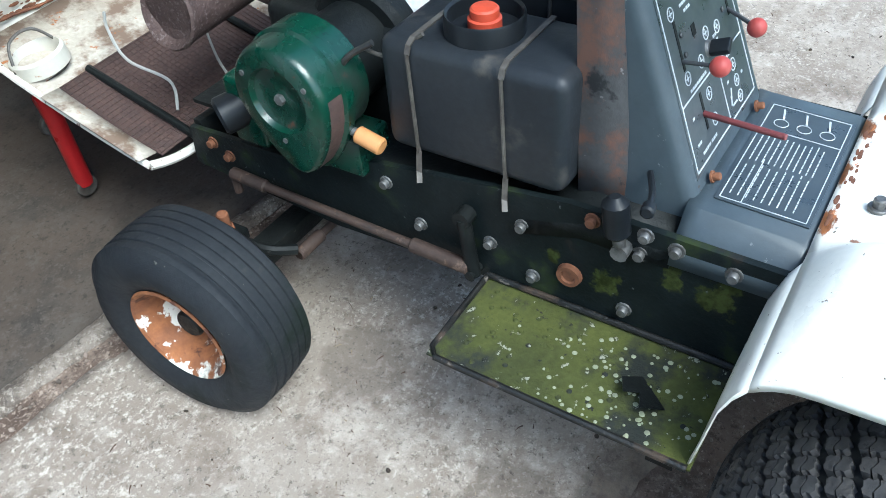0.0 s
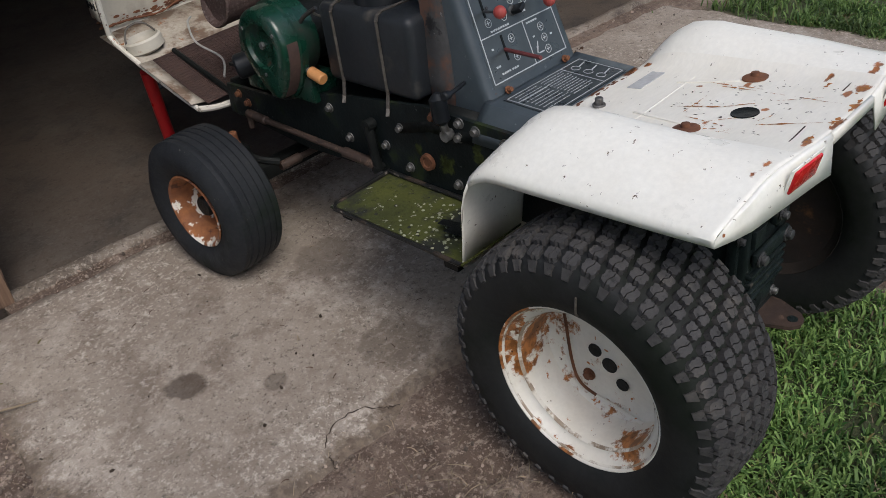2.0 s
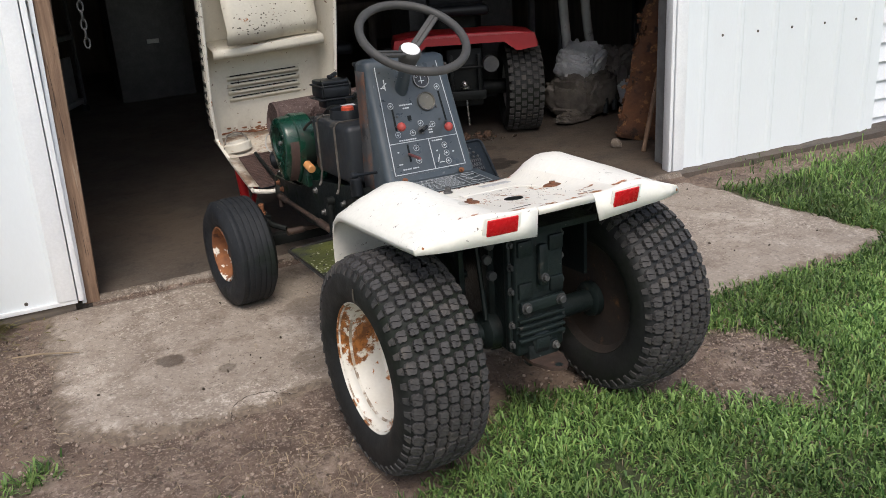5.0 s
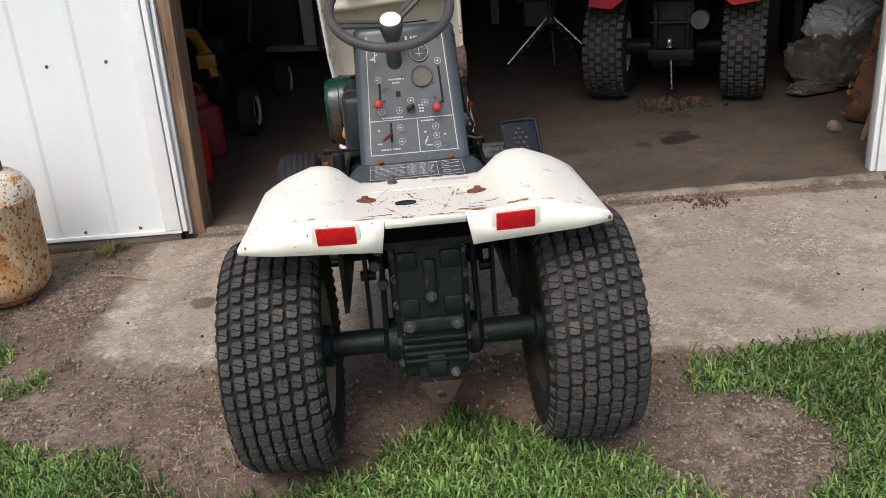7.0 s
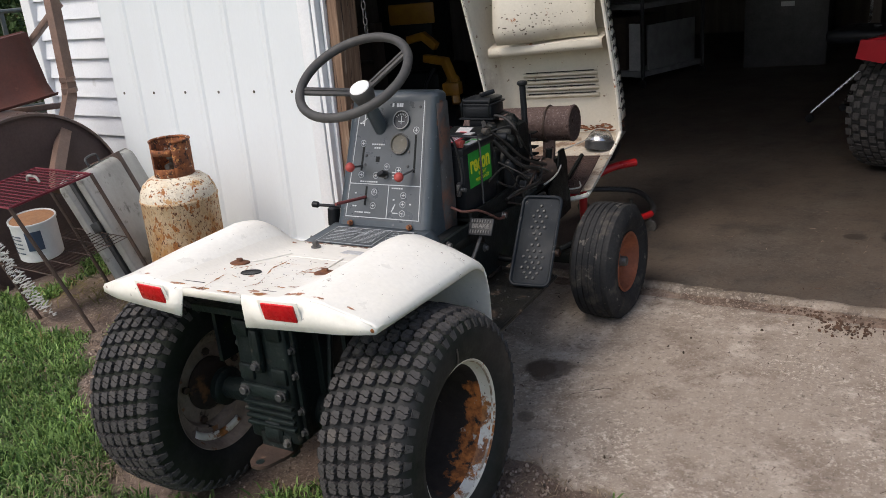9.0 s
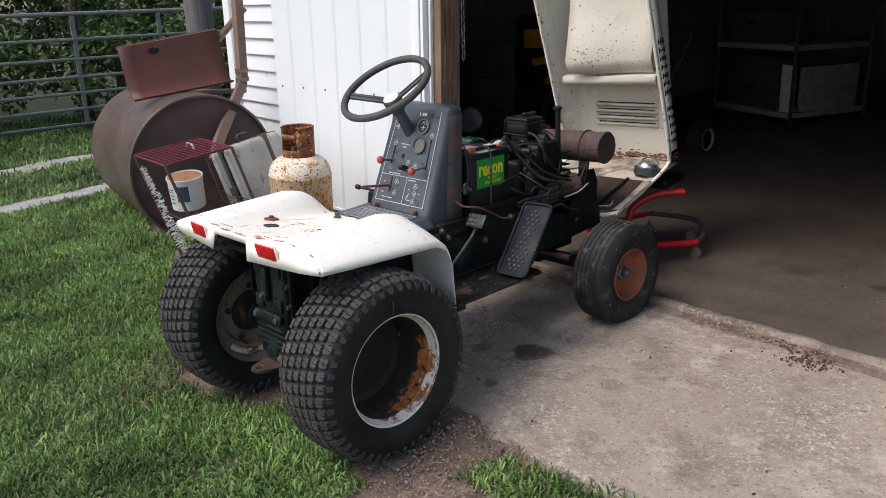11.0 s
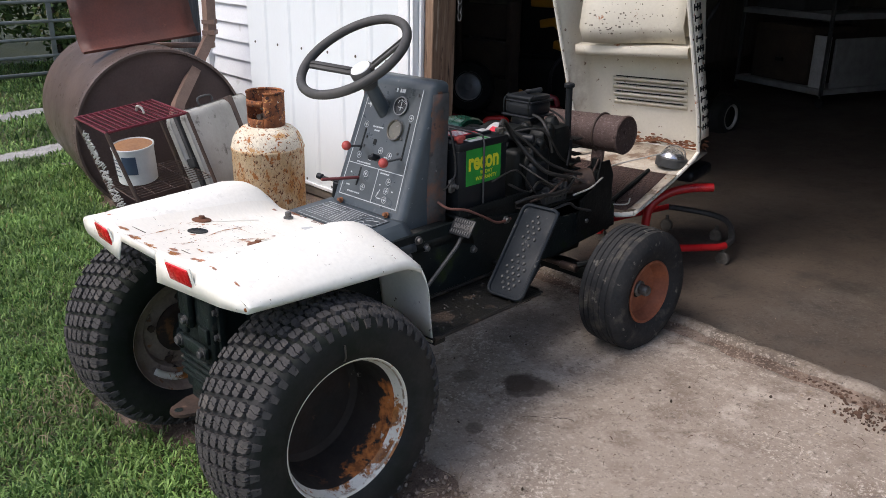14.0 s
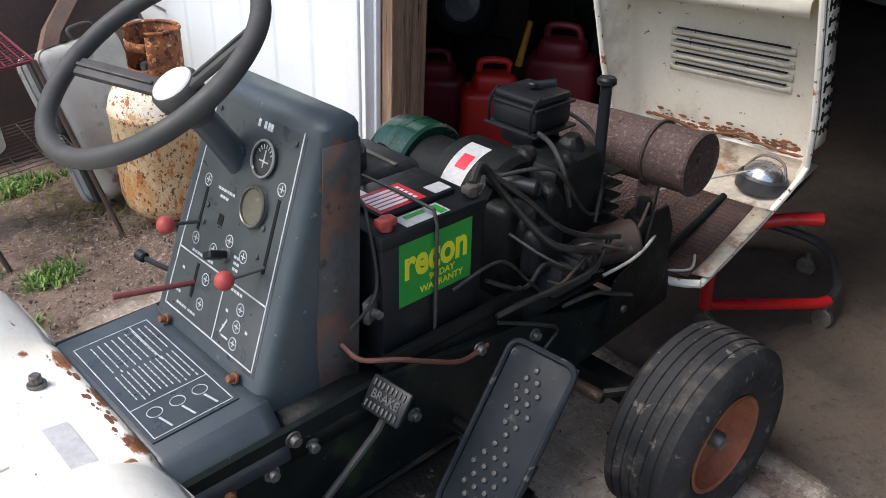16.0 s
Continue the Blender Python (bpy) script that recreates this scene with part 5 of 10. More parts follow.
bm = bm_new()
ys = [-0.240, -0.23, -0.215, -0.19, -0.15, -0.10, -0.05, 0.0, 0.05, 0.10, 0.15, 0.19, 0.22, 0.245, 0.265, 0.28, 0.292]
rows = []
for y in ys:
    half = fender_section(y)
    rows.append([(-x, swept(x, y), z) for x, z in half[::-1]] + [(x, swept(x, y), z) for x, z in half[1:]])
grid(bm, rows)
dk = part("deck", bm, "cream_deck", fender, "cream seat deck streaked with rust")
dk.data.materials.append(M["cream"])
for p in dk.data.polygons:
    c = p.center
    if abs(c.x) > 0.19:
        p.material_index = 1
thicken(dk, 0.0035)
for s in (-1, 1):
    # front apron of the fender
    bm = bm_new()
    half = [p for p in fender_section(0.292) if p[0] > 0.2]
    rows = []
    for f in (0.0, 0.12, 0.3, 0.6, 1.0):
        row = []
        for x, z in half:
            zz = z + (0.375 - z) * f
            row.append((s * (x - 0.012 * f), 0.292 + 0.018 * math.sin(min(f, 0.3) / 0.3 * math.pi / 2) + 0.032 * f, zz))
        rows.append(row)
    grid(bm, rows)
    thicken(part("fender_apron", bm, "cream", fender, "cream front apron"), 0.003)
    # rear panel with reflector
    bm = bm_new()
    sec = fender_section(-0.240)

    def top_z(x):
        for (xa, za), (xb, zb) in zip(sec, sec[1:]):
            if xa <= x <= xb:
                return za + (zb - za) * (x - xa) / max(xb - xa, 1e-6)
        return sec[-1][1]

    rows = []
    for f in (0.0, 0.08, 0.5, 1.0):
        row = []
        for x in (0.088, 0.14, 0.20, 0.25, 0.30, 0.34, 0.38, 0.419):
            zt = top_z(x)
            zb = 0.631 + 0.008 * (x - 0.088) / 0.33
            xx = x + (0.012 * f if x < 0.1 else 0)
            row.append((s * xx, swept(x, -0.240) - (0.005 * min(1, f / 0.08) + 0.010 * f) * (1 - smoothstep(0.35, 0.419, x)), zt + (zb - zt) * f))
        rows.append(row)
    grid(bm, rows)
    thicken(part("rear_panel", bm, "cream", fender, "cream rear panel"), 0.003, 0)
    bm = bm_new()
    box(bm, (0.086, 0.006, 0.043), at(s * 0.196, -0.2475, 0.676, 12, 0, s * 4), 0.002)
    part("reflector", bm, "reflector", fender, "bright red rectangular reflector")
    bm = bm_new()
    box(bm, (0.106, 0.003, 0.058), at(s * 0.196, -0.2445, 0.676, 12, 0, s * 4), 0.0012)
    part("reflector_plate", bm, "cream", fender)
bm = bm_new()
grid(bm, [[(x, -0.240 - a, deck_z(-0.240) - b) for x in (-0.088, 0, 0.088)] for a, b in ((0, 0), (0.006, 0.002), (0.008, 0.018))])
thicken(part("rear_lip", bm, "cream_deck", fender), 0.003, 0)
slope = -7.8
for x, y in ((-0.138, -0.003), (0.138, -0.003)):
    bm = bm_new()
    lathe(bm, [(0, 0.014), (0.008, 0.013), (0.009, 0.006), (0.018, 0.006), (0.026, 0.003), (0.0265, 0.0), (0, 0)], at(x, y, deck_z(y) + 0.0005, slope, 0, 0), 22)
    part("seat_washer", bm, "rust", fender, "rusty seat washer and stud")
bm = bm_new()
lathe(bm, [(0.0, 0.0012), (0.024, 0.0012), (0.0255, 0.002), (0.0262, 0.0), (0, 0)], at(-0.040, -0.068, deck_z(-0.068) + 0.0004, slope, 0, 0), 22)
part("deck_hole", bm, "black", fender, "dark hole in the deck")
bm = bm_new()
box(bm, (0.11, 0.034, 0.0015), at(0.09, 0.216, deck_z(0.216) + 0.0012, slope, 0, 0))
part("data_plate", bm, "bag_white", fender, "dull metal data plate")
for sx in (-1, 1):
    bm = bm_new()
    box(bm, (0.006, 0.13, 0.004), at(sx * 0.10, 0.08, deck_z(0.08) + 0.001, slope, 0, sx * 14), 0.0018)
    part("deck_rib", bm, "cream_deck", fender)
bm = bm_new()
cyl(bm, 0.009, 0.02, at(-0.072, 0.232, deck_z(0.232), 0, 0, 0), 8, 0.002)
cyl(bm, 0.014, 0.006, at(-0.072, 0.232, deck_z(0.232)), 12, 0.001)
part("deck_bolt", bm, "zinc", fender)
bm = bm_new()
rod(bm, (-0.19, 0.116, deck_z(0.116) - 0.0012), (0.19, 0.126, deck_z(0.126) - 0.0012), 0.0024, 8)
part("deck_crease", bm, "cream_deck", fender, "pressed crease across the deck")
for x, y, w_, tilt in ((-0.115, -0.193, 0.085, 2), (0.150, -0.186, 0.10, 1)):
    bm = bm_new()
    box(bm, (w_, 0.0028, 0.0016), at(x, y, deck_z(y) + 0.0004, slope, 0, tilt), 0.0006, 1)
    part("pressed_line", bm, "rust_dark", fender, "dirt in a pressed line of the deck")
bm = bm_new()
for i in range(34):
    side = random.choice((-1, 1))
    x = random.uniform(-0.15, 0.15)
    lathe(bm, [(0, 0.0009), (random.uniform(0.002, 0.005), 0.0006), (0.0075 * random.uniform(0.4, 1.0), 0)], at(x, 0.286 - abs(random.gauss(0, 0.007)), deck_z(0.286) + 0.001, slope, 0, 0) @ Matrix.Diagonal((1.6, 0.6, 1, 1)), 7)
tagged(part("rust_edge", bm, "rust", fender, "flaking rust along the deck's front edge"), kind="stuff")

# thin rust runs along the deck, and flecks of bare dark steel
bm = bm_new()
rng = random.Random(14)
for x0, y0, x1, y1, wide in ((-0.037, 0.073, -0.01, -0.025, 1.6), (-0.032, 0.012, 0.023, -0.086, 1.0), (0.023, -0.086, 0.07, -0.174, 0.7), (0.1, 0.078, 0.083, -0.047, 1.3), (0.084, 0.051, 0.076, -0.036, 1.2), (0.069, -0.054, 0.041, -0.211, 0.7), (-0.091, -0.101, -0.043, -0.219, 1.5), (-0.071, -0.105, -0.036, -0.125, 1.9), (-0.153, 0.072, -0.112, -0.082, 1.4), (-0.079, 0.033, -0.102, -0.062, 1.1), (-0.13, -0.069, -0.17, -0.21, 0.8), (-0.146, -0.047, -0.121, -0.08, 1.7), (-0.096, -0.014, -0.056, -0.072, 0.7), (-0.155, -0.015, -0.166, -0.081, 0.8)):
    k, n_ = 18, 0.0
    top, low = [], []
    for i in range(k + 1):
        f = i / k
        n_ += rng.uniform(-0.0010, 0.0010)
        x, y = x0 + (x1 - x0) * f + n_, y0 + (y1 - y0) * f
        w_ = 0.0019 * wide * math.sin(math.pi * (i + 0.3) / (k + 0.6)) * rng.choice((0.12, 0.5, 1.0, 1.4))
        top.append(bm.verts.new((x + w_, y, deck_z(y) + 0.0008)))
        low.append(bm.verts.new((x - w_, y, deck_z(y) + 0.0008)))
    for i in range(k):
        if rng.random() < 0.86:
            bm.faces.new((low[i], low[i + 1], top[i + 1], top[i]))
for x0, x1, y0, wide in ((-0.17, -0.10, -0.214, 1.6), (-0.07, -0.02, -0.232, 2.0), (0.0, 0.075, -0.233, 1.8), (0.085, 0.16, -0.214, 2.2), (0.14, 0.19, -0.200, 1.4), (0.10, 0.17, -0.150, 1.2), (-0.06, 0.03, 0.045, 1.0)):
    k, n_ = 16, 0.0
    top, low = [], []
    for i in range(k + 1):
        n_ += rng.uniform(-0.0012, 0.0012)
        x, y = x0 + (x1 - x0) * i / k, y0 + n_
        w_ = 0.0030 * wide * math.sin(math.pi * (i + 0.3) / (k + 0.6)) * rng.choice((0.1, 0.4, 0.8, 1.5))
        top.append(bm.verts.new((x, y + w_, deck_z(y + w_) + 0.0008)))
        low.append(bm.verts.new((x, y - w_, deck_z(y - w_) + 0.0008)))
    for i in range(k):
        if rng.random() < 0.85:
            bm.faces.new((low[i], low[i + 1], top[i + 1], top[i]))
tagged(part("rust_run", bm, "rust_streak", fender, "thin orange-brown rust runs"), kind="stuff")
bm = bm_new()
for i in range(110):
    x, y = rng.uniform(-0.17, 0.17), clamp(rng.gauss(-0.04, 0.10), -0.21, 0.25)
    r, a, lng = rng.uniform(0.0006, 0.0017), rng.gauss(90, 35), rng.uniform(1.2, 3.2)
    m = at(x, y, deck_z(y) + 0.0007, slope, 0, a)
    bm.faces.new([bm.verts.new(m @ Vector((r * lng * math.cos(q) * rng.uniform(0.7, 1.2), r * math.sin(q) * rng.uniform(0.7, 1.2), 0))) for q in (0, 1.1, 2.2, 3.2, 4.2, 5.3)])
tagged(part("paint_chip", bm, "rust_dark", fender, "small dark paint chips"), kind="stuff")

# console (dash tower)
console = group_part("console", tractor, "worn blue-grey dash console with printed panel")
bm = bm_new()


def console_ring(z):
    """Outline of the tower at height z: (x, y) points, clockwise from above."""
    f = clamp((z - 0.60) / 0.40, 0, 1)
    hw = 0.165 - 0.015 * f
    y0 = 0.452 + 0.40 * (z - 0.625)
    y1 = 0.632 + 0.03 * f
    r = 0.022
    pts = []
    for cx, cy, a0 in ((hw - r, y0 + r, -90), (hw - 0.008, y1 - 0.008, 0), (-hw + 0.008, y1 - 0.008, 90), (-hw + r, y0 + r, 180)):
        rr = r if cy < (y0 + y1) / 2 else 0.008
        for k in range(4):
            a = radians(a0 + 30 * k)
            pts.append((cx + rr * math.cos(a), cy + rr * math.sin(a), z))
    return pts


rings = [console_ring(z) for z in (0.56, 0.60, 0.70, 0.80, 0.90, 0.98)]
top = console_ring(1.0)
for k, (ins, dz) in enumerate(((0.0, 0.995), (0.006, 1.003), (0.018, 1.008))):
    ring = console_ring(0.985 + 0.01 * (k > 0))
    c = (0, sum(p[1] for p in ring) / len(ring))
    rings.append([(p[0] * (1 - ins / 0.15), c[1] + (p[1] - c[1]) * (1 - ins / 0.06), dz) for p in ring])
vr = [[bm.verts.new(p) for p in r] for r in rings]
for a, b in zip(vr, vr[1:]):
    for i in range(len(a)):
        bm.faces.new((a[i], a[(i + 1) % len(a)], b[(i + 1) % len(a)], b[i]))
bm.faces.new(vr[-1])
part("tower", bm, "console", console, "worn blue-grey sheet-metal tower with rust streaks")
for s in (-1, 1):
    bm = bm_new()
    rows = []
    for z in (0.575, 0.65, 0.72, 0.80, 0.88, 0.94, 0.975):
        f = clamp((z - 0.60) / 0.40, 0, 1)
        x = s * (0.1665 - 0.015 * f)
        y1 = 0.634 + 0.03 * f
        rows.append([(x, y1 - 0.068 - 0.02 * math.sin(3 * f + 0.5) * (1 - f), z), (x + s * 0.0006, y1 - 0.03, z), (x, y1 - 0.004, z), (x - s * 0.012, y1 + 0.001, z)])
    grid(bm, rows)
    thicken(part("side_bracket", bm, "console_back", console, "matte grey bracket with rust"), 0.002)
# sloped base plate
bm = bm_new()
prof = [(0.285, 0.617), (0.30, 0.624), (0.44, 0.630), (0.462, 0.632)]
rows = []
for y, z in prof:
    rows.append([(-0.222, y, 0.555), (-0.216, y, 0.585), (-0.185, y, z - 0.012), (-0.172, y, z), (0, y, z), (0.172, y, z), (0.185, y, z - 0.012), (0.216, y, 0.585), (0.222, y, 0.555)])
grid(bm, rows)
thicken(part("base_plate", bm, "console", console), 0.004)
bm = bm_new()
rows = []
for y, k in ((0.46, 0.0), (0.60, 0.0), (0.70, -0.03)):
    rows.append([(-0.222, y, 0.548 + k), (-0.216, y, 0.578 + k), (-0.19, y, 0.60 + k), (0.19, y, 0.60 + k), (0.216, y, 0.578 + k), (0.222, y, 0.548 + k)])
grid(bm, rows)
thicken(part("base_plate", bm, "black", console), 0.004)
# instruction plate with printed lines
bm = bm_new()
box(bm, (0.28, 0.132, 0.002), at(0, 0.368, 0.6285, 2.4, 0, 0))
plate = part("instruction_plate", bm, "panel", console, "dark instruction plate with white print")
PL = at(0, 0.368, 0.6297, 2.4, 0, 0)


def strip(bm, m, u0, v0, u1, v1, w):
    d = Vector((u1 - u0, v1 - v0, 0))
    q = math.degrees(math.atan2(d.y, d.x))
    box(bm, (d.length + w, w, 0.0008), m @ at((u0 + u1) / 2, (v0 + v1) / 2, 0.0002, 0, 0, q))


bm = bm_new()
for a in ((-0.134, -0.06, 0.134, -0.06), (-0.134, 0.06, 0.134, 0.06), (-0.134, -0.06, -0.134, 0.06), (0.134, -0.06, 0.134, 0.06), (0.06, -0.06, 0.06, 0.06), (-0.134, 0.03, -0.02, 0.03)):
    strip(bm, PL, *a, 0.0014)
tagged(part("plate_border", bm, "print", plate), kind="stuff")
bm = bm_new()
for col, (u0, u1, n) in enumerate(((-0.12, -0.035, 9), (-0.028, 0.05, 11))):
    for k in range(n):
        v = 0.05 - k * (0.1 / n)
        u = u0
        while u < u1 - 0.006:
            wl = random.uniform(0.004, 0.014)
            box(bm, (min(wl, u1 - u), 0.0017, 0.0006), PL @ at(u + wl / 2, v, 0.0002))
            u += wl + 0.0025
for k in range(3):
    tube(bm, [PL @ Vector((0.085 + 0.018 * math.cos(q / 14 * 6.283) * 0.6, -0.035 + k * 0.035 + 0.011 * math.sin(q / 14 * 6.283), 0.0006)) for q in range(14)], 0.0008, 4, True)
    strip(bm, PL, 0.10, -0.035 + k * 0.035, 0.125, -0.03 + k * 0.035, 0.003)
tagged(part("plate_print", bm, "print", plate), kind="stuff")

# control panel in its sloped plane
pb, pt = Vector((0, 0.4655, 0.655)), Vector((0, 0.5995, 0.99))
pv = (pt - pb).normalized()
pn = Vector((1, 0, 0)).cross(pv).normalized()
PM = Matrix(((1, 0, 0, 0), (0, pv.y, 0, 0), (0, pv.z, 0, 0), (0, 0, 0, 1)))
PM = Matrix((Vector((1, 0, 0)), pv, pn)).transposed().to_4x4()
PM.translation = pb
if (PM @ Vector((0, 0, 1)) - pb).y > 0:
    PM = PM @ Matrix.Diagonal((1, 1, -1, 1))
PLEN = (pt - pb).length


def pu(u, v):
    """Panel metres from u (-1 left edge to 1) and v (0 foot to 1 top)."""
    hw = 0.13 - 0.018 * v
    return u * hw, v * PLEN


bm = bm_new()
extrude_outline(bm, [(-0.137, -0.008), (0.137, -0.008), (0.118, PLEN + 0.006), (-0.118, PLEN + 0.006)], 0.0025, PM @ at(0, 0, -0.0005))
panel = part("control_panel", bm, "panel", console, "dark control panel with white lines and symbols", smooth=False)
PF = PM @ at(0, 0, 0.0022)
bm = bm_new()


def pline(u0, v0, u1, v1, w=0.0024):
    strip(bm, PF, *pu(u0, v0), *pu(u1, v1), w)


for a in ((-1, 0, 1, 0), (-1, 1, 1, 1), (-1, 0, -1, 1), (1, 0, 1, 1), (-1, 0.28, 1, 0.28), (0.13, 0, 0.13, 0.28)):
    pline(*a)
tagged(part("panel_line", bm, "print", panel), kind="stuff")
bm = bm_new()


def ring_mark(u, v, r=0.0095):
    c = pu(u, v)
    tube(bm, [PF @ Vector((c[0] + r * math.cos(q / 14 * 6.283), c[1] + r * math.sin(q / 14 * 6.283), 0.0003)) for q in range(14)], 0.0009, 4, True)
    strip(bm, PF, c[0] - r * 0.5, c[1], c[0] + r * 0.5, c[1], 0.0018)
    strip(bm, PF, c[0], c[1] - r * 0.4, c[0], c[1] + r * 0.5, 0.0018)


for u, v in ((-0.27, 0.355), (-0.27, 0.215), (-0.27, 0.10), (-0.75, 0.62), (-0.70, 0.355), (0.80, 0.74), (0.55, 0.20), (0.55, 0.125), (0.55, 0.05), (0.02, 0.43), (0.36, 0.405)):
    ring_mark(u, v)
for u, v, w in ((-0.25, 0.615, 0.05), (-0.25, 0.585, 0.03), (0.30, 0.385, 0.022), (0.30, 0.36, 0.018), (0.30, 0.335, 0.018), (-0.6, 0.04, 0.035), (-0.35, 0.04, 0.03), (-0.75, 0.20, 0.012), (-0.75, 0.09, 0.018), (0.40, 0.255, 0.04), (0.80, 0.13, 0.012), (0.35, 0.16, 0.014), (0.35, 0.09, 0.014), (-0.40, 0.30, 0.07), (0.1, 0.945, 0.012), (0.22, 0.945, 0.008), (0.30, 0.945, 0.008), (0.38, 0.945, 0.012), (-0.82, 0.79, 0.02)):
    c = pu(u, v)
    for k in range(max(1, int(w / 0.008))):
        box(bm, (0.0062, 0.0042 if v < 0.9 else 0.011, 0.0006), PF @ at(c[0] + (k - w / 0.016) * 0.008, c[1], 0.0002))
for u0, v0, u1, v1 in ((-0.86, 0.80, -0.74, 0.83), (-0.80, 0.77, -0.80, 0.86), (0.26, 0.06, 0.34, 0.12), (0.30, 0.05, 0.42, 0.05)):
    strip(bm, PF, *pu(u0, v0), *pu(u1, v1), 0.003)
tagged(part("panel_print", bm, "print", panel), kind="stuff")
bm = bm_new()
for u, v0, v1 in ((-0.72, 0.40, 0.58), (0.80, 0.40, 0.69), (-0.50, 0.11, 0.25)):
    a, b = pu(u, v0), pu(u, v1)
    strip(bm, PF, *a, *b, 0.0065)
    part("slot", bm, "black", panel, "dark lever slot")
    bm = bm_new()
c = pu(-0.27, 0.49)
box(bm, (0.013, 0.017, 0.0008), PF @ at(*c, 0.0003))
part("slot", bm, "black", panel)
for u, v, kind in ((0.35, 0.82, "ammeter"), (0.35, 0.62, "blank")):
    c = pu(u, v)
    bm = bm_new()
    r = 0.0275 if kind == "ammeter" else 0.0315
    lathe(bm, [(0, 0.003), (r * 0.86, 0.003), (r * 0.86, 0.0065), (r * 0.93, 0.008), (r, 0.006), (r, 0.0), (0, 0)], PF @ at(*c, 0), 28)
    g = part("gauge", bm, "gauge" if kind == "ammeter" else "gauge_old", panel, "round ammeter with white scale" if kind == "ammeter" else "empty round gauge with yellowed face")
    bm = bm_new()
    tube(bm, [PF @ Vector((c[0] + r * 0.96 * math.cos(q / 28 * 6.283), c[1] + r * 0.96 * math.sin(q / 28 * 6.283), 0.0062)) for q in range(28)], 0.0022, 6, True)
    part("bezel", bm, "grey_metal" if kind == "ammeter" else "dark_steel", g)
    if kind == "ammeter":
        bm = bm_new()
        for q in range(7):
            a = radians(30 + 20 * q)
            box(bm, (0.0014, 0.006, 0.0005), PF @ at(c[0] + 0.018 * math.cos(a), c[1] + 0.018 * math.sin(a), 0.0035, 0, 0, math.degrees(a) - 90))
        strip(bm, PF @ at(0, 0, 0.0032), c[0] - 0.01, c[1] - 0.004, c[0] + 0.01, c[1] - 0.004, 0.002)
        strip(bm, PF @ at(0, 0, 0.0032), c[0], c[1] - 0.012, c[0], c[1] + 0.012, 0.002)
        tagged(part("scale_marks", bm, "print", g), kind="stuff")
for u, v, dx, dy, dz in ((-0.72, 0.43, -0.006, -0.012, 0.052), (0.80, 0.42, -0.022, -0.03, 0.045)):
    c = pu(u, v)
    p0, p1 = PF @ Vector((*c, -0.002)), PF @ Vector((c[0] + dx, c[1] + dy, dz))
    lever = group_part("lever", panel)
    bm = bm_new()
    rod(bm, p0, p1, 0.0032, 8)
    part("stem", bm, "dark_steel", lever)
    bm = bm_new()
    bmesh.ops.create_uvsphere(bm, u_segments=18, v_segments=12, radius=0.0145, matrix=Matrix.Translation(p1))
    part("knob", bm, "red_knob", lever, "faded red round knob")
c = pu(-0.50, 0.17)
p0, p1 = PF @ Vector((*c, -0.002)), PF @ Vector((c[0] - 0.025, c[1] - 0.035, 0.115))
bm = bm_new()
rod(bm, p0, p1, 0.0048, 10, 0.001)
part("lift_lever", bm, "lever_red", panel, "thin red lift lever")
c = pu(0.0, 0.365)
bm = bm_new()
lathe(bm, [(0, 0.004), (0.011, 0.004), (0.013, 0.0), (0, 0)], PF @ at(*c, 0), 18)
key = part("ignition_switch", bm, "zinc", panel)
bm = bm_new()
box(bm, (0.012, 0.024, 0.03), PF @ at(*c, 0.018, 0, 0, -60), 0.003)
part("key", bm, "plastic", key, "black plastic key")
for u, v in ((-0.62, 0.52), (-0.62, 0.44), (0.62, 0.56), (0.62, 0.44), (0.88, 0.93), (-0.88, 0.93)):
    c = pu(u, v)
    bm = bm_new()
    cyl(bm, 0.0045, 0.003, PF @ at(*c, 0), 10, 0.001)
    part("screw", bm, "dark_steel", panel)
for sx in (-0.105, 0.105):
    bolt(console, (sx, 0.450, 0.639), (0, -0.93, 0.37), 0.006, "rust", "screw")

# steering column and wheel
hub = Vector((-0.035, 0.489, 1.033))
axis = Vector((0, -0.55, 0.835)).normalized()
SW = Matrix.Translation(hub) @ axis.to_track_quat("Z", "Y").to_matrix().to_4x4()
# in this frame u points to the driver's right
if (SW.to_3x3() @ Vector((1, 0, 0))).x < 0:
    SW = SW @ at(0, 0, 0, 0, 0, 180)
steer = group_part("steering_wheel", tractor, "dark grey two-spoke steering wheel with white cap")
bm = bm_new()
rod(bm, hub - axis * 0.18, hub - axis * 0.02, 0.024, 20, 0.003, 0.019)
part("column", bm, "console", steer)
bm = bm_new()
R = 0.168
tube(bm, [SW @ Vector((R * math.cos(q / 56 * 6.2832), R * math.sin(q / 56 * 6.2832), 0.055)) for q in range(56)], 0.0135, 12, True)
part("rim", bm, "wheel_grip", steer)
for ang in (200, 38):
    a = radians(ang)
    bm = bm_new()
    box(bm, (0.145, 0.030, 0.011), SW @ at(0.096 * math.cos(a), 0.096 * math.sin(a), 0.027, 0, 0, ang) @ at(0, 0, 0, 0, -20, 0), 0.004)
    box(bm, (0.125, 0.006, 0.006), SW @ at(0.096 * math.cos(a), 0.096 * math.sin(a), 0.034, 0, 0, ang) @ at(0, 0, 0, 0, -20, 0), 0.002)
    part("spoke", bm, "wheel_grip", steer)
bm = bm_new()
lathe(bm, [(0, -0.055), (0.024, -0.055), (0.030, -0.035), (0.036, -0.008), (0.036, 0.006), (0.032, 0.011), (0, 0.011)], SW, 28)
part("hub", bm, "wheel_grip", steer)
bm = bm_new()
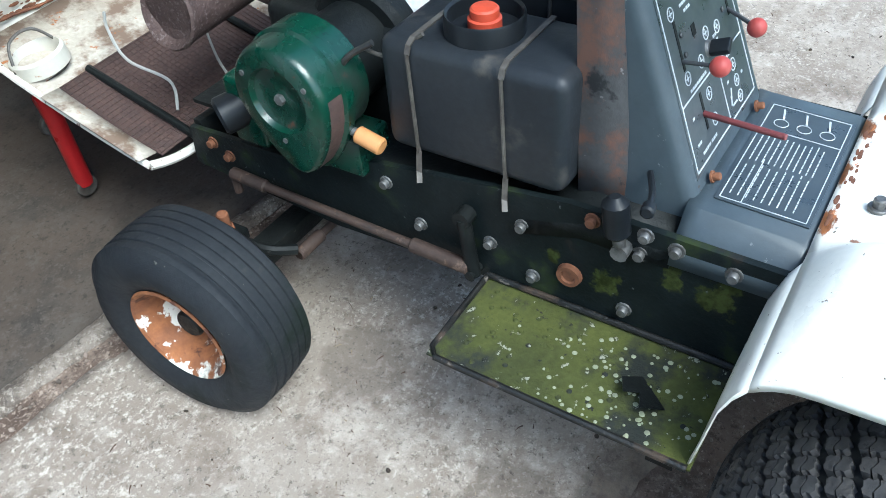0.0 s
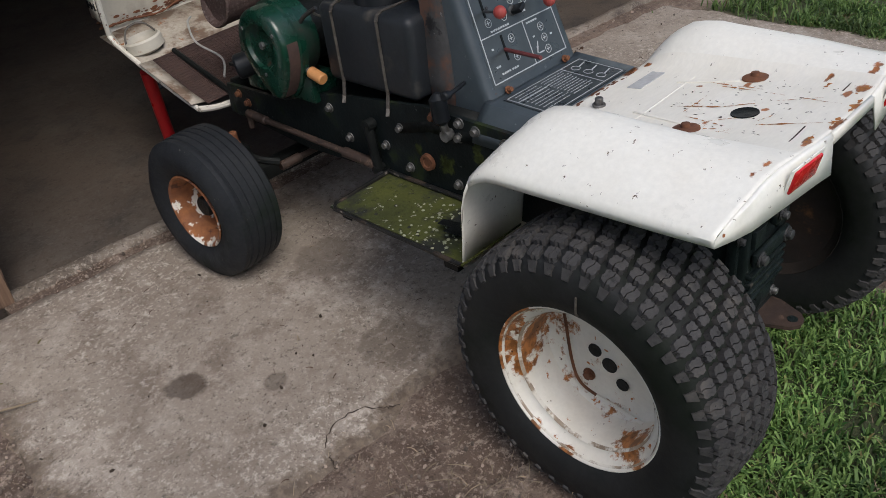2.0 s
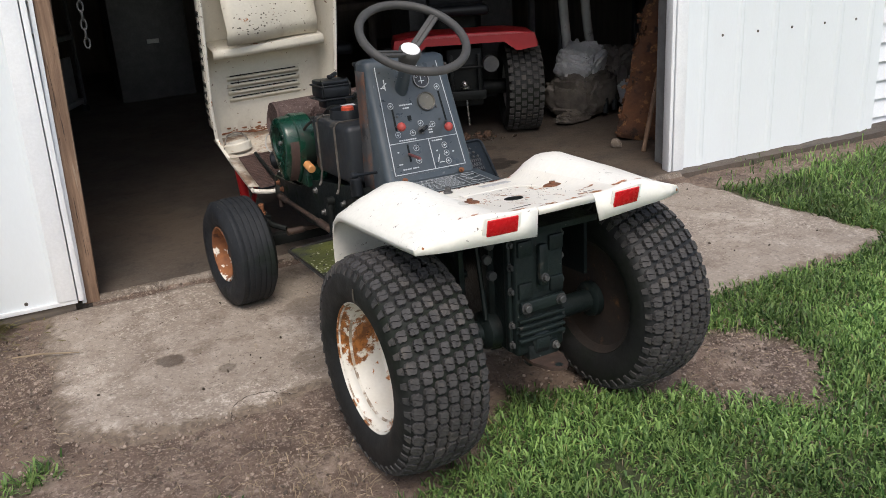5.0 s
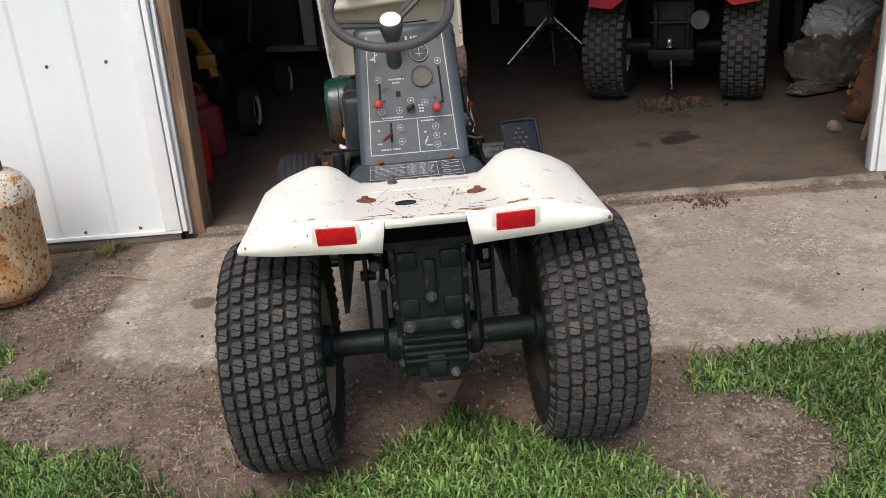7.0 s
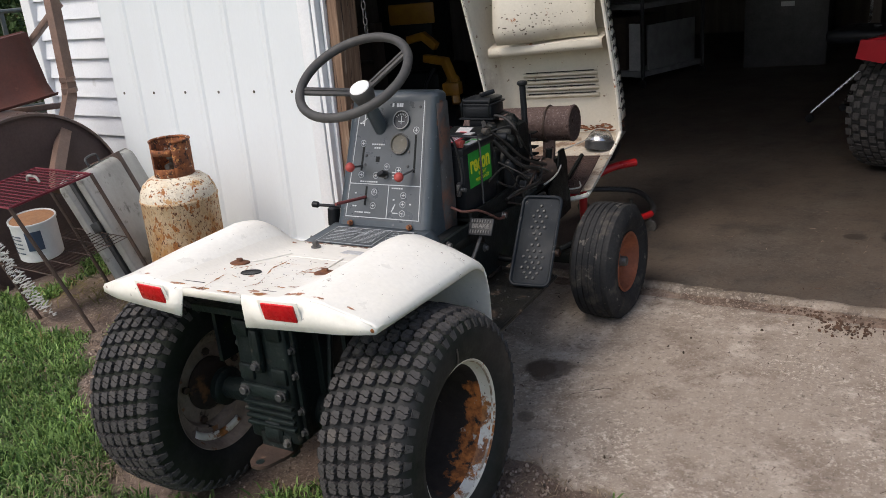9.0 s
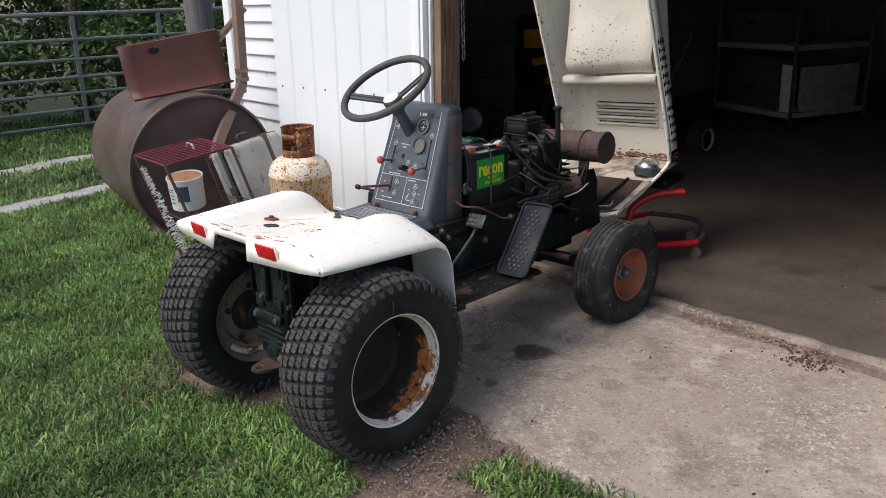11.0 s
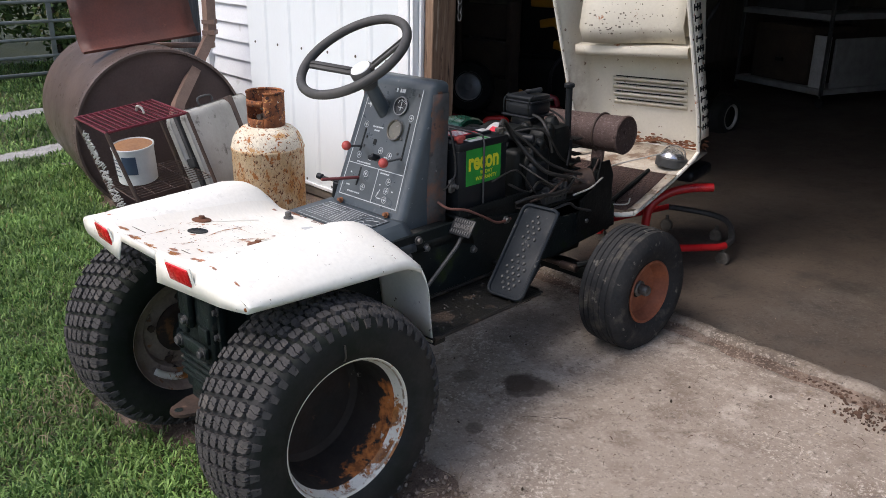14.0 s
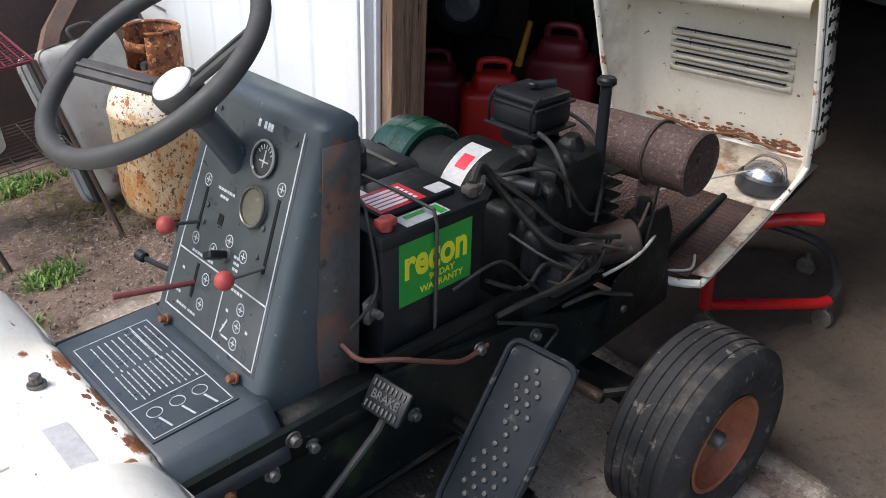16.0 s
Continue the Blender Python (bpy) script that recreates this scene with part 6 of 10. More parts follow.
lathe(bm, [(0.0, 0.0165), (0.018, 0.016), (0.029, 0.0135), (0.0305, 0.011), (0, 0.010)], SW, 28)
part("cap", bm, "white_cap", steer, "white round hub cap")

# running boards and pedals
for s in (-1, 1):
    bd = group_part("running_board", tractor, "mossy green steel running board" if s < 0 else "dirty black steel running board")
    x0, x1 = sorted((s * 0.222, s * 0.418))
    y1 = 0.765 if s < 0 else 0.80
    bm = bm_new()
    bx(bm, x0, x1, 0.335, y1, 0.386, 0.390)
    part("tread_plate", bm, "moss" if s < 0 else "board", bd, "plate thick with green moss and lichen" if s < 0 else "")
    bm = bm_new()
    rim_pts = [(s * 0.222, y1, 0.395), (s * 0.40, y1, 0.388), (s * 0.417, y1 - 0.015, 0.388), (s * 0.417, 0.34, 0.388)]
    tube(bm, rim_pts, 0.006, 8)
    tube(bm, [(s * 0.222, 0.34, 0.397), (s * 0.222, y1, 0.397)], 0.006, 8)
    part("rolled_edge", bm, "board", bd)
    bm = bm_new()
    bx(bm, x0 + 0.01, x1 - 0.02, 0.36, 0.40, 0.355, 0.385)
    part("bracket", bm, "black", bd)
    bm = bm_new()
    bx(bm, x0 + 0.01, x1 - 0.02, y1 - 0.06, y1 - 0.03, 0.365, 0.385)
    part("bracket", bm, "black", bd)
    bm = bm_new()
    for k in range(44):
        x, y = s * random.uniform(0.245, 0.40), random.uniform(0.36, y1 - 0.03)
        lathe(bm, [(0, 0.003), (0.003, 0.0026), (0.0048, 0)], at(x, y, 0.390), 8)
    tagged(part("grip_stud", bm, "moss" if s < 0 else "board", bd), kind="stuff")
bm = bm_new()
rng = random.Random(5)
for k in range(110):
    x, y = -rng.uniform(0.25, 0.41), clamp(rng.gauss(0.48, 0.07), 0.35, 0.72)
    r = rng.uniform(0.0015, 0.0048)
    lathe(bm, [(0, 0.0016), (r * 0.7, 0.0014), (r, 0)], at(x, y, 0.3903), 7)
tagged(part("lichen", bm, "lichen",  [o for o in tractor.children if o.name.startswith("running_board")][0], "pale lichen spots"), kind="stuff")
bm = bm_new()
extrude_outline(bm, [(0, 0), (0.07, 0.01), (0.06, 0.05), (0.025, 0.06), (0.03, 0.03), (-0.005, 0.045)], 0.002, at(-0.345, 0.40, 0.396, 25, 10, 40))
part("rubber_scrap", bm, "black", [o for o in tractor.children if o.name.startswith("running_board")][0], "torn black rubber scrap")

# hydro foot pedal, tilted plate
pc = [Vector((0.305, 0.655, 0.403)), Vector((0.416, 0.672, 0.407)), Vector((0.452, 0.842, 0.632)), Vector((0.312, 0.846, 0.633))]
pdl = group_part("drive_pedal", tractor, "worn black drive pedal with studs")
ux = ((pc[1] - pc[0]) + (pc[2] - pc[3])).normalized()
uy = ((pc[3] - pc[0]) + (pc[2] - pc[1]))
uy = (uy - ux * uy.dot(ux)).normalized()
un = ux.cross(uy)
PD = Matrix((ux, uy, un)).transposed().to_4x4()
PD.translation = sum(pc, Vector()) / 4
LP, WP = 0.292, 0.126
bm = bm_new()
box(bm, (WP, LP, 0.006), PD @ at(0, 0, -0.004), 0.002)
part("pedal_plate", bm, "pedal", pdl, "scuffed black plate")
bm = bm_new()
loop = []
for cx, cy, a0 in ((WP / 2 - 0.02, LP / 2 - 0.02, 0), (-WP / 2 + 0.02, LP / 2 - 0.02, 90), (-WP / 2 + 0.02, -LP / 2 + 0.02, 180), (WP / 2 - 0.02, -LP / 2 + 0.02, 270)):
    for k in range(5):
        a = radians(a0 + k * 22.5)
        loop.append(PD @ Vector((cx + 0.02 * math.cos(a), cy + 0.02 * math.sin(a), 0.001)))
tube(bm, loop, 0.0055, 8, True)
part("pedal_rim", bm, "pedal", pdl)
studs = []
for r_, y_ in ((1, 0.115), (2, 0.098), (3, 0.080), (2, 0.062), (3, 0.044), (2, 0.022), (1, 0.005), (2, -0.015), (3, -0.035), (4, -0.055), (3, -0.073), (4, -0.090), (3, -0.107), (2, -0.122)):
    for k in range(r_):
        studs.append(((k - (r_ - 1) / 2) * 0.021, y_))
bm = bm_new()
for x, y in studs:
    lathe(bm, [(0.0, 0.0035), (0.0035, 0.003), (0.0042, 0.0035), (0.006, -0.001)], PD @ at(x, y, 0), 8)
tagged(part("pedal_stud", bm, "dark_steel", pdl), kind="stuff")
bm = bm_new()
for sx in (-1, 1):
    tube(bm, [PD @ Vector((sx * 0.05, -0.12, -0.012)), PD @ Vector((sx * 0.05, -0.02, -0.03)), Vector((0.36, 0.80, 0.42))], 0.008, 8)
rod(bm, (0.215, 0.80, 0.43), (0.37, 0.80, 0.42), 0.011, 10)
part("pedal_arm", bm, "black", pdl)
# brake pedal
bp = group_part("brake_pedal", tractor, "black ribbed brake pedal")
BM = at(0.256, 0.612, 0.600, 52, 0, 4)
bm = bm_new()
box(bm, (0.080, 0.056, 0.008), BM, 0.004, 2)
part("pad", bm, "plastic", bp)
bm = bm_new()
for k in range(8):
    for yy in (-0.017, 0.017):
        box(bm, (0.0045, 0.011, 0.003), BM @ at(-0.030 + k * 0.0086, yy, 0.005), 0.001)
tagged(part("pad_rib", bm, "dark_steel", bp), kind="stuff")
words("lettering", "BRAKE", 0.019, BM @ at(0, 0, 0.0042), "dark_steel", bp, 0.0006, 0.0014)
bm = bm_new()
tube(bm, [(0.256, 0.625, 0.592), (0.245, 0.60, 0.54), (0.235, 0.46, 0.42)], 0.006, 8)
part("pedal_arm", bm, "dark_steel", bp)
# parking lever stub on the far side
bm = bm_new()
tube(bm, smooth_path([(-0.17, 0.52, 0.665), (-0.215, 0.50, 0.672), (-0.25, 0.49, 0.675)]), 0.005, 8)
rod(bm, (-0.25, 0.49, 0.675), (-0.272, 0.486, 0.678), 0.010, 10, 0.003)
part("side_lever", bm, "plastic", console, "small black side lever")
bm = bm_new()
rod(bm, (-0.235, 0.545, 0.66), (-0.235, 0.535, 0.585), 0.020, 16, 0.012)
part("grip", bm, "plastic", console, "black rubber grip")
bm = bm_new()
rod(bm, (-0.235, 0.535, 0.590), (-0.228, 0.53, 0.555), 0.010, 10)
rod(bm, (-0.218, 0.53, 0.560), (-0.24, 0.53, 0.560), 0.014, 10)
part("grip_bracket", bm, "zinc", console)
for sx in (-1, 1):
    bm = bm_new()
    box(bm, (0.012, 0.03, 0.04), at(sx * 0.168, 0.655, 0.70, 0, 0, 20), 0.003)
    cyl(bm, 0.007, 0.02, at(sx * 0.172, 0.655, 0.70, 0, sx * 90, 0), 10)
    part("hood_catch", bm, "zinc", console, "bent metal catch")

# fuel tank with straps
tank = group_part("fuel_tank", tractor, "dusty black plastic fuel tank")
bm = bm_new()
bx(bm, -0.212, -0.04, 0.635, 0.955, 0.602, 0.802, 0.022, 4)
part("tank_body", bm, "tank", tank)
bm = bm_new()
lathe(bm, [(0.062, -0.03), (0.062, 0.030), (0.060, 0.034), (0.056, 0.030), (0.055, 0.006), (0, 0.004)], at(-0.128, 0.81, 0.80), 32)
part("filler_collar", bm, "plastic", tank, "black rubber splash collar")
bm = bm_new()
lathe(bm, [(0.026, 0.0), (0.026, 0.020), (0.022, 0.022), (0.022, 0.034), (0.019, 0.037), (0, 0.037)], at(-0.128, 0.81, 0.803), 20)
part("cap", bm, "cap", tank, "orange-red fuel cap")
for y in (0.735, 0.895):
    bm = bm_new()
    pts = [(-0.05, y, 0.804), (-0.195, y, 0.804), (-0.209, y, 0.797), (-0.2145, y, 0.785), (-0.2145, y - 0.004, 0.61), (-0.222, y - 0.006, 0.575), (-0.232, y - 0.012, 0.562)]
    for a, b in zip(pts, pts[1:]):
        a, b = Vector(a), Vector(b)
        box(bm, (0.009, 0.0026, (b - a).length + 0.002), Matrix.Translation((a + b) / 2) @ ((b - a).to_track_quat("Z", "Y").to_matrix().to_4x4()) @ at(0, 0, 0, 0, 0, 0 if abs(b.z - a.z) > abs(b.x - a.x) else 0))
    part("strap", bm, "strap", tank, "dirty metal strap")

# battery
bat = group_part("battery", tractor, "black battery with green and yellow label")
bm = bm_new()
bx(bm, 0.015, 0.183, 0.668, 0.885, 0.606, 0.805, 0.005)
part("case", bm, "plastic", bat)
bm = bm_new()
bx(bm, 0.012, 0.186, 0.665, 0.888, 0.800, 0.824, 0.005)
part("lid", bm, "plastic", bat)
bm = bm_new()
bx(bm, 0.06, 0.14, 0.70, 0.86, 0.823, 0.834, 0.004)
part("vent_cover", bm, "plastic", bat)
bm = bm_new()
bx(bm, 0.1831, 0.1840, 0.700, 0.856, 0.690, 0.806)
lab = part("label", bm, "green_label", bat, "green label with yellow print")
LM = Matrix(((0, 0, 1, 0.1841), (1, 0, 0, 0.778), (0, 1, 0, 0.748), (0, 0, 0, 1)))
words("label_word", "recon", 0.068, LM @ at(0.0, 0.012, 0) @ Matrix.Diagonal((0.86, 1.1, 1, 1)), "yellow_print", bat, 0.0022, 0.0003)
words("label_word", "90 DAY\nWARRANTY", 0.017, LM @ at(0.012, -0.033, 0), "yellow_print", bat, 0.0003, 0.0003)
bm = bm_new()
bx(bm, 0.065, 0.135, 0.705, 0.80, 0.8342, 0.8350)
part("top_sticker", bm, "red_print", bat, "red sticker")
bm = bm_new()
bx(bm, 0.105, 0.135, 0.82, 0.855, 0.8342, 0.8350)
part("top_sticker", bm, "bag_white", bat, "white sticker")
bm = bm_new()
bx(bm, 0.145, 0.18, 0.72, 0.81, 0.8242, 0.8250)
part("top_sticker", bm, "bag_white", bat, "white sticker")
bm = bm_new()
bx(bm, 0.02, 0.055, 0.70, 0.75, 0.8242, 0.8250)
part("top_sticker", bm, "white_cap", bat, "white sticker")
bm = bm_new()
for k in range(5):
    bx(bm, 0.075 + k * 0.011, 0.082 + k * 0.011, 0.712, 0.79, 0.8351, 0.8354)
tagged(part("sticker_print", bm, "white_cap", bat), kind="stuff")
bm = bm_new()
bx(bm, 0.15, 0.178, 0.79, 0.805, 0.8252, 0.8256)
bx(bm, 0.15, 0.160, 0.735, 0.775, 0.8252, 0.8256)
part("top_sticker", bm, "green_label", bat)
for y, mt in ((0.69, "red_knob"), (0.872, "strap")):
    bm = bm_new()
    cyl(bm, 0.011, 0.022, at(0.165, y, 0.824), 14, 0.002)
    box(bm, (0.02, 0.034, 0.014), at(0.165, y, 0.838), 0.004)
    part("terminal", bm, mt, bat, "battery terminal with clamp")
bm = bm_new()
tube(bm, [(0.189, 0.772, 0.60), (0.190, 0.772, 0.815), (0.182, 0.772, 0.838), (0.10, 0.772, 0.840), (0.01, 0.772, 0.838), (0.008, 0.772, 0.70)], 0.0032, 8)
part("hold_down_rod", bm, "dark_steel", bat)
bm = bm_new()
bx(bm, 0.0, 0.204, 0.655, 0.90, 0.597, 0.606, 0.002)
bx(bm, 0.190, 0.204, 0.655, 0.98, 0.555, 0.625, 0.003)
part("tray", bm, "black", bat)

# engine
eng = group_part("engine", tractor, "oily black single-cylinder engine")


def lumpy(bm, amount, scale, seed):
    """Cast and greasy: push a dense mesh in and out."""
    bmesh.ops.subdivide_edges(bm, edges=bm.edges[:], cuts=3, use_grid_fill=True)
    bm.normal_update()
    for v, nrm in [(v, v.normal.copy()) for v in bm.verts]:
        v.co += nrm * amount * noise.noise(v.co * scale + Vector((seed, 0, 0)))


bm = bm_new()
bx(bm, -0.10, 0.13, 1.00, 1.30, 0.53, 0.74, 0.02, 3)
part("crankcase", bm, "black", eng)
bm = bm_new()
rod(bm, (-0.235, 1.105, 0.69), (-0.178, 1.105, 0.69), 0.103, 40, 0.006)
part("blower_housing", bm, "green", eng, "dark green blower housing")
bm = bm_new()
rod(bm, (-0.085, 1.095, 0.69), (0.075, 1.095, 0.69), 0.112, 40, 0.012)
rod(bm, (-0.18, 1.10, 0.69), (-0.08, 1.10, 0.69), 0.082, 32)
part("cylinder_shroud", bm, "black", eng, "round black cylinder shroud")
bm = bm_new()
bx(bm, 0.0, 0.142, 1.12, 1.285, 0.58, 0.795, 0.025, 2)
lumpy(bm, 0.012, 22, 3)
part("cylinder_block", bm, "black", eng, "lumpy greasy cylinder block")
bm = bm_new()
bx(bm, 0.055, 0.165, 1.03, 1.16, 0.60, 0.755, 0.045, 3)
lumpy(bm, 0.014, 26, 8)
part("head_shroud", bm, "black", eng, "rounded black cylinder shroud")
for k in range(6):
    bm = bm_new()
    bx(bm, -0.05, 0.155, 1.285, 1.325, 0.60 + k * 0.027, 0.606 + k * 0.027, 0.002)
    part("cooling_fin", bm, "black", eng)
for x, y, z, r in ((0.12, 1.17, 0.788, 0.022), (0.095, 1.22, 0.800, 0.026), (0.06, 1.13, 0.792, 0.020), (0.145, 1.10, 0.752, 0.018)):
    bm = bm_new()
    lathe(bm, [(0, r), (r * 0.6, r * 0.85), (r, r * 0.3), (r * 1.05, -r)], at(x, y, z), 12)
    lumpy(bm, 0.006, 40, x * 90)
    part("boss", bm, "black", eng)
bm = bm_new()
bx(bm, 0.135, 0.178, 1.03, 1.12, 0.60, 0.70, 0.018, 3)
part("breather_box", bm, "plastic", eng)
bm = bm_new()
rod(bm, (0.06, 1.02, 0.78), (0.15, 1.06, 0.775), 0.016, 12, 0.004)
part("spark_plug_boot", bm, "plastic", eng)
bm = bm_new()
extrude_outline(bm, [(1.22, 0.43), (1.42, 0.43), (1.43, 0.60), (1.40, 0.66), (1.35, 0.66), (1.33, 0.58), (1.24, 0.54)], 0.006, Matrix(((0, 0, 1, 0.2185), (1, 0, 0, 0), (0, 1, 0, 0), (0, 0, 0, 1))))
part("mount_bracket", bm, "black", eng, "black mounting bracket plate")
bm = bm_new()
grid(bm, [[(x, 1.095 + 0.1128 * math.cos(radians(a)), 0.69 + 0.1128 * math.sin(radians(a))) for x in (-0.042, 0.012)] for a in range(96, 151, 6)])
part("engine_sticker", bm, "bag_white", eng, "white sticker with red print")
bm = bm_new()
grid(bm, [[(x, 1.095 + 0.1134 * math.cos(radians(a)), 0.69 + 0.1134 * math.sin(radians(a))) for x in (-0.026, 0.002)] for a in range(114, 133, 6)])
tagged(part("sticker_print", bm, "red_print", eng), kind="stuff")
# air cleaner
ac = group_part("air_cleaner", eng, "black air cleaner box with lid")
bm = bm_new()
for z0_, z1_, g, bv in ((0.812, 0.818, 0.006, 0.0025), (0.818, 0.866, -0.002, 0.012), (0.862, 0.869, 0.002, 0.003), (0.869, 0.886, -0.004, 0.008)):
    bx(bm, -0.080 - g, 0.046 + g, 1.167 - g, 1.283 + g, z0_, z1_, bv, 2)
bx(bm, -0.06, 0.03, 1.18, 1.27, 0.775, 0.813, 0.012, 2)
cyl(bm, 0.013, 0.012, at(-0.015, 1.225, 0.889), 12, 0.003)
box(bm, (0.055, 0.014, 0.016), at(0.0, 1.235, 0.897, 0, -12, 35), 0.004)
part("box", bm, "plastic", ac)
for x in (-0.072, 0.038):
    bm = bm_new()
    tube(bm, smooth_path([(x, 1.160, 0.822), (x, 1.158, 0.85), (x, 1.164, 0.872), (x, 1.185, 0.888)], 4), 0.0028, 6)
    part("lid_clip", bm, "black", ac)
bm = bm_new()
rod(bm, (0.126, 1.275, 0.70), (0.124, 1.272, 0.925), 0.0115, 14)
cyl(bm, 0.019, 0.016, at(0.124, 1.272, 0.918), 14, 0.004)
rod(bm, (0.126, 1.275, 0.66), (0.126, 1.275, 0.74), 0.018, 14)
part("dipstick_tube", bm, "plastic", eng, "black oil filler tube")
# muffler
mf = group_part("muffler", eng, "rusty brown barrel muffler")
bm = bm_new()
rod(bm, (-0.19, 1.452, 0.725), (0.248, 1.452, 0.745), 0.066, 48)
part("barrel", bm, "muffler", mf)
for x in (0.248, -0.193):
    bm = bm_new()
    lathe(bm, [(0.0, -0.012), (0.05, -0.010), (0.060, 0.0), (0.066, 0.005), (0.070, 0.0), (0.0675, -0.012)], aim((x, 1.452, 0.745 if x > 0 else 0.725), (x + (0.1 if x > 0 else -0.1), 1.452, 0.745)), 36)
    part("end_cap", bm, "muffler", mf)
bm = bm_new()
rod(bm, (-0.02, 1.30, 0.70), (-0.02, 1.42, 0.72), 0.022, 14)
part("exhaust_pipe", bm, "muffler", mf)
bm = bm_new()
box(bm, (0.05, 0.012, 0.06), at(0.155, 1.425, 0.668, -8, 0, 0), 0.003)
for x in (0.138, 0.172):
    rod(bm, (x, 1.425, 0.65), (x, 1.415, 0.60), 0.008, 10)
part("muffler_stay", bm, "muffler", mf, "rusty forked stay")
bm = bm_new()
tube(bm, [(0.15 + 0.0, 1.452 + 0.0685 * math.cos(radians(a)), 0.741 + 0.0685 * math.sin(radians(a))) for a in range(0, 360, 15)], 0.0045, 6, True)
part("muffler_strap", bm, "rust_dark", mf, "dark clamp round the barrel")
bm = bm_new()
lathe(bm, [(0, 0.0), (0.034, 0.0), (0.036, 0.004), (0.036, 0.075), (0.03, 0.085), (0, 0.085)], at(0.165, 1.40, 0.535), 20)
lathe(bm, [(0, 0.085), (0.016, 0.085), (0.014, 0.12), (0, 0.12)], at(0.165, 1.40, 0.535), 12)
bx(bm, 0.11, 0.222, 1.345, 1.44, 0.47, 0.54, 0.006)
part("fuel_pump", bm, "black", eng, "greasy black fuel pump on its bracket")
bm = bm_new()
rod(bm, (0.12, 1.20, 0.575), (0.20, 1.33, 0.60), 0.042, 22, 0.006)
part("starter", bm, "rust_dark", eng, "rusty brown starter motor")
bm = bm_new()
bx(bm, 0.13, 0.195, 1.08, 1.20, 0.545, 0.60, 0.008)
part("carburettor", bm, "dark_steel", eng, "dark greasy carburettor")
for k in range(5):
    bm = bm_new()
    bx(bm, 0.128, 0.20, 1.085 + k * 0.024, 1.095 + k * 0.024, 0.565, 0.615, 0.002)
    part("carburettor_rib", bm, "dark_steel", eng)
for pts, r in (([(0.14, 1.0, 0.70), (0.19, 1.04, 0.66), (0.21, 1.10, 0.62), (0.20, 1.15, 0.60)], 0.003), ([(0.16, 1.16, 0.62), (0.20, 1.18, 0.64), (0.215, 1.24, 0.615), (0.205, 1.30, 0.585)], 0.0035), ([(0.19, 1.06, 0.60), (0.215, 1.10, 0.585), (0.218, 1.17, 0.59), (0.20, 1.22, 0.61)], 0.0025)):
    bm = bm_new()
    tube(bm, smooth_path(pts, 6), r, 6)
    part("linkage_rod", bm, "strap", eng)
# recoil starter cover: a teardrop pan
rc = group_part("recoil_cover", eng, "dark green pear-shaped starter cover")
RM = Matrix(((0, 0, -1, -0.235), (1, 0, 0, 1.105), (0, 1, 0, 0.69), (0, 0, 0, 1)))


def pear(sc):
    pts = []
    for q in range(40):
        a = 2 * math.pi * q / 40
        r = 0.098
        x, y = r * math.cos(a), r * math.sin(a)
        if y < -0.02:
            f = (-y - 0.02) / (r - 0.02)
            y = -0.02 - f * 0.125
            x *= 1 - 0.35 * f ** 1.5
            x -= 0.02 * f
        pts.append((x * sc, y * sc))
    return pts


bm = bm_new()
rings = []
for sc, h in ((1.06, -0.01), (1.06, 0.008), (1.0, 0.012), (0.985, 0.045), (0.95, 0.056), (0.90, 0.060)):
    rings.append([bm.verts.new(RM @ Vector((x, y, h))) for x, y in pear(sc)])
for r, h in ((0.060, 0.061), (0.055, 0.052), (0.030, 0.046), (0.014, 0.050)):
    rings.append([bm.verts.new(RM @ Vector((r * math.cos(2 * math.pi * q / 40), r * math.sin(2 * math.pi * q / 40), h))) for q in range(40)])
for a, b in zip(rings, rings[1:]):
    for i in range(40):
        bm.faces.new((a[i], a[(i + 1) % 40], b[(i + 1) % 40], b[i]))
bm.faces.new(rings[-1])
cover = part("cover", bm, "green", rc)
cover.data.materials.append(M["brown"])
for p in cover.data.polygons:
    c = p.center - Vector((-0.235, 1.105, 0.69))
    if -0.05 < c.x < -0.008 and c.y < -0.02 and c.z < 0.02 and p.normal.x > -0.75:
        p.material_index = 1
bm = bm_new()
cyl(bm, 0.010, 0.010, RM @ at(0, 0, 0.048), 6, 0.001)
part("bolt", bm, "zinc", rc)
for q in range(3):
    a = radians(30 + 120 * q)
    bm = bm_new()
    cyl(bm, 0.005, 0.005, RM @ at(0.075 * math.cos(a), 0.075 * math.sin(a), 0.058), 8)
    part("bolt", bm, "zinc", rc)
bm = bm_new()
bx(bm, -0.235, -0.15, 1.00, 1.20, 0.53, 0.60, 0.006)
bx(bm, -0.240, -0.12, 1.22, 1.30, 0.52, 0.66, 0.012, 3)
part("mount", bm, "green", rc, "green engine mount")
bm = bm_new()
rod(bm, (-0.20, 1.26, 0.60), (-0.265, 1.30, 0.585), 0.036, 18, 0.006)
part("oil_filter", bm, "plastic", eng)
bm = bm_new()
rod(bm, (-0.228, 1.005, 0.618), (-0.228, 0.955, 0.606), 0.0155, 14, 0.003)
part("fuel_filter", bm, "filter", eng, "amber in-line fuel filter")
bm = bm_new()
rod(bm, (-0.228, 1.03, 0.625), (-0.228, 1.003, 0.618), 0.008, 10)
part("filter_clip", bm, "zinc", eng)

# wires and hoses
def hose(pts, r, mat, label=""):
    b = bm_new()
    tube(b, smooth_path(pts, 8), r, 8)
    return part("wire" if r < 0.005 else "hose", b, mat, eng, label)


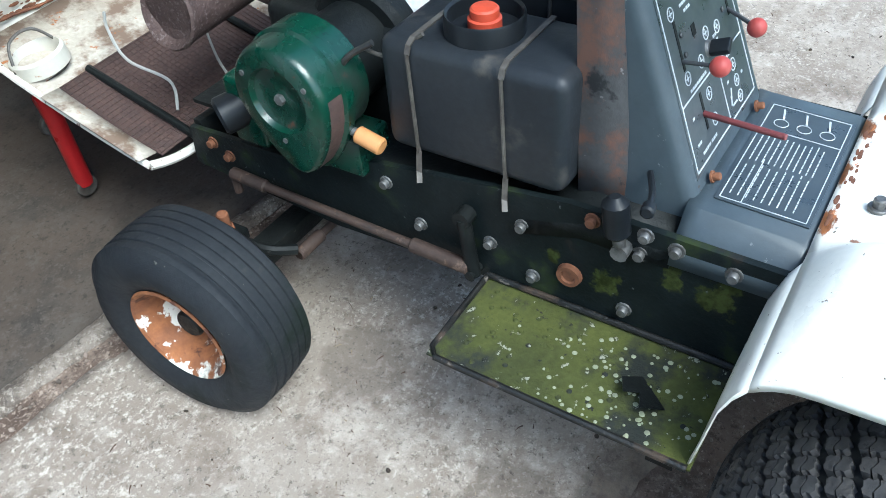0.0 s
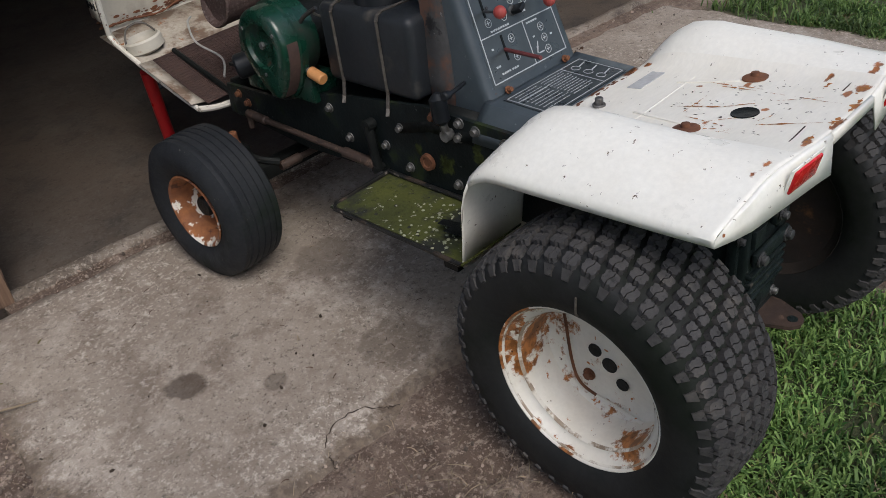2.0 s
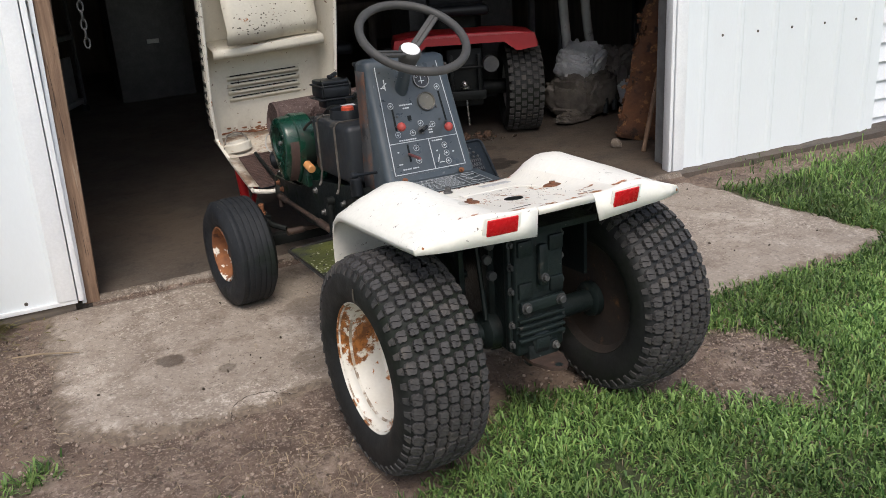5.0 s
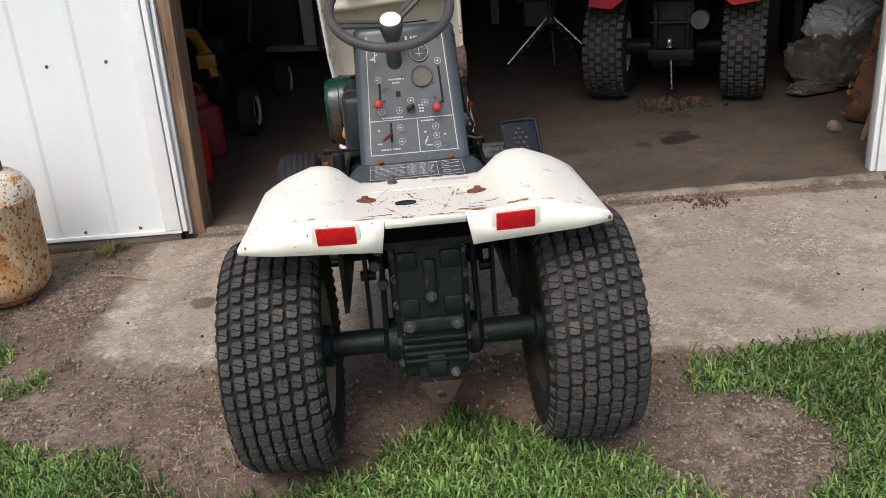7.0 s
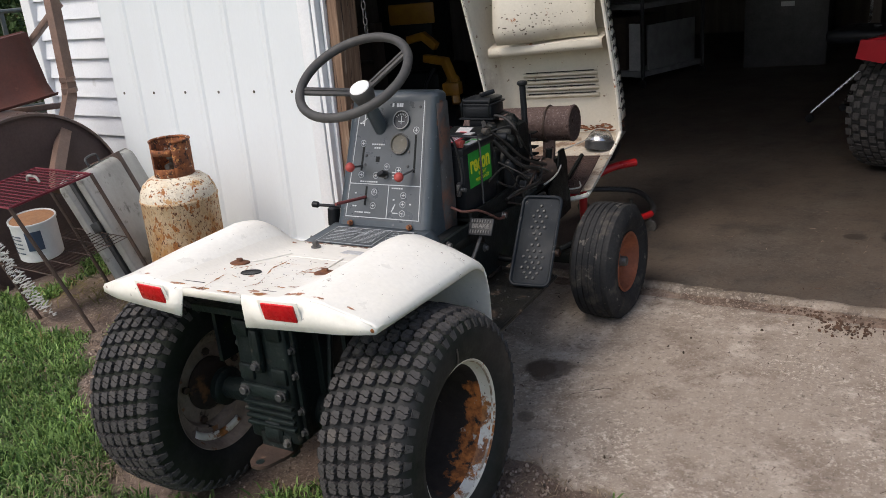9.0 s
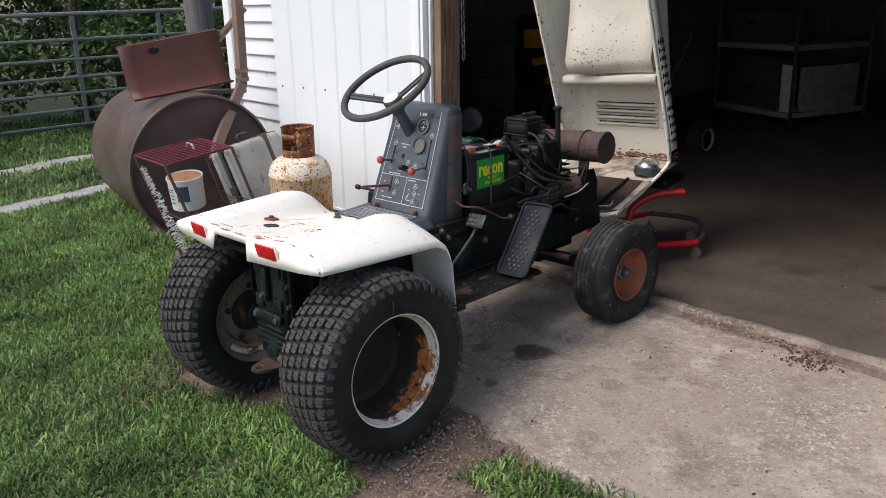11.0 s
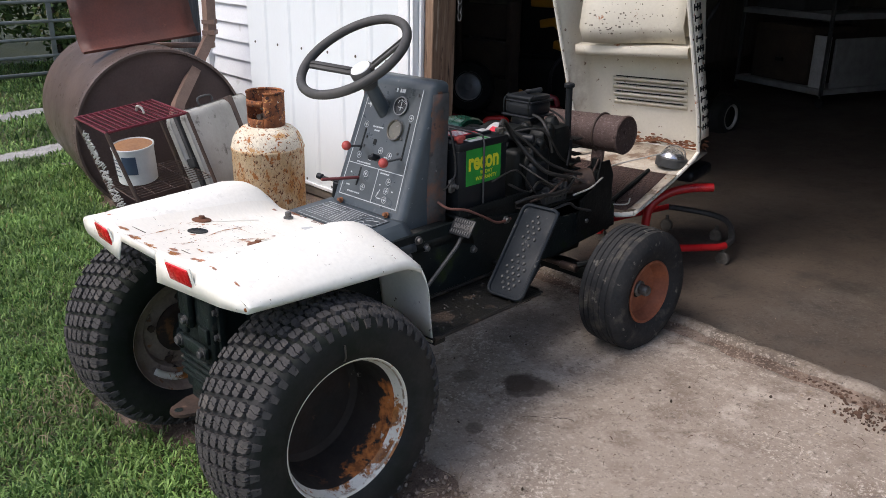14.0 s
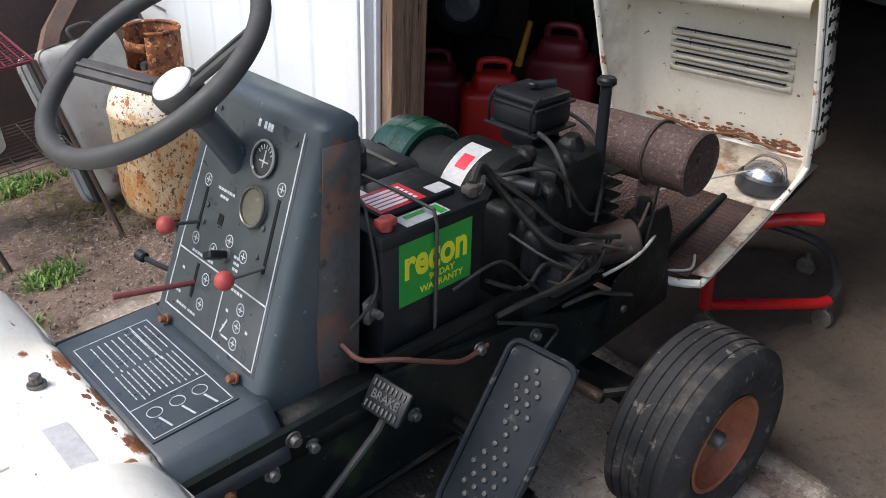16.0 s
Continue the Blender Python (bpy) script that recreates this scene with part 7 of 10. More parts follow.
hose([(0.165, 0.872, 0.845), (0.13, 0.93, 0.85), (0.13, 0.99, 0.78), (0.19, 1.06, 0.68), (0.215, 1.16, 0.64), (0.19, 1.22, 0.60)], 0.0075, "wire", "thick black battery cable")
hose([(0.20, 0.80, 0.69), (0.21, 0.90, 0.71), (0.21, 0.98, 0.64), (0.20, 1.05, 0.57)], 0.003, "wire")
hose([(0.21, 0.90, 0.60), (0.222, 0.96, 0.61), (0.222, 1.06, 0.60), (0.22, 1.16, 0.60), (0.20, 1.24, 0.64)], 0.006, "wire")
hose([(0.165, 0.60, 0.66), (0.20, 0.61, 0.645), (0.225, 0.66, 0.635), (0.232, 0.73, 0.60), (0.228, 0.80, 0.565), (0.22, 0.87, 0.56)], 0.0042, "copper_wire", "red-brown wire")
hose([(0.215, 0.90, 0.59), (0.235, 1.00, 0.55), (0.23, 1.05, 0.51), (0.22, 1.0, 0.46)], 0.004, "wire")
hose([(0.22, 1.20, 0.57), (0.23, 1.28, 0.58), (0.23, 1.34, 0.60), (0.20, 1.42, 0.60)], 0.0035, "case", "pale grey wire")
hose([(0.10, 1.0, 0.80), (0.15, 1.10, 0.80), (0.17, 1.18, 0.70), (0.15, 1.26, 0.66)], 0.004, "wire")
hose([(0.165, 0.88, 0.84), (0.12, 0.95, 0.83), (0.155, 1.02, 0.77), (0.185, 1.09, 0.70), (0.20, 1.17, 0.66), (0.205, 1.26, 0.63)], 0.0055, "wire", "black cable")
hose([(0.18, 0.90, 0.66), (0.20, 0.98, 0.62), (0.19, 1.05, 0.64), (0.205, 1.12, 0.60), (0.215, 1.20, 0.58)], 0.0045, "wire")
hose([(0.19, 1.0, 0.58), (0.215, 1.07, 0.60), (0.21, 1.16, 0.63), (0.21, 1.24, 0.60), (0.205, 1.32, 0.62), (0.19, 1.38, 0.66)], 0.0038, "rust_dark")
hose([(0.06, 1.16, 0.83), (0.11, 1.14, 0.825), (0.15, 1.13, 0.79), (0.165, 1.14, 0.72)], 0.005, "wire")
hose([(-0.20, 0.97, 0.78), (-0.22, 1.02, 0.74), (-0.225, 1.02, 0.66), (-0.228, 1.02, 0.625)], 0.0055, "wire")
hose([(-0.19, 1.00, 0.76), (-0.2, 0.94, 0.765), (-0.19, 0.88, 0.81)], 0.0035, "strap")
hose([(-0.05, 1.30, 0.84), (0.05, 1.33, 0.80), (0.12, 1.30, 0.74), (0.17, 1.22, 0.66)], 0.004, "wire")
hose([(0.20, 1.10, 0.53), (0.23, 1.16, 0.55), (0.22, 1.22, 0.52), (0.24, 1.28, 0.50)], 0.005, "wire")
hose([(0.12, 0.68, 0.86), (0.16, 0.66, 0.85), (0.178, 0.66, 0.74), (0.19, 0.60, 0.70)], 0.003, "wire")

# hood, tilted forward on its front hinge, its inside to the rear
hood = group_part("hood", tractor, "cream hood tilted open, rusty inside, lettered side strips", at(-0.014, 1.50, 0.43, 7, -2, 0))
HW, HB = 0.268, 0.575


def hood_ring(z, inset=0.0):
    """Section at height z over the hinge: from the left rim round the back to the right rim."""
    t = clamp(z / 0.24, 0, 1)
    knee = clamp(z / 0.105, 0, 1)
    yr = 0.02 + 0.45 * (1 - (1 - knee ** 0.85) ** 1.25) - 0.182 * max(0.0, z - 0.09)
    yb = 0.25 + 0.33 * math.sin(clamp(z / 0.09, 0, 1) * math.pi / 2)
    hw = HW * (0.92 + 0.08 * t)
    wr = hw + 0.036
    r = 0.05
    side = yb - r - yr
    pts = [(-wr, yr), (-wr + 0.012, yr + 0.35 * side), (-hw - 0.006, yr + 0.75 * side)]
    for q in range(5):
        a = radians(180 - q * 22.5)
        pts.append((-hw + r + r * math.cos(a), yb - r + r * math.sin(a)))
    pts += [(-0.1, yb + 0.006), (0.1, yb + 0.006)]
    pts += [(-x, y) for x, y in pts[7::-1]]
    return [(x, y, z) for x, y in pts]


bm = bm_new()
zs = [0.0, 0.008, 0.02, 0.035, 0.05, 0.07, 0.09, 0.11, 0.14, 0.20, 0.27, 0.36, 0.46, 0.58, 0.70, 0.82, 0.94, 1.02]
grid(bm, [hood_ring(z) for z in zs])
thicken(part("shell", bm, "cream_hood", hood, "cream sheet-metal shell with rust spots"), 0.004, 1)
# rolled rim
bm = bm_new()
tube(bm, [Vector(hood_ring(z)[0]) for z in zs], 0.008, 8)
tube(bm, [Vector(hood_ring(z)[-1]) for z in zs], 0.008, 8)
tube(bm, smooth_path([hood_ring(0)[0], (-0.20, 0.0, -0.012), (0, -0.006, -0.016), (0.20, 0.0, -0.012), hood_ring(0)[-1]], 6), 0.010, 8)
part("rim", bm, "cream_chip", hood)
# nose floor with the mesh grille and lamps
bm = bm_new()
grid(bm, [[(x, y, 0.060 + 0.10 * (y - 0.30)) for x in np.linspace(-0.29, 0.29, 12)] for y in (0.30, 0.38, 0.46, 0.545)])
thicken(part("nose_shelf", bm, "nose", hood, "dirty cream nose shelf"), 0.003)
bm = bm_new()
grid(bm, [[(x, y, 0.006 + 0.054 * (y / 0.30) ** 1.5) for x in np.linspace(-0.25, 0.25, 10)] for y in np.linspace(0.015, 0.30, 8)])
grille = part("grille", bm, "brown", hood, "rusty brown mesh grille")
thicken(grille, 0.003)
bm = bm_new()
for k in range(40):
    x = -0.245 + k * 0.49 / 39
    tube(bm, [(x, y, 0.010 + 0.054 * (y / 0.30) ** 1.5) for y in np.linspace(0.02, 0.295, 6)], 0.0014, 4)
for y in np.linspace(0.02, 0.295, 22):
    tube(bm, [(x, y, 0.010 + 0.054 * (y / 0.30) ** 1.5) for x in (-0.25, 0.25)], 0.0014, 4)
tagged(part("mesh_bar", bm, "brown", grille), kind="stuff")
for s in (-1, 1):
    bm = bm_new()
    grid(bm, [[(s * 0.252, y, 0.006 + 0.054 * (y / 0.30) ** 1.5), (s * 0.298, y, 0.012 + 0.052 * (y / 0.30))] for y in np.linspace(0.03, 0.30, 6)])
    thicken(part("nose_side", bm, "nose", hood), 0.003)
    lm = at(s * 0.222, 0.385, 0.088, -12, s * 6, 0)
    bm = bm_new()
    lathe(bm, [(0.062, -0.02), (0.062, 0.012), (0.056, 0.018), (0.052, 0.012), (0.052, -0.02)], lm, 28)
    lamp = part("headlight", bm, "cream_hood" if s < 0 else "dark_steel", hood, "empty headlight ring" if s < 0 else "headlight with domed reflector back")
    bm = bm_new()
    if s > 0:
        lathe(bm, [(0.054, 0.0), (0.050, 0.022), (0.036, 0.040), (0.016, 0.048), (0, 0.049)], lm, 28)
        part("reflector_dome", bm, "chrome", lamp, "dull chrome reflector dome")
    else:
        lathe(bm, [(0.053, -0.03), (0.02, -0.035), (0, -0.035)], lm, 24)
        part("lamp_well", bm, "black", lamp)
    bm = bm_new()
    tube(bm, smooth_path([lm @ Vector((-0.062, 0, 0.0)), lm @ Vector((-0.03, 0.02, 0.052)), lm @ Vector((0.03, 0.02, 0.052)), lm @ Vector((0.062, 0, 0.0))], 5), 0.0035, 6)
    part("lamp_wire", bm, "strap", lamp)
# rust seam across the back
bm = bm_new()
tube(bm, [(x, 0.565 + 0.004 * math.sin(x * 40), 0.090 + 0.008 * math.sin(x * 23)) for x in np.linspace(-0.25, 0.25, 30)], [0.0022 + 0.003 * abs(math.sin(k * 1.7)) for k in range(30)], 6)
part("rust_seam", bm, "rust", hood, "rusted seam")
bm = bm_new()
for i in range(170):
    x = random.uniform(-0.27, 0.27)
    r = random.uniform(0.002, 0.009)
    lathe(bm, [(0, 0.0012), (r, 0.0)], at(x, 0.578 - 0.002, 0.092 + random.gauss(0, 0.011), 90, 0, 0) @ Matrix.Diagonal((1.5, 0.6, 1, 1)), 7)
tagged(part("rust_patch", bm, "rust", hood), kind="stuff")
# louvres pressed into the back
for k in range(4):
    z = 0.25 + 0.033 * k
    bm = bm_new()
    rows = []
    for f, d, dz in ((0, 0.0, -0.012), (0.5, -0.012, -0.002), (1.0, -0.018, 0.008)):
        rows.append([(x, 0.580 + d * (1 if abs(x) < 0.165 else 0.15), z + dz) for x in (-0.178, -0.168, -0.16, 0.0, 0.16, 0.168, 0.178)])
    grid(bm, rows)
    louv = part("louvre", bm, "cream_hood", hood)
    thicken(louv, 0.002)
    # black bar drawn for the shadow below the louvre's lip, no cut opening
    bm = bm_new()
    bx(bm, -0.162, 0.162, 0.5765, 0.5795, z + 0.0075, z + 0.0115)
    part("slot", bm, "black", louv)
# stiffening bar with a loose flap above it
bm = bm_new()
grid(bm, [[(x, y, z + 0.02 * x) for x in np.linspace(-0.262, 0.262, 8)] for y, z in ((0.575, 0.535), (0.43, 0.520), (0.425, 0.500), (0.43, 0.480))])
thicken(part("stiffener", bm, "cream_hood", hood, "bent cream stiffener bar"), 0.003)
bm = bm_new()
grid(bm, [[(x, 0.43 + 0.03 * math.sin(x * 9) + d, z) for x in np.linspace(-0.20, 0.24, 10)] for d, z in ((0.0, 0.535), (-0.02, 0.60), (0.02, 0.72), (0.06, 0.86), (0.08, 1.0))])
thicken(part("liner", bm, "cream_hood", hood, "loose cream liner sheet with flaking spots"), 0.002)
rng = random.Random(3)
bm = bm_new()
for i in range(110):
    x, z = rng.uniform(-0.18, 0.22), 0.57 + abs(rng.gauss(0, 0.09))
    y = 0.43 + 0.03 * math.sin(x * 9) - 0.02 + 0.02 * clamp((0.60 - z) / 0.065, 0, 1) + 0.04 * clamp((z - 0.60) / 0.12, 0, 1) + 0.04 * clamp((z - 0.72) / 0.14, 0, 1)
    r = rng.uniform(0.002, 0.006)
    lathe(bm, [(0, 0.0012), (r, 0.0)], at(x, y - 0.0015, z, 90 - 10, 0, rng.uniform(-20, 20)) @ Matrix.Diagonal((1.4, 0.7, 1, 1)), 6)
tagged(part("flaked_spot", bm, "old_wood", hood), kind="stuff")
# side strips with lettering drawn as bars
for s in (-1, 1):
    bm = bm_new()
    k = 0 if s < 0 else -1
    rows = []
    for z in (0.16, 0.20, 0.27, 0.36, 0.46, 0.58, 0.70, 0.82, 0.94, 1.02):
        p = Vector(hood_ring(z)[k])
        rows.append([(p.x + s * 0.006, p.y + 0.012, z), (p.x + s * 0.004, p.y + 0.072, z)])
    grid(bm, rows)
    st = part("side_strip", bm, "cream_chip", hood, "pale side strip with worn dark lettering")
    thicken(st, 0.002, 0)
    bm = bm_new()
    z = 0.20
    rng = random.Random(9)
    for k2 in range(13):
        p = Vector(hood_ring(z)[k])
        h = rng.uniform(0.026, 0.034)
        if k2 != 5:
            for dy in ((0.022, 0.062) if k2 % 2 else (0.022, 0.042, 0.062)):
                bx(bm, p.x + s * 0.0072 - 0.0012, p.x + s * 0.0072 + 0.0012, p.y + dy - 0.004, p.y + dy + 0.004, z, z + h * 0.8)
            bx(bm, p.x + s * 0.0072 - 0.0012, p.x + s * 0.0072 + 0.0012, p.y + 0.018, p.y + 0.066, z + h * 0.3, z + h * 0.5)
        z += h + 0.010
    tagged(part("strip_lettering", bm, "black", hood), kind="stuff")
# loose lamp wires and hinge arm
bm = bm_new()
tube(bm, smooth_path([(-0.05, 0.36, 0.12), (-0.12, 0.26, 0.15), (-0.15, 0.18, 0.12), (-0.12, 0.10, 0.08), (-0.15, 0.06, 0.04)], 8), 0.0035, 6)
tube(bm, smooth_path([(0.21, 0.34, 0.13), (0.10, 0.22, 0.11), (0.0, 0.08, 0.09), (-0.06, -0.02, 0.10)], 8), 0.003, 6)
tube(bm, smooth_path([(0.16, -0.03, 0.10), (0.20, -0.06, 0.06), (0.26, 0.0, 0.04), (0.24, 0.06, 0.04)], 8), 0.003, 6)
part("lamp_wire", bm, "case", hood, "pale loose wire")
for s in (-1, 1):
    bm = bm_new()
    tube(bm, [(s * 0.17, -0.06, 0.0), (s * 0.17, 0.06, 0.025), (s * 0.17, 0.30, 0.065)], 0.009, 8)
    rod(bm, (s * 0.19, -0.055, 0.0), (s * 0.14, -0.055, 0.0), 0.013, 10)
    part("hinge_arm", bm, "black", hood)


# ---- things in the yard ----
def gas_cylinder():
    t = thing("gas_cylinder", at(-1.685, 1.155, gz(-1.685, 1.155) + 0.006, 0, 1, 20), "rusty off-white gas cylinder with guard collar, standing on soil", "gas cylinder")
    bm = bm_new()
    lathe(bm, [(0.11, 0.012), (0.143, 0.03), (0.168, 0.06), (0.177, 0.10), (0.179, 0.395), (0.182, 0.40), (0.182, 0.408), (0.180, 0.412)], None, 48)
    part("shell", bm, "propane", t, "cream paint streaked with orange rust")
    bm = bm_new()
    lathe(bm, [(0.180, 0.410), (0.178, 0.418), (0.171, 0.446), (0.154, 0.478), (0.124, 0.503), (0.075, 0.518), (0, 0.521)], None, 48)
    part("shoulder", bm, "propane_top", t, "chalky off-white shoulder speckled with rust")
    bm = bm_new()
    lathe(bm, [(0.118, 0.0), (0.121, 0.0), (0.121, 0.045), (0.118, 0.045)], None, 40)
    part("foot_ring", bm, "propane_rust", t)
    bm = bm_new()
    for a0, a1, z1 in ((-60, 232, 0.675), (232, 300, 0.545)):
        k = 24
        rows = [[(0.09 * math.cos(radians(a0 + (a1 - a0) * i / k)), 0.09 * math.sin(radians(a0 + (a1 - a0) * i / k)), z) for i in range(k + 1)] for z in (0.50, 0.55, 0.60 if z1 > 0.6 else 0.555, z1)]
        grid(bm, rows)
    grid(bm, [[(0.09 * math.cos(radians(232 + 68 * i / 10)), 0.09 * math.sin(radians(232 + 68 * i / 10)), z) for i in range(11)] for z in (0.615, 0.645)])
    c = part("guard_collar", bm, "propane_rust", t, "rust-orange collar with openings")
    thicken(c, 0.004, 0)
    bm = bm_new()
    tube(bm, [(0.09 * math.cos(radians(a)), 0.09 * math.sin(radians(a)), 0.677) for a in range(-60, 236, 12)], 0.006, 8)
    part("collar_rim", bm, "propane_rust", t)
    bm = bm_new()
    lathe(bm, [(0, 0.515), (0.024, 0.515), (0.022, 0.54), (0.016, 0.545), (0.016, 0.585), (0, 0.585)], None, 16)
    rod(bm, (0, 0, 0.56), (0, -0.06, 0.56), 0.014, 12, 0.002)
    cyl(bm, 0.028, 0.022, at(0, 0, 0.588), 8, 0.004)
    part("valve", bm, "strap", t, "corroded valve")


gas_cylinder()


def oil_tank():
    r, ln = 0.475, 1.20
    z0 = 0.352
    t = thing("oil_tank", at(-2.61, 1.055, z0, 0, 0, -11), "large brown riveted steel oil tank lying in the grass", "oil tank")
    X = Matrix(((0, 0, -1, 0), (1, 0, 0, 0), (0, -1, 0, 0), (0, 0, 0, 1)))
    bm = bm_new()
    lathe(bm, [(r - 0.012, -0.012), (r, -0.012), (r + 0.004, 0.0), (r + 0.004, 0.045), (r, 0.047), (r - 0.001, ln * 0.5), (r, ln - 0.04), (r - 0.03, ln), (0, ln)], X, 72)
    part("shell", bm, "drum", t, "brown weathered steel shell")
    bm = bm_new()
    lathe(bm, [(r - 0.012, -0.012), (r - 0.014, 0.016), (r - 0.04, 0.014), (r * 0.5, 0.004), (0, 0.0)], X, 72)
    part("end_plate", bm, "drum_end", t, "dull brown end plate")
    first = None
    for k in range(64):
        a = 2 * math.pi * k / 64
        m = X @ Matrix.Rotation(a, 4, "Z") @ at(r + 0.003, 0, 0.024, 0, 90, 0)
        if first is None:
            b = bm_new()
            lathe(b, [(0, 0.005), (0.004, 0.0042), (0.0072, 0)], None, 8)
            o = first = part("rivet", b, "drum", t)
        else:
            o = new("rivet", first.data)
            o.parent = t
        o.matrix_local = m
    bm = bm_new()
    bx(bm, -1.24, -1.17, -0.42, -0.06, -r - 0.06, -r + 0.09, 0.01)
    part("cradle", bm, "old_wood", t)
    return t


oil_tank()


def metal_tray():
    t = thing("metal_chute", at(-2.96, 1.115, 0.792, 4, -6, -6), "rust-brown sheet-metal chute resting on the oil tank", "metal chute")
    bm = bm_new()
    rows = []
    for f, x, z in ((0, -0.03, 0.36), (0.15, 0.0, 0.355), (0.4, 0.004, 0.22), (0.7, 0.02, 0.09), (0.85, 0.05, 0.035), (0.95, 0.085, 0.018), (1.0, 0.10, 0.03)):
        rows.append([(x + 0.01 * math.sin(y * 6), y, z + 0.055 * (y + 0.36) * (1 if z > 0.1 else 0.5)) for y in np.linspace(-0.33, 0.35, 10)])
    grid(bm, rows)
    thicken(part("sheet", bm, "tray", t), 0.005, 0)
    bm = bm_new()
    tube(bm, [(-0.03, y, 0.36 + 0.055 * (y + 0.36)) for y in np.linspace(-0.33, 0.35, 6)], 0.008, 8)
    part("rolled_edge", bm, "tray", t)
    bm = bm_new()
    lathe(bm, [(0, 0.0), (0.028, 0.0)], at(0.0135, -0.11, 0.312, 0, 90, 0) @ Matrix.Diagonal((0.72, 1.35, 1, 1)), 20)
    part("hand_hole", bm, "black", t, "dark oval hand hole")


metal_tray()


def wire_cage():
    t = thing("wire_cage", at(-2.04, 0.707, gz(-2.04, 0.70) - 0.008, 6.8, 0, -4), "wine-red wire cage stand with a paint bucket inside", "wire rack")
    hx, hy, h = 0.22, 0.195, 0.622
    bm = bm_new()
    for k in range(15):
        u, v = -hx + 2 * hx * k / 14, -hy + 2 * hy * k / 14
        tube(bm, [(u, -hy, h), (u, hy, h)], 0.0022, 5)
        tube(bm, [(-hx, v, h + 0.003), (hx, v, h + 0.003)], 0.0022, 5)
    tagged(part("top_grid", bm, "cage_red", t, "wine-red wire top"), kind="stuff")
    bm = bm_new()
    tube(bm, [(-hx, -hy, h), (hx, -hy, h), (hx, hy, h), (-hx, hy, h)], 0.006, 8, True)
    part("top_frame", bm, "cage_red", t)
    bm = bm_new()
    for k in range(13):
        u = -hx + 2 * hx * k / 12
        tube(bm, [(u + 0.07, -hy + 0.03, 0.308), (u + 0.07, hy + 0.03, 0.308)], 0.002, 5)
    for k in range(5):
        u = -hy + 2 * hy * k / 4
        tube(bm, [(0.07 - hx, u + 0.03, 0.305), (hx + 0.07, u + 0.03, 0.305)], 0.0025, 5)
    tagged(part("shelf_grid", bm, "cage_dark", t, "dark wire shelf"), kind="stuff")
    for sx in (-1, 1):
        for sy in (-1, 1):
            bm = bm_new()
            tube(bm, [(sx * hx, sy * hy, h), (sx * hx + 0.07, sy * (hy - 0.004) + 0.03, 0.34), (sx * hx + 0.15, sy * (hy - 0.008) + 0.07, -0.02)], 0.009, 8)
            part("leg", bm, "cage_dark", t, "dark bent steel leg")
    bm = bm_new()
    tube(bm, smooth_path([(-0.05, 0.05, h + 0.006), (-0.03, 0.05, h + 0.03), (0.03, 0.05, h + 0.03), (0.05, 0.05, h + 0.006)], 5), 0.006, 8)
    part("handle", bm, "case", t, "pale wire handle")
    bm = bm_new()
    rng = random.Random(8)
    for k in range(240):
        z = rng.uniform(0.06, 0.54)
        u = rng.uniform(-0.21, -0.19 + 0.16 * min(1, (0.62 - z) * 2)) + 0.25 * (0.6 - z)
        d = rng.uniform(0.02, 0.06)
        tube(bm, [(u, -hy - 0.004 + 0.11 * (0.62 - z), z), (u + d * 0.5, -hy - 0.006 + 0.11 * (0.62 - z), z + d * 0.25 + rng.uniform(-0.004, 0.004)), (u + d, -hy - 0.003 + 0.11 * (0.62 - z), z + d * rng.uniform(0.2, 0.7))], rng.uniform(0.0016, 0.0038), 5)
    tagged(part("shredded_liner", bm, "bag_white", t, "shredded pale liner"), kind="stuff")


wire_cage()


def bucket():
    t = thing("paint_bucket", at(-2.02, 0.625, gz(-2.04, 0.70) + 0.300, 6.8, 4, 10), "white paint bucket with dark label on the wire shelf", "bucket")
    bm = bm_new()
    lathe(bm, [(0, 0), (0.088, 0.0), (0.092, 0.004), (0.097, 0.17), (0.101, 0.172), (0.101, 0.182), (0.097, 0.184), (0.094, 0.178), (0, 0.172)], None, 40)
    part("pail", bm, "bucket", t)
    bm = bm_new()
    lathe(bm, [(0, 0.180), (0.08, 0.1795), (0.093, 0.1785)], None, 32)
    part("lid", bm, "bucket_top", t, "stained orange-brown lid")
    bm = bm_new()
    k = 8
    grid(bm, [[((0.0945 + 0.004 * z / 0.17 + 0.0012) * math.cos(radians(-70 + 40 * i / k)), (0.0945 + 0.004 * z / 0.17 + 0.0012) * math.sin(radians(-70 + 40 * i / k)), z) for i in range(k + 1)] for z in (0.06, 0.15)])
    part("label", bm, "bucket_blue", t, "dark blue label")
    bm = bm_new()
    for z in (0.045, 0.07, 0.09, 0.11, 0.125):
        for a0 in (-150, -120, -100):
            grid(bm, [[((0.0945 + 0.0235 * zz + 0.0012) * math.cos(radians(a0 + 3 * i)), (0.0945 + 0.0235 * zz + 0.0012) * math.sin(radians(a0 + 3 * i)), zz) for i in range(7)] for zz in (z, z + 0.006)])
    part("label_print", bm, "bucket_blue", t)


bucket()


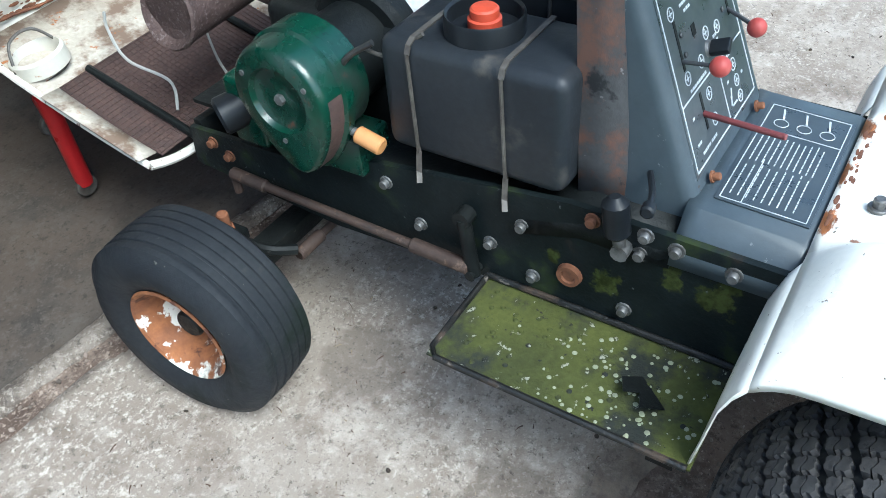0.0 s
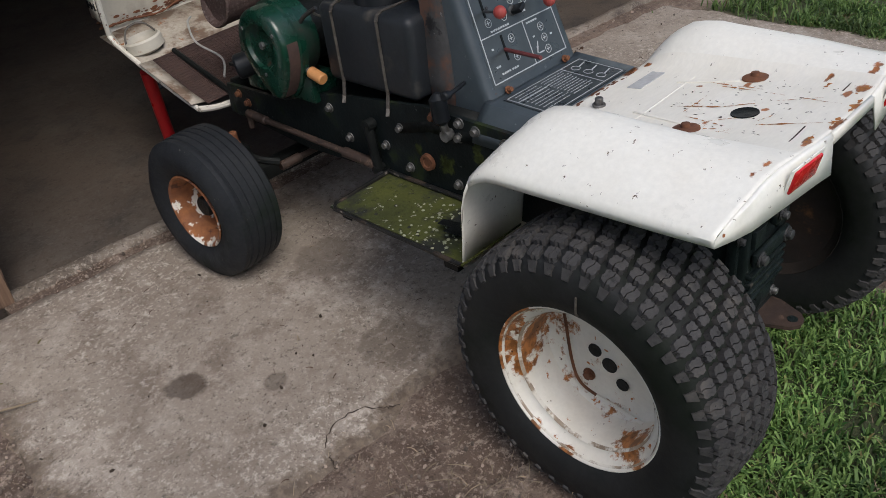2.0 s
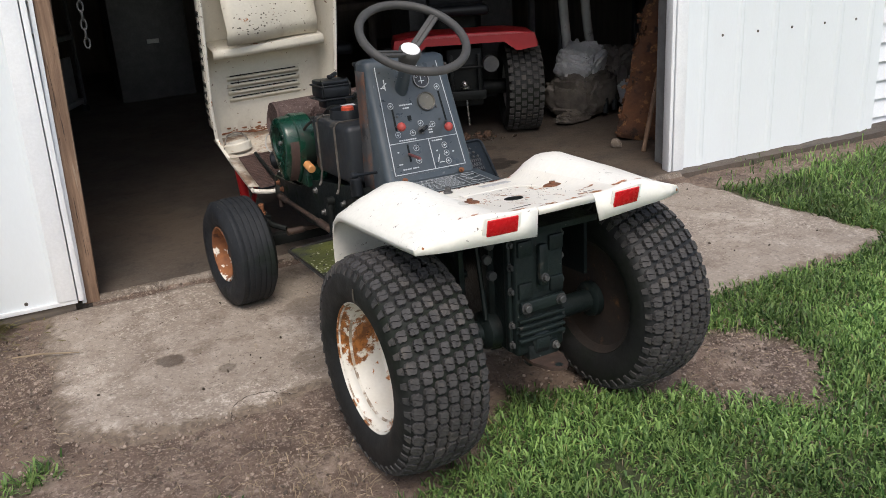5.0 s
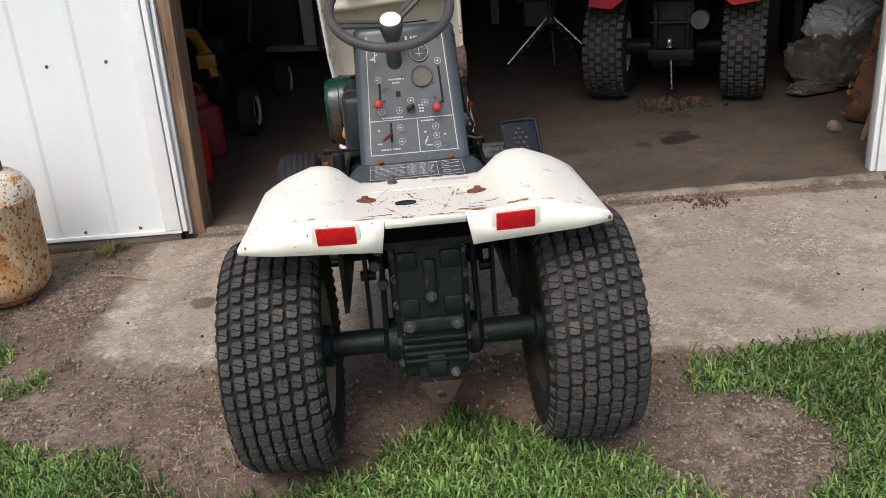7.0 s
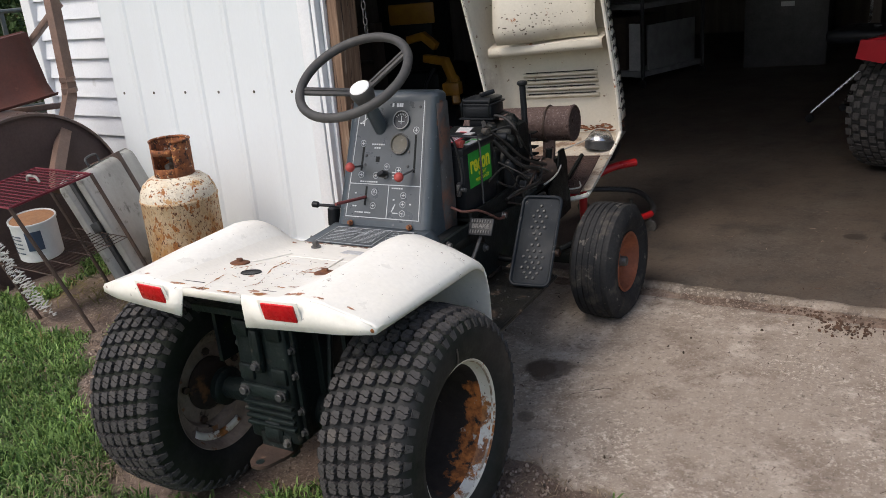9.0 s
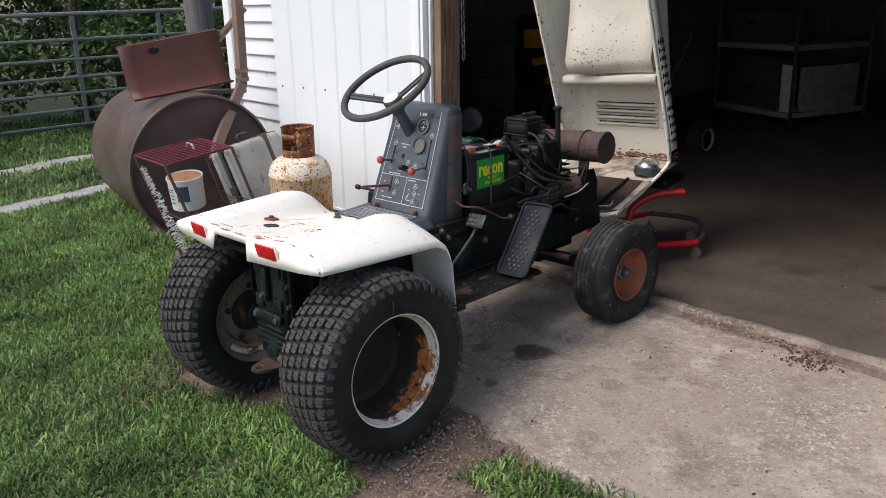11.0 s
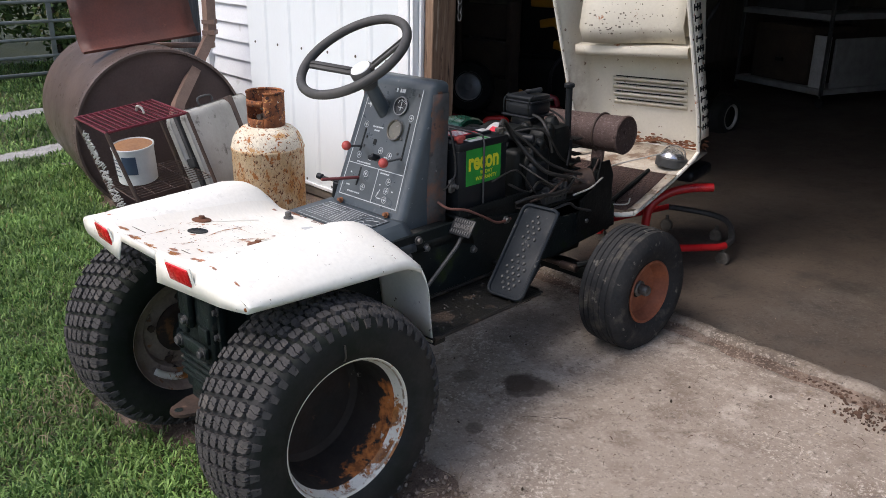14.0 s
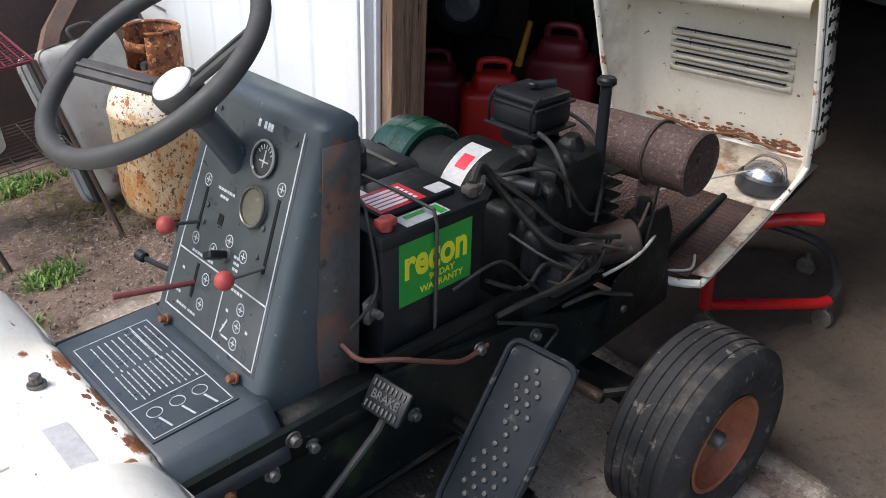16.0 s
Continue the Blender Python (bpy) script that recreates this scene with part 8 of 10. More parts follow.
def hard_case(m, label):
    t = thing("plastic_case", m, label, "plastic case")
    w, h, d = 0.60, 0.57, 0.17
    bm = bm_new()
    bx(bm, -w / 2, w / 2, -d / 2, -0.006, 0, h, 0.05, 5)
    part("shell", bm, "case", t, "dirty pale grey shell")
    bm = bm_new()
    bx(bm, -w / 2, w / 2, 0.006, d / 2, 0, h, 0.05, 5)
    part("shell", bm, "case", t)
    bm = bm_new()
    bx(bm, -w / 2 + 0.004, w / 2 - 0.004, -0.010, 0.010, 0.004, h - 0.004, 0.004)
    part("seam", bm, "dark_steel", t)
    bm = bm_new()
    for x in (-0.1,):
        bx(bm, x - 0.022, x + 0.022, -d / 2 - 0.004, d / 2 + 0.004, 0.0, h + 0.004, 0.006)
    part("strap", bm, "cage_dark", t, "dark brown strap")
    bm = bm_new()
    tube(bm, smooth_path([(-0.06, 0, h), (-0.055, 0, h + 0.04), (0.055, 0, h + 0.04), (0.06, 0, h)], 5), 0.006, 8)
    part("handle", bm, "dark_steel", t)
    bm = bm_new()
    bx(bm, w / 2 - 0.01, w / 2 + 0.012, -0.02, 0.02, h * 0.5, h * 0.5 + 0.05, 0.004)
    part("latch", bm, "dark_steel", t)
    return t


hard_case(at(-2.01, 1.20, gz(-2.01, 1.20) + 0.03, 20, 0, -62), "dirty grey plastic case with dark strap leaning by the door")

# downspout at the shed corner
ds = thing("downspout", Matrix(), "brown metal downspout with a bent foot", "downspout")
bm = bm_new()
tube(bm, [(-2.70, 1.50, 2.6), (-2.765, 1.48, 0.90), (-2.755, 1.46, 0.84), (-2.45, 1.08, 0.545), (-2.40, 1.02, 0.45)], 0.040, 4)
part("pipe", bm, "spout", ds)
bm = bm_new()
for p in ((-2.763, 1.481, 0.93), (-2.762, 1.478, 0.87)):
    cyl(bm, 0.052, 0.025, at(*p), 4)
part("elbow_collar", bm, "spout", ds)
br = thing("wooden_brace", Matrix(), "brown diagonal brace beside the oil tank", "brace")
bm = bm_new()
for a, b in (((-2.78, 1.55, 1.34), (-3.15, 1.42, 1.02)), ((-2.80, 1.52, 0.80), (-3.15, 1.15, 0.80))):
    a, b = Vector(a), Vector(b)
    box(bm, (0.05, 0.03, (b - a).length), Matrix.Translation((a + b) / 2) @ (b - a).to_track_quat("Z", "Y").to_matrix().to_4x4(), 0.004)
part("bar", bm, "spout", br)

# gate, posts and gravel tracks
gate = thing("field_gate", at(-7.6, 1.2, -0.06, 0, 0, 0), "grey galvanised tube field gate", "gate")
bm = bm_new()
loop = [(0, 0.0, 0.12), (0, 0.0, 1.30), (0, 0.05, 1.36), (0, 4.05, 1.36), (0, 4.1, 1.30), (0, 4.1, 0.12)]
tube(bm, loop, 0.024, 8, True)
part("gate_frame", bm, "galv", gate)
for z in (0.30, 0.48, 0.66, 0.86, 1.08):
    bm = bm_new()
    tube(bm, [(0, 0.0, z), (0, 4.1, z)], 0.019, 8)
    part("rail", bm, "galv", gate)
for y in (1.02, 2.05, 3.08):
    bm = bm_new()
    bx(bm, -0.012, 0.012, y - 0.025, y + 0.025, 0.12, 1.36)
    part("upright", bm, "galv", gate)
for x, y, r, h, nm in ((-7.6, 1.02, 0.085, 1.5, "gate post of grey weathered wood"), (-6.2, 3.05, 0.15, 3.2, "thick grey weathered pole behind the oil tank")):
    pt_ = thing("wooden_post", at(x, y, -0.12), nm, "post")
    bm = bm_new()
    lathe(bm, [(0, -0.2), (r * 1.05, -0.2), (r, 0.3), (r * 0.97, h - 0.02), (r * 0.9, h), (0, h)], None, 18)
    part("shaft", bm, "grey_post", pt_)
hs = thing("white_hose", Matrix(), "white plastic hose hanging at the gate post", "hose")
bm = bm_new()
tube(bm, smooth_path([(-7.45, 1.0, 0.0), (-7.47, 0.98, 0.30), (-7.5, 0.92, 0.62), (-7.45, 0.85, 0.66), (-7.43, 0.8, 0.4)], 6), 0.013, 8)
part("pipe", bm, "white_cap", hs)


def track(name, x0, w):
    """A worn wheel track of loose stone running past the shed's corner."""
    bm = bm_new()
    rows = []
    for j in range(90):
        y = -12.0 + 0.25 * j
        rows.append([(x0 - w / 2 + w * k / 6 + 0.10 * ns(y, k * 0.4, 1.6, 43) + 0.04 * ns(y, k, 7, 41), y, gz(x0, y) + (0.006 if 0 < k < 6 else -0.03) + 0.008 * ns(x0, y + k, 9, 47)) for k in range(7)])
    grid(bm, rows)
    return tagged(finish(name, bm, "gravel"), "pale gravel wheel track in the grass", "gravel track", kind="structure")


track("road_1", -4.45, 0.42)
track("road_2", -6.1, 0.48)


def leaf_cloud(name, boxes, count, size, seed, label, category):
    """Many small leaves in ragged clumps, as one piece of foliage."""
    rng = np.random.default_rng(seed)
    vs, fs = [], []
    clumps = []
    for x0, x1, y0, y1, z0, z1, n in boxes:
        for _ in range(n):
            clumps.append((rng.uniform(x0, x1), rng.uniform(y0, y1), rng.uniform(z0, z1), rng.uniform(0.18, 0.42)))
    clumps = np.array(clumps)
    pick = rng.integers(0, len(clumps), count)
    d = rng.normal(size=(count, 3))
    d /= np.linalg.norm(d, axis=1)[:, None]
    c = clumps[pick, :3] + d * clumps[pick, 3:4] * rng.uniform(0.55, 1.1, (count, 1))
    c[:, 2] = np.maximum(c[:, 2], 0.0)
    a = rng.normal(size=(count, 3))
    a /= np.linalg.norm(a, axis=1)[:, None]
    b = np.cross(a, rng.normal(size=(count, 3)))
    b /= np.linalg.norm(b, axis=1)[:, None]
    s = size * rng.uniform(0.6, 1.4, (count, 1))
    pts = np.stack([c - a * s, c + b * s * 0.45, c + a * s, c - b * s * 0.45], axis=1).reshape(-1, 3)
    me = bpy.data.meshes.new(name)
    me.from_pydata(pts.tolist(), [], [(4 * i, 4 * i + 1, 4 * i + 2, 4 * i + 3) for i in range(count)])
    me.materials.append(M["leaves"])
    return tagged(new(name, me), label, category, kind="stuff")


leaf_cloud("hedge_foliage", ((-9.6, -8.0, -1.0, 6.5, 0.1, 1.0, 120), (-10.5, -8.6, -2.0, 7.5, 0.8, 2.6, 200), (-11.5, -9.5, -4.0, 9.0, 1.5, 4.2, 200)), 60000, 0.055, 4, "dense dark green hedge and brush behind the gate", "hedge")
leaf_cloud("distant_trees", ((-16, -12, -14, 12, 0.5, 6.0, 260),), 26000, 0.13, 5, "dark green trees behind the hedge", "trees")
rng = random.Random(12)
for k in range(7):
    x, y = rng.uniform(-10.5, -8.6), -0.5 + k * 1.05
    tr = thing("tree", at(x, y, -0.1), "slim dark tree trunk in the hedge", "tree", "hedge trees")
    bm = bm_new()
    r = rng.uniform(0.05, 0.10)
    tube(bm, smooth_path([(0, 0, -0.1), (rng.uniform(-0.1, 0.1), rng.uniform(-0.1, 0.1), 1.2), (rng.uniform(-0.3, 0.3), rng.uniform(-0.3, 0.3), 2.6), (rng.uniform(-0.5, 0.5), rng.uniform(-0.5, 0.5), 4.2)], 4), [r * (1 - 0.05 * i) for i in range(13)], 8)
    part("trunk", bm, "bark", tr)
    for q in range(4):
        bm = bm_new()
        z = 0.9 + 0.55 * q
        dx, dy = rng.uniform(-0.8, 0.8), rng.uniform(-0.8, 0.8)
        tube(bm, smooth_path([(0, 0, z), (dx * 0.5, dy * 0.5, z + 0.25), (dx, dy, z + 0.4)], 3), [0.03 - 0.003 * i for i in range(7)], 6)
        part("limb", bm, "bark", tr)

# ---- things inside the shed ----


def floor_z(x, y=3.0):
    """Height of the shed floor, which rises gently to the back."""
    return gz(x, 1.5) + 0.012 + 0.025 * max(0.0, y - wall_y(x))


def red_tractor():
    z0 = floor_z(1.6, 3.1)
    t = thing("red_tractor", at(1.52, 2.885, z0, 0, 0, -24.5), "red garden tractor parked in the shed, rear side out", "garden tractor")
    for s in (-1, 1):
        w = group_part("wheel", t, "dusty black rear wheel", at(s * 0.395, 0.22, 0.31))
        bm = bm_new()
        turned(bm, [(0.15, -0.10), (0.20, -0.125), (0.26, -0.125), (0.295, -0.10), (0.303, -0.03), (0.303, 0.03), (0.295, 0.10), (0.26, 0.125), (0.20, 0.125), (0.15, 0.10)], 48, s)
        part("tyre", bm, "tyre", w)
        bm = bm_new()
        for k in range(34):
            for i in range(6):
                a = 2 * math.pi * (k + 0.5 * (i % 2)) / 34
                c = -0.10 + i * 0.04
                rr = 0.301 - 0.006 * (abs(c) > 0.09)
                m = Matrix.Rotation(a, 4, "X") @ at(c, 0, rr)
                box(bm, (0.03, 0.034, 0.014), m)
        part("tread", bm, "tread", w, smooth=False)
        bm = bm_new()
        turned(bm, [(0.16, -0.10), (0.15, -0.05), (0.05, -0.04), (0, -0.04)], 28, s)
        turned(bm, [(0.16, 0.10), (0.15, 0.05), (0.05, 0.04), (0, 0.04)], 28, s)
        part("rim", bm, "case", w)
    bm = bm_new()
    prof = [(-0.47, 0.60), (-0.45, 0.655), (-0.34, 0.673), (-0.18, 0.678), (0.18, 0.678), (0.34, 0.673), (0.45, 0.655), (0.47, 0.60)]
    rows = [[(x, -0.10, z) for x, z in prof], [(x, -0.08, z + 0.02) for x, z in prof], [(x, 0.25, z + 0.03) for x, z in prof], [(x, 0.6, z + 0.01) for x, z in prof]]
    grid(bm, rows)
    thicken(part("fender", bm, "old_red", t, "dull red rear fender"), 0.006)
    bm = bm_new()
    outline = [(-0.465, 0.592), (-0.445, 0.68), (0.445, 0.68), (0.465, 0.592), (0.33, 0.573), (0.25, 0.633), (-0.25, 0.633), (-0.33, 0.573)]
    extrude_outline(bm, outline, 0.012, Matrix(((1, 0, 0, 0), (0, 0, 1, -0.112), (0, 1, 0, 0), (0, 0, 0, 1))))
    part("rear_panel", bm, "old_red", t, "dull red rear panel")
    bm = bm_new()
    bx(bm, -0.12, 0.12, 0.0, 0.5, 0.22, 0.60, 0.02)
    rod(bm, (-0.30, 0.22, 0.31), (0.30, 0.22, 0.31), 0.05, 16)
    part("gearbox", bm, "black", t)
    bm = bm_new()
    bx(bm, -0.13, 0.13, -0.06, 0.0, 0.27, 0.33, 0.006)
    bx(bm, -0.10, -0.08, -0.05, -0.02, 0.30, 0.56, 0.004)
    bx(bm, 0.08, 0.10, -0.05, -0.02, 0.30, 0.56, 0.004)
    rod(bm, (-0.12, -0.04, 0.48), (0.12, -0.04, 0.48), 0.012, 10)
    part("lift_frame", bm, "black", t)
    bm = bm_new()
    lathe(bm, [(0, 0.0), (0.05, 0.0), (0.05, 0.09), (0, 0.09)], at(0.16, -0.03, 0.50, 90, 0, 0), 20)
    part("pulley", bm, "dark_steel", t)
    bm = bm_new()
    bmesh.ops.create_uvsphere(bm, u_segments=14, v_segments=10, radius=0.022, matrix=at(-0.01, -0.05, 0.375))
    cyl(bm, 0.03, 0.01, at(-0.01, -0.05, 0.345), 14)
    part("tow_ball", bm, "chrome", t, "dull metal tow ball")
    bm = bm_new()
    rod(bm, (0.01, -0.04, 0.10), (0.0, -0.04, 0.28), 0.006, 8)
    part("chain_hook", bm, "chrome", t)
    bm = bm_new()
    bx(bm, -0.18, 0.18, 0.45, 1.5, 0.35, 0.85, 0.06, 3)
    part("body", bm, "black", t)
    bm = bm_new()
    bx(bm, -0.20, 0.20, 0.15, 0.55, 0.79, 0.86, 0.03, 3)
    bx(bm, -0.20, 0.20, 0.50, 0.57, 0.84, 1.02, 0.03, 3)
    part("seat", bm, "plastic", t, "black seat")
    bm = bm_new()
    for k in range(5):
        a = radians(30 + 72 * k)
        tube(bm, [(0, 0.78, 0.80), (0.02, 0.80, 0.82)], 0.01, 6)
    tube(bm, [(0.17 * math.cos(q / 24 * 6.283), 0.86 + 0.12 * math.sin(q / 24 * 6.283), 1.02 + 0.06 * math.sin(q / 24 * 6.283)) for q in range(24)], 0.012, 8, True)
    part("steering_wheel", bm, "plastic", t)
    return t


red_tractor()
cbx = thing("cardboard_box", at(2.10, 4.15, 1.035, 0, 0, -8), "brown cardboard box on the red tractor's seat back", "box")
bm = bm_new()
bx(bm, -0.19, 0.19, -0.12, 0.12, 0.0, 0.17, 0.003)
part("carton", bm, "card", cbx)
bm = bm_new()
bx(bm, -0.19, 0.19, -0.122, 0.122, 0.155, 0.162)
part("tape", bm, "case", cbx)
crate = thing("dark_cabinet", at(2.25, 4.35, floor_z(2.2), 0, 0, -8), "dark metal cabinet behind the red tractor", "cabinet")
bm = bm_new()
bx(bm, -0.45, 0.45, -0.25, 0.25, 0.0, 0.942, 0.008)
part("body", bm, "dark_steel", crate)


def swivel_stool():
    t = thing("swivel_stool", at(1.06, 4.36, floor_z(1.1, 4.36), 0, 0, -12), "swivel chair with chrome star base and dark seat", "swivel chair")
    bm = bm_new()
    cyl(bm, 0.022, 0.26, at(0, 0, 0.33), 14)
    cyl(bm, 0.035, 0.06, at(0, 0, 0.33), 14, 0.006)
    part("column", bm, "dark_steel", t)
    for k in range(5):
        a = 2 * math.pi * k / 5 - 1.45
        bm = bm_new()
        rod(bm, (0.02 * math.cos(a), 0.02 * math.sin(a), 0.37), (0.35 * math.cos(a), 0.35 * math.sin(a), 0.06), 0.010, 10)
        part("base_leg", bm, "chrome", t, "chrome base leg")
        bm = bm_new()
        cyl(bm, 0.025, 0.02, at(0.35 * math.cos(a), 0.35 * math.sin(a) - 0.01, 0.027, 90, 0, 0), 14)
        part("caster", bm, "plastic", t)
    bm = bm_new()
    bx(bm, -0.24, 0.24, -0.22, 0.22, 0.50, 0.58, 0.03, 3)
    part("seat", bm, "plastic", t, "dark seat")
    bm = bm_new()
    for sx in (-0.11, 0.11):
        tube(bm, [(sx, 0.18, 0.52), (sx * 1.1, 0.27, 0.62), (sx, 0.27, 1.0)], 0.009, 8)
    part("back_frame", bm, "chrome", t)
    bm = bm_new()
    bx(bm, -0.22, 0.22, 0.23, 0.29, 0.86, 1.20, 0.03, 3)
    part("backrest", bm, "plastic", t)


swivel_stool()


def steel_shelf(m, w, d, levels, label):
    t = thing("wheeled_shelf", m, label, "shelf cart")
    for sx in (0, 1):
        for sy in (0, 1):
            bm = bm_new()
            x, y = sx * w, sy * d
            bx(bm, x - 0.02, x + 0.02, y - 0.003, y + 0.003, 0.10, 1.5)
            bx(bm, x - 0.003, x + 0.003, y - 0.02, y + 0.02, 0.10, 1.5)
            part("post", bm, "dark_steel", t)
            bm = bm_new()
            cyl(bm, 0.04, 0.025, at(x, y + 0.012, 0.045, 90, 0, 0), 18, 0.004)
            cyl(bm, 0.008, 0.05, at(x, y, 0.07), 8)
            part("caster", bm, "plastic", t)
            bm = bm_new()
            cyl(bm, 0.012, 0.004, at(x, y - 0.013, 0.09, 90, 0, 0), 10)
            part("bolt", bm, "chrome", t)
    for z in levels:
        bm = bm_new()
        bx(bm, 0, w, -0.02, d + 0.02, z - 0.045, z, 0.003)
        part("shelf_board", bm, "grey_metal", t, "grey steel shelf")
    return t


SHELF = at(-1.70, 6.01, floor_z(-1.0, 6.0), 0, 0, -20.7)
steel_shelf(SHELF, 0.95, 0.88, (0.145, 0.72), "wheeled steel shelf with boxes")
for x0, x1, z0, z1, mt, nm in ((0.10, 0.72, 0.146, 0.60, "carton_dark", "dark carton on the steel shelf"), (0.08, 0.60, 0.721, 1.0, "dark_steel", "dark tool chest on the steel shelf")):
    b_ = thing("storage_box", SHELF, nm, "box")
    bm = bm_new()
    bx(bm, x0, x1, 0.06, 0.55, z0, z1, 0.005)
    part("carton", bm, mt, b_)
    bm = bm_new()
    bx(bm, x0 - 0.004, x1 + 0.004, 0.056, 0.554, z1 - 0.05, z1 + 0.003, 0.003)
    part("lid", bm, mt, b_)
    bm = bm_new()
    bx(bm, (x0 + x1) / 2 - 0.04, (x0 + x1) / 2 + 0.04, 0.050, 0.059, z0 + 0.16, z0 + 0.19)
    part("hand_hold", bm, "black", b_)
for x0, x1, y0, y1, z1, mt, nm in ((0.78, 0.93, 0.03, 0.055, 0.55, "bag_white", "white upright foam sheet standing on the steel shelf"), (0.90, 0.925, 0.12, 0.80, 0.53, "grey_metal", "grey board standing on the steel shelf")):
    pnl = thing("foam_sheet", SHELF, nm, "foam sheet")
    bm = bm_new()
    bx(bm, x0, x1, y0, y1, 0.146, z1, 0.003)
    part("sheet", bm, mt, pnl)
cab = thing("grey_cabinet", at(0, 0, 0), "dark grey cabinet at the back of the shed", "cabinet")
bm = bm_new()
bx(bm, -0.15, 0.55, 6.6, 7.1, 0.09, 1.45, 0.006)
part("body", bm, "dark_steel", cab)
bm = bm_new()
bx(bm, 0.16, 0.27, 6.59, 6.60, 0.74, 0.78)
part("tag", bm, "bag_white", cab, "pale paper tag")
bch = thing("workbench", at(0, 0, 0), "dark workbench with clutter along the back wall", "workbench")
bm = bm_new()
bx(bm, 0.8, 4.4, 6.7, 7.3, 0.88, 0.95, 0.006)
for x in (0.9, 2.6, 4.3):
    bx(bm, x - 0.04, x + 0.04, 6.8, 6.9, 0.09, 0.88)
part("bench", bm, "inside_wall", bch)
pst = thing("tall_locker", at(0, 0, 0), "dark tall locker at the back of the shed", "locker")
bm = bm_new()
bx(bm, 1.15, 1.45, 6.4, 6.68, floor_z(1.3), 2.0, 0.006)
part("body", bm, "inside_wall", pst)


def yard_cart(x, y, rot, label):
    """A dark machine on small wheels with pale rims."""
    z0 = floor_z(x)
    t = thing("wheeled_machine", at(x, y, z0, 0, 0, rot), label, "machine")
    bm = bm_new()
    bx(bm, -0.20, 0.18, -0.05, 1.35, 0.26, 0.46, 0.04, 3)
    bx(bm, -0.15, 0.12, 0.35, 1.0, 0.44, 0.62, 0.05, 3)
    part("body", bm, "black", t)
    bm = bm_new()
    tube(bm, [(-0.18, 0.8, 0.5), (-0.18, 1.2, 0.95), (0.18, 1.2, 0.95), (0.18, 0.8, 0.5)], 0.014, 8)
    part("handle", bm, "dark_steel", t)
    for sx, sy, r in ((-0.28, 0.05, 0.16), (0.28, 0.05, 0.16), (-0.28, 1.22, 0.15), (0.30, 1.22, 0.15)):
        w = group_part("wheel", t, "", at(sx, sy, r))
        bm = bm_new()
        turned(bm, [(r * 0.55, -0.05), (r * 0.8, -0.06), (r, -0.04), (r, 0.04), (r * 0.8, 0.06), (r * 0.55, 0.05)], 36, 1 if sx > 0 else -1)
        part("tyre", bm, "tyre", w)
        bm = bm_new()
        turned(bm, [(r * 0.57, 0.052), (r * 0.60, 0.056), (r * 0.53, 0.056), (r * 0.50, 0.040)], 36, 1 if sx > 0 else -1)
        part("rim_ring", bm, "case", w, "pale rim ring")
        bm = bm_new()
        turned(bm, [(r * 0.50, 0.0), (r * 0.2, 0.01), (0, 0.01)], 24, 1 if sx > 0 else -1)
        part("hub", bm, "black", w)
    return t


yard_cart(-1.34, 3.30, -2, "dark wheeled machine with pale rims")


def yellow_loader():
    t = thing("yellow_machine", at(-1.62, 3.05, floor_z(-1.4), 0, 0, 10), "yellow and black compact machine with arms", "machine")
    bm = bm_new()
    bx(bm, -0.25, 0.25, 0.1, 0.7, 0.25, 0.62, 0.04)
    bx(bm, -0.2, 0.2, 0.2, 0.6, 0.60, 1.15, 0.05)
    part("body", bm, "black", t)
    for k, pts in enumerate((((0.22, -0.02, 0.72), (0.36, -0.06, 0.70), (0.42, -0.10, 0.58), (0.44, -0.14, 0.46)), ((0.12, -0.02, 0.84), (0.22, -0.04, 0.86), (0.30, -0.06, 0.80)))):
        bm = bm_new()
        for a, b in zip(pts, pts[1:]):
            a, b = Vector(a), Vector(b)
            box(bm, (0.05, 0.05, (b - a).length + 0.03), Matrix.Translation((a + b) / 2) @ (b - a).to_track_quat("Z", "Y").to_matrix().to_4x4(), 0.008)
        part("arm", bm, "yellow", t, "yellow painted arm")
    bm = bm_new()
    cyl(bm, 0.035, 0.07, at(0.40, -0.02, 0.58, 90, 0, 0), 16, 0.006)
    bx(bm, 0.36, 0.47, -0.16, -0.08, 0.50, 0.58, 0.01)
    part("knuckle", bm, "yellow", t)
    bm = bm_new()
    tube(bm, smooth_path([(0.2, -0.05, 0.40), (0.22, -0.08, 0.55), (0.28, -0.06, 0.66)], 5), 0.012, 8)
    part("hydraulic_hose", bm, "plastic", t)
    bm = bm_new()
    bx(bm, -0.1, 0.22, 0.18, 0.2, 0.92, 1.05, 0.01)
    part("name_plate", bm, "yellow", t)
    for sx in (-0.3, 0.3):
        bm = bm_new()
        cyl(bm, 0.2, 0.14, at(sx - 0.07, 0.25, 0.2, 0, 90, 0), 32, 0.03)
        part("wheel", bm, "tyre", t)
    return t


yellow_loader()
sw_ = thing("spare_wheel", at(-1.98, 2.9, 0.50, 0, 0, 0), "small spare wheel with pale rim hung on the machine", "wheel")
bm = bm_new()
lathe(bm, [(0.09, -0.04), (0.15, -0.045), (0.17, -0.02), (0.17, 0.02), (0.15, 0.045), (0.09, 0.04)], at(0, 0, 0, 80, 0, 30), 32)
part("tyre", bm, "tyre", sw_)
bm = bm_new()
lathe(bm, [(0.10, 0.042), (0.08, 0.02), (0.03, 0.025), (0.025, 0.03), (0, 0.03)], at(0, 0, 0, 80, 0, 30), 28)
part("rim", bm, "grey_metal", sw_)
prp = thing("wheel_rack", at(-1.98, 2.99, floor_z(-1.9), 0, 0, 0), "dark rack behind the spare wheel", "rack")
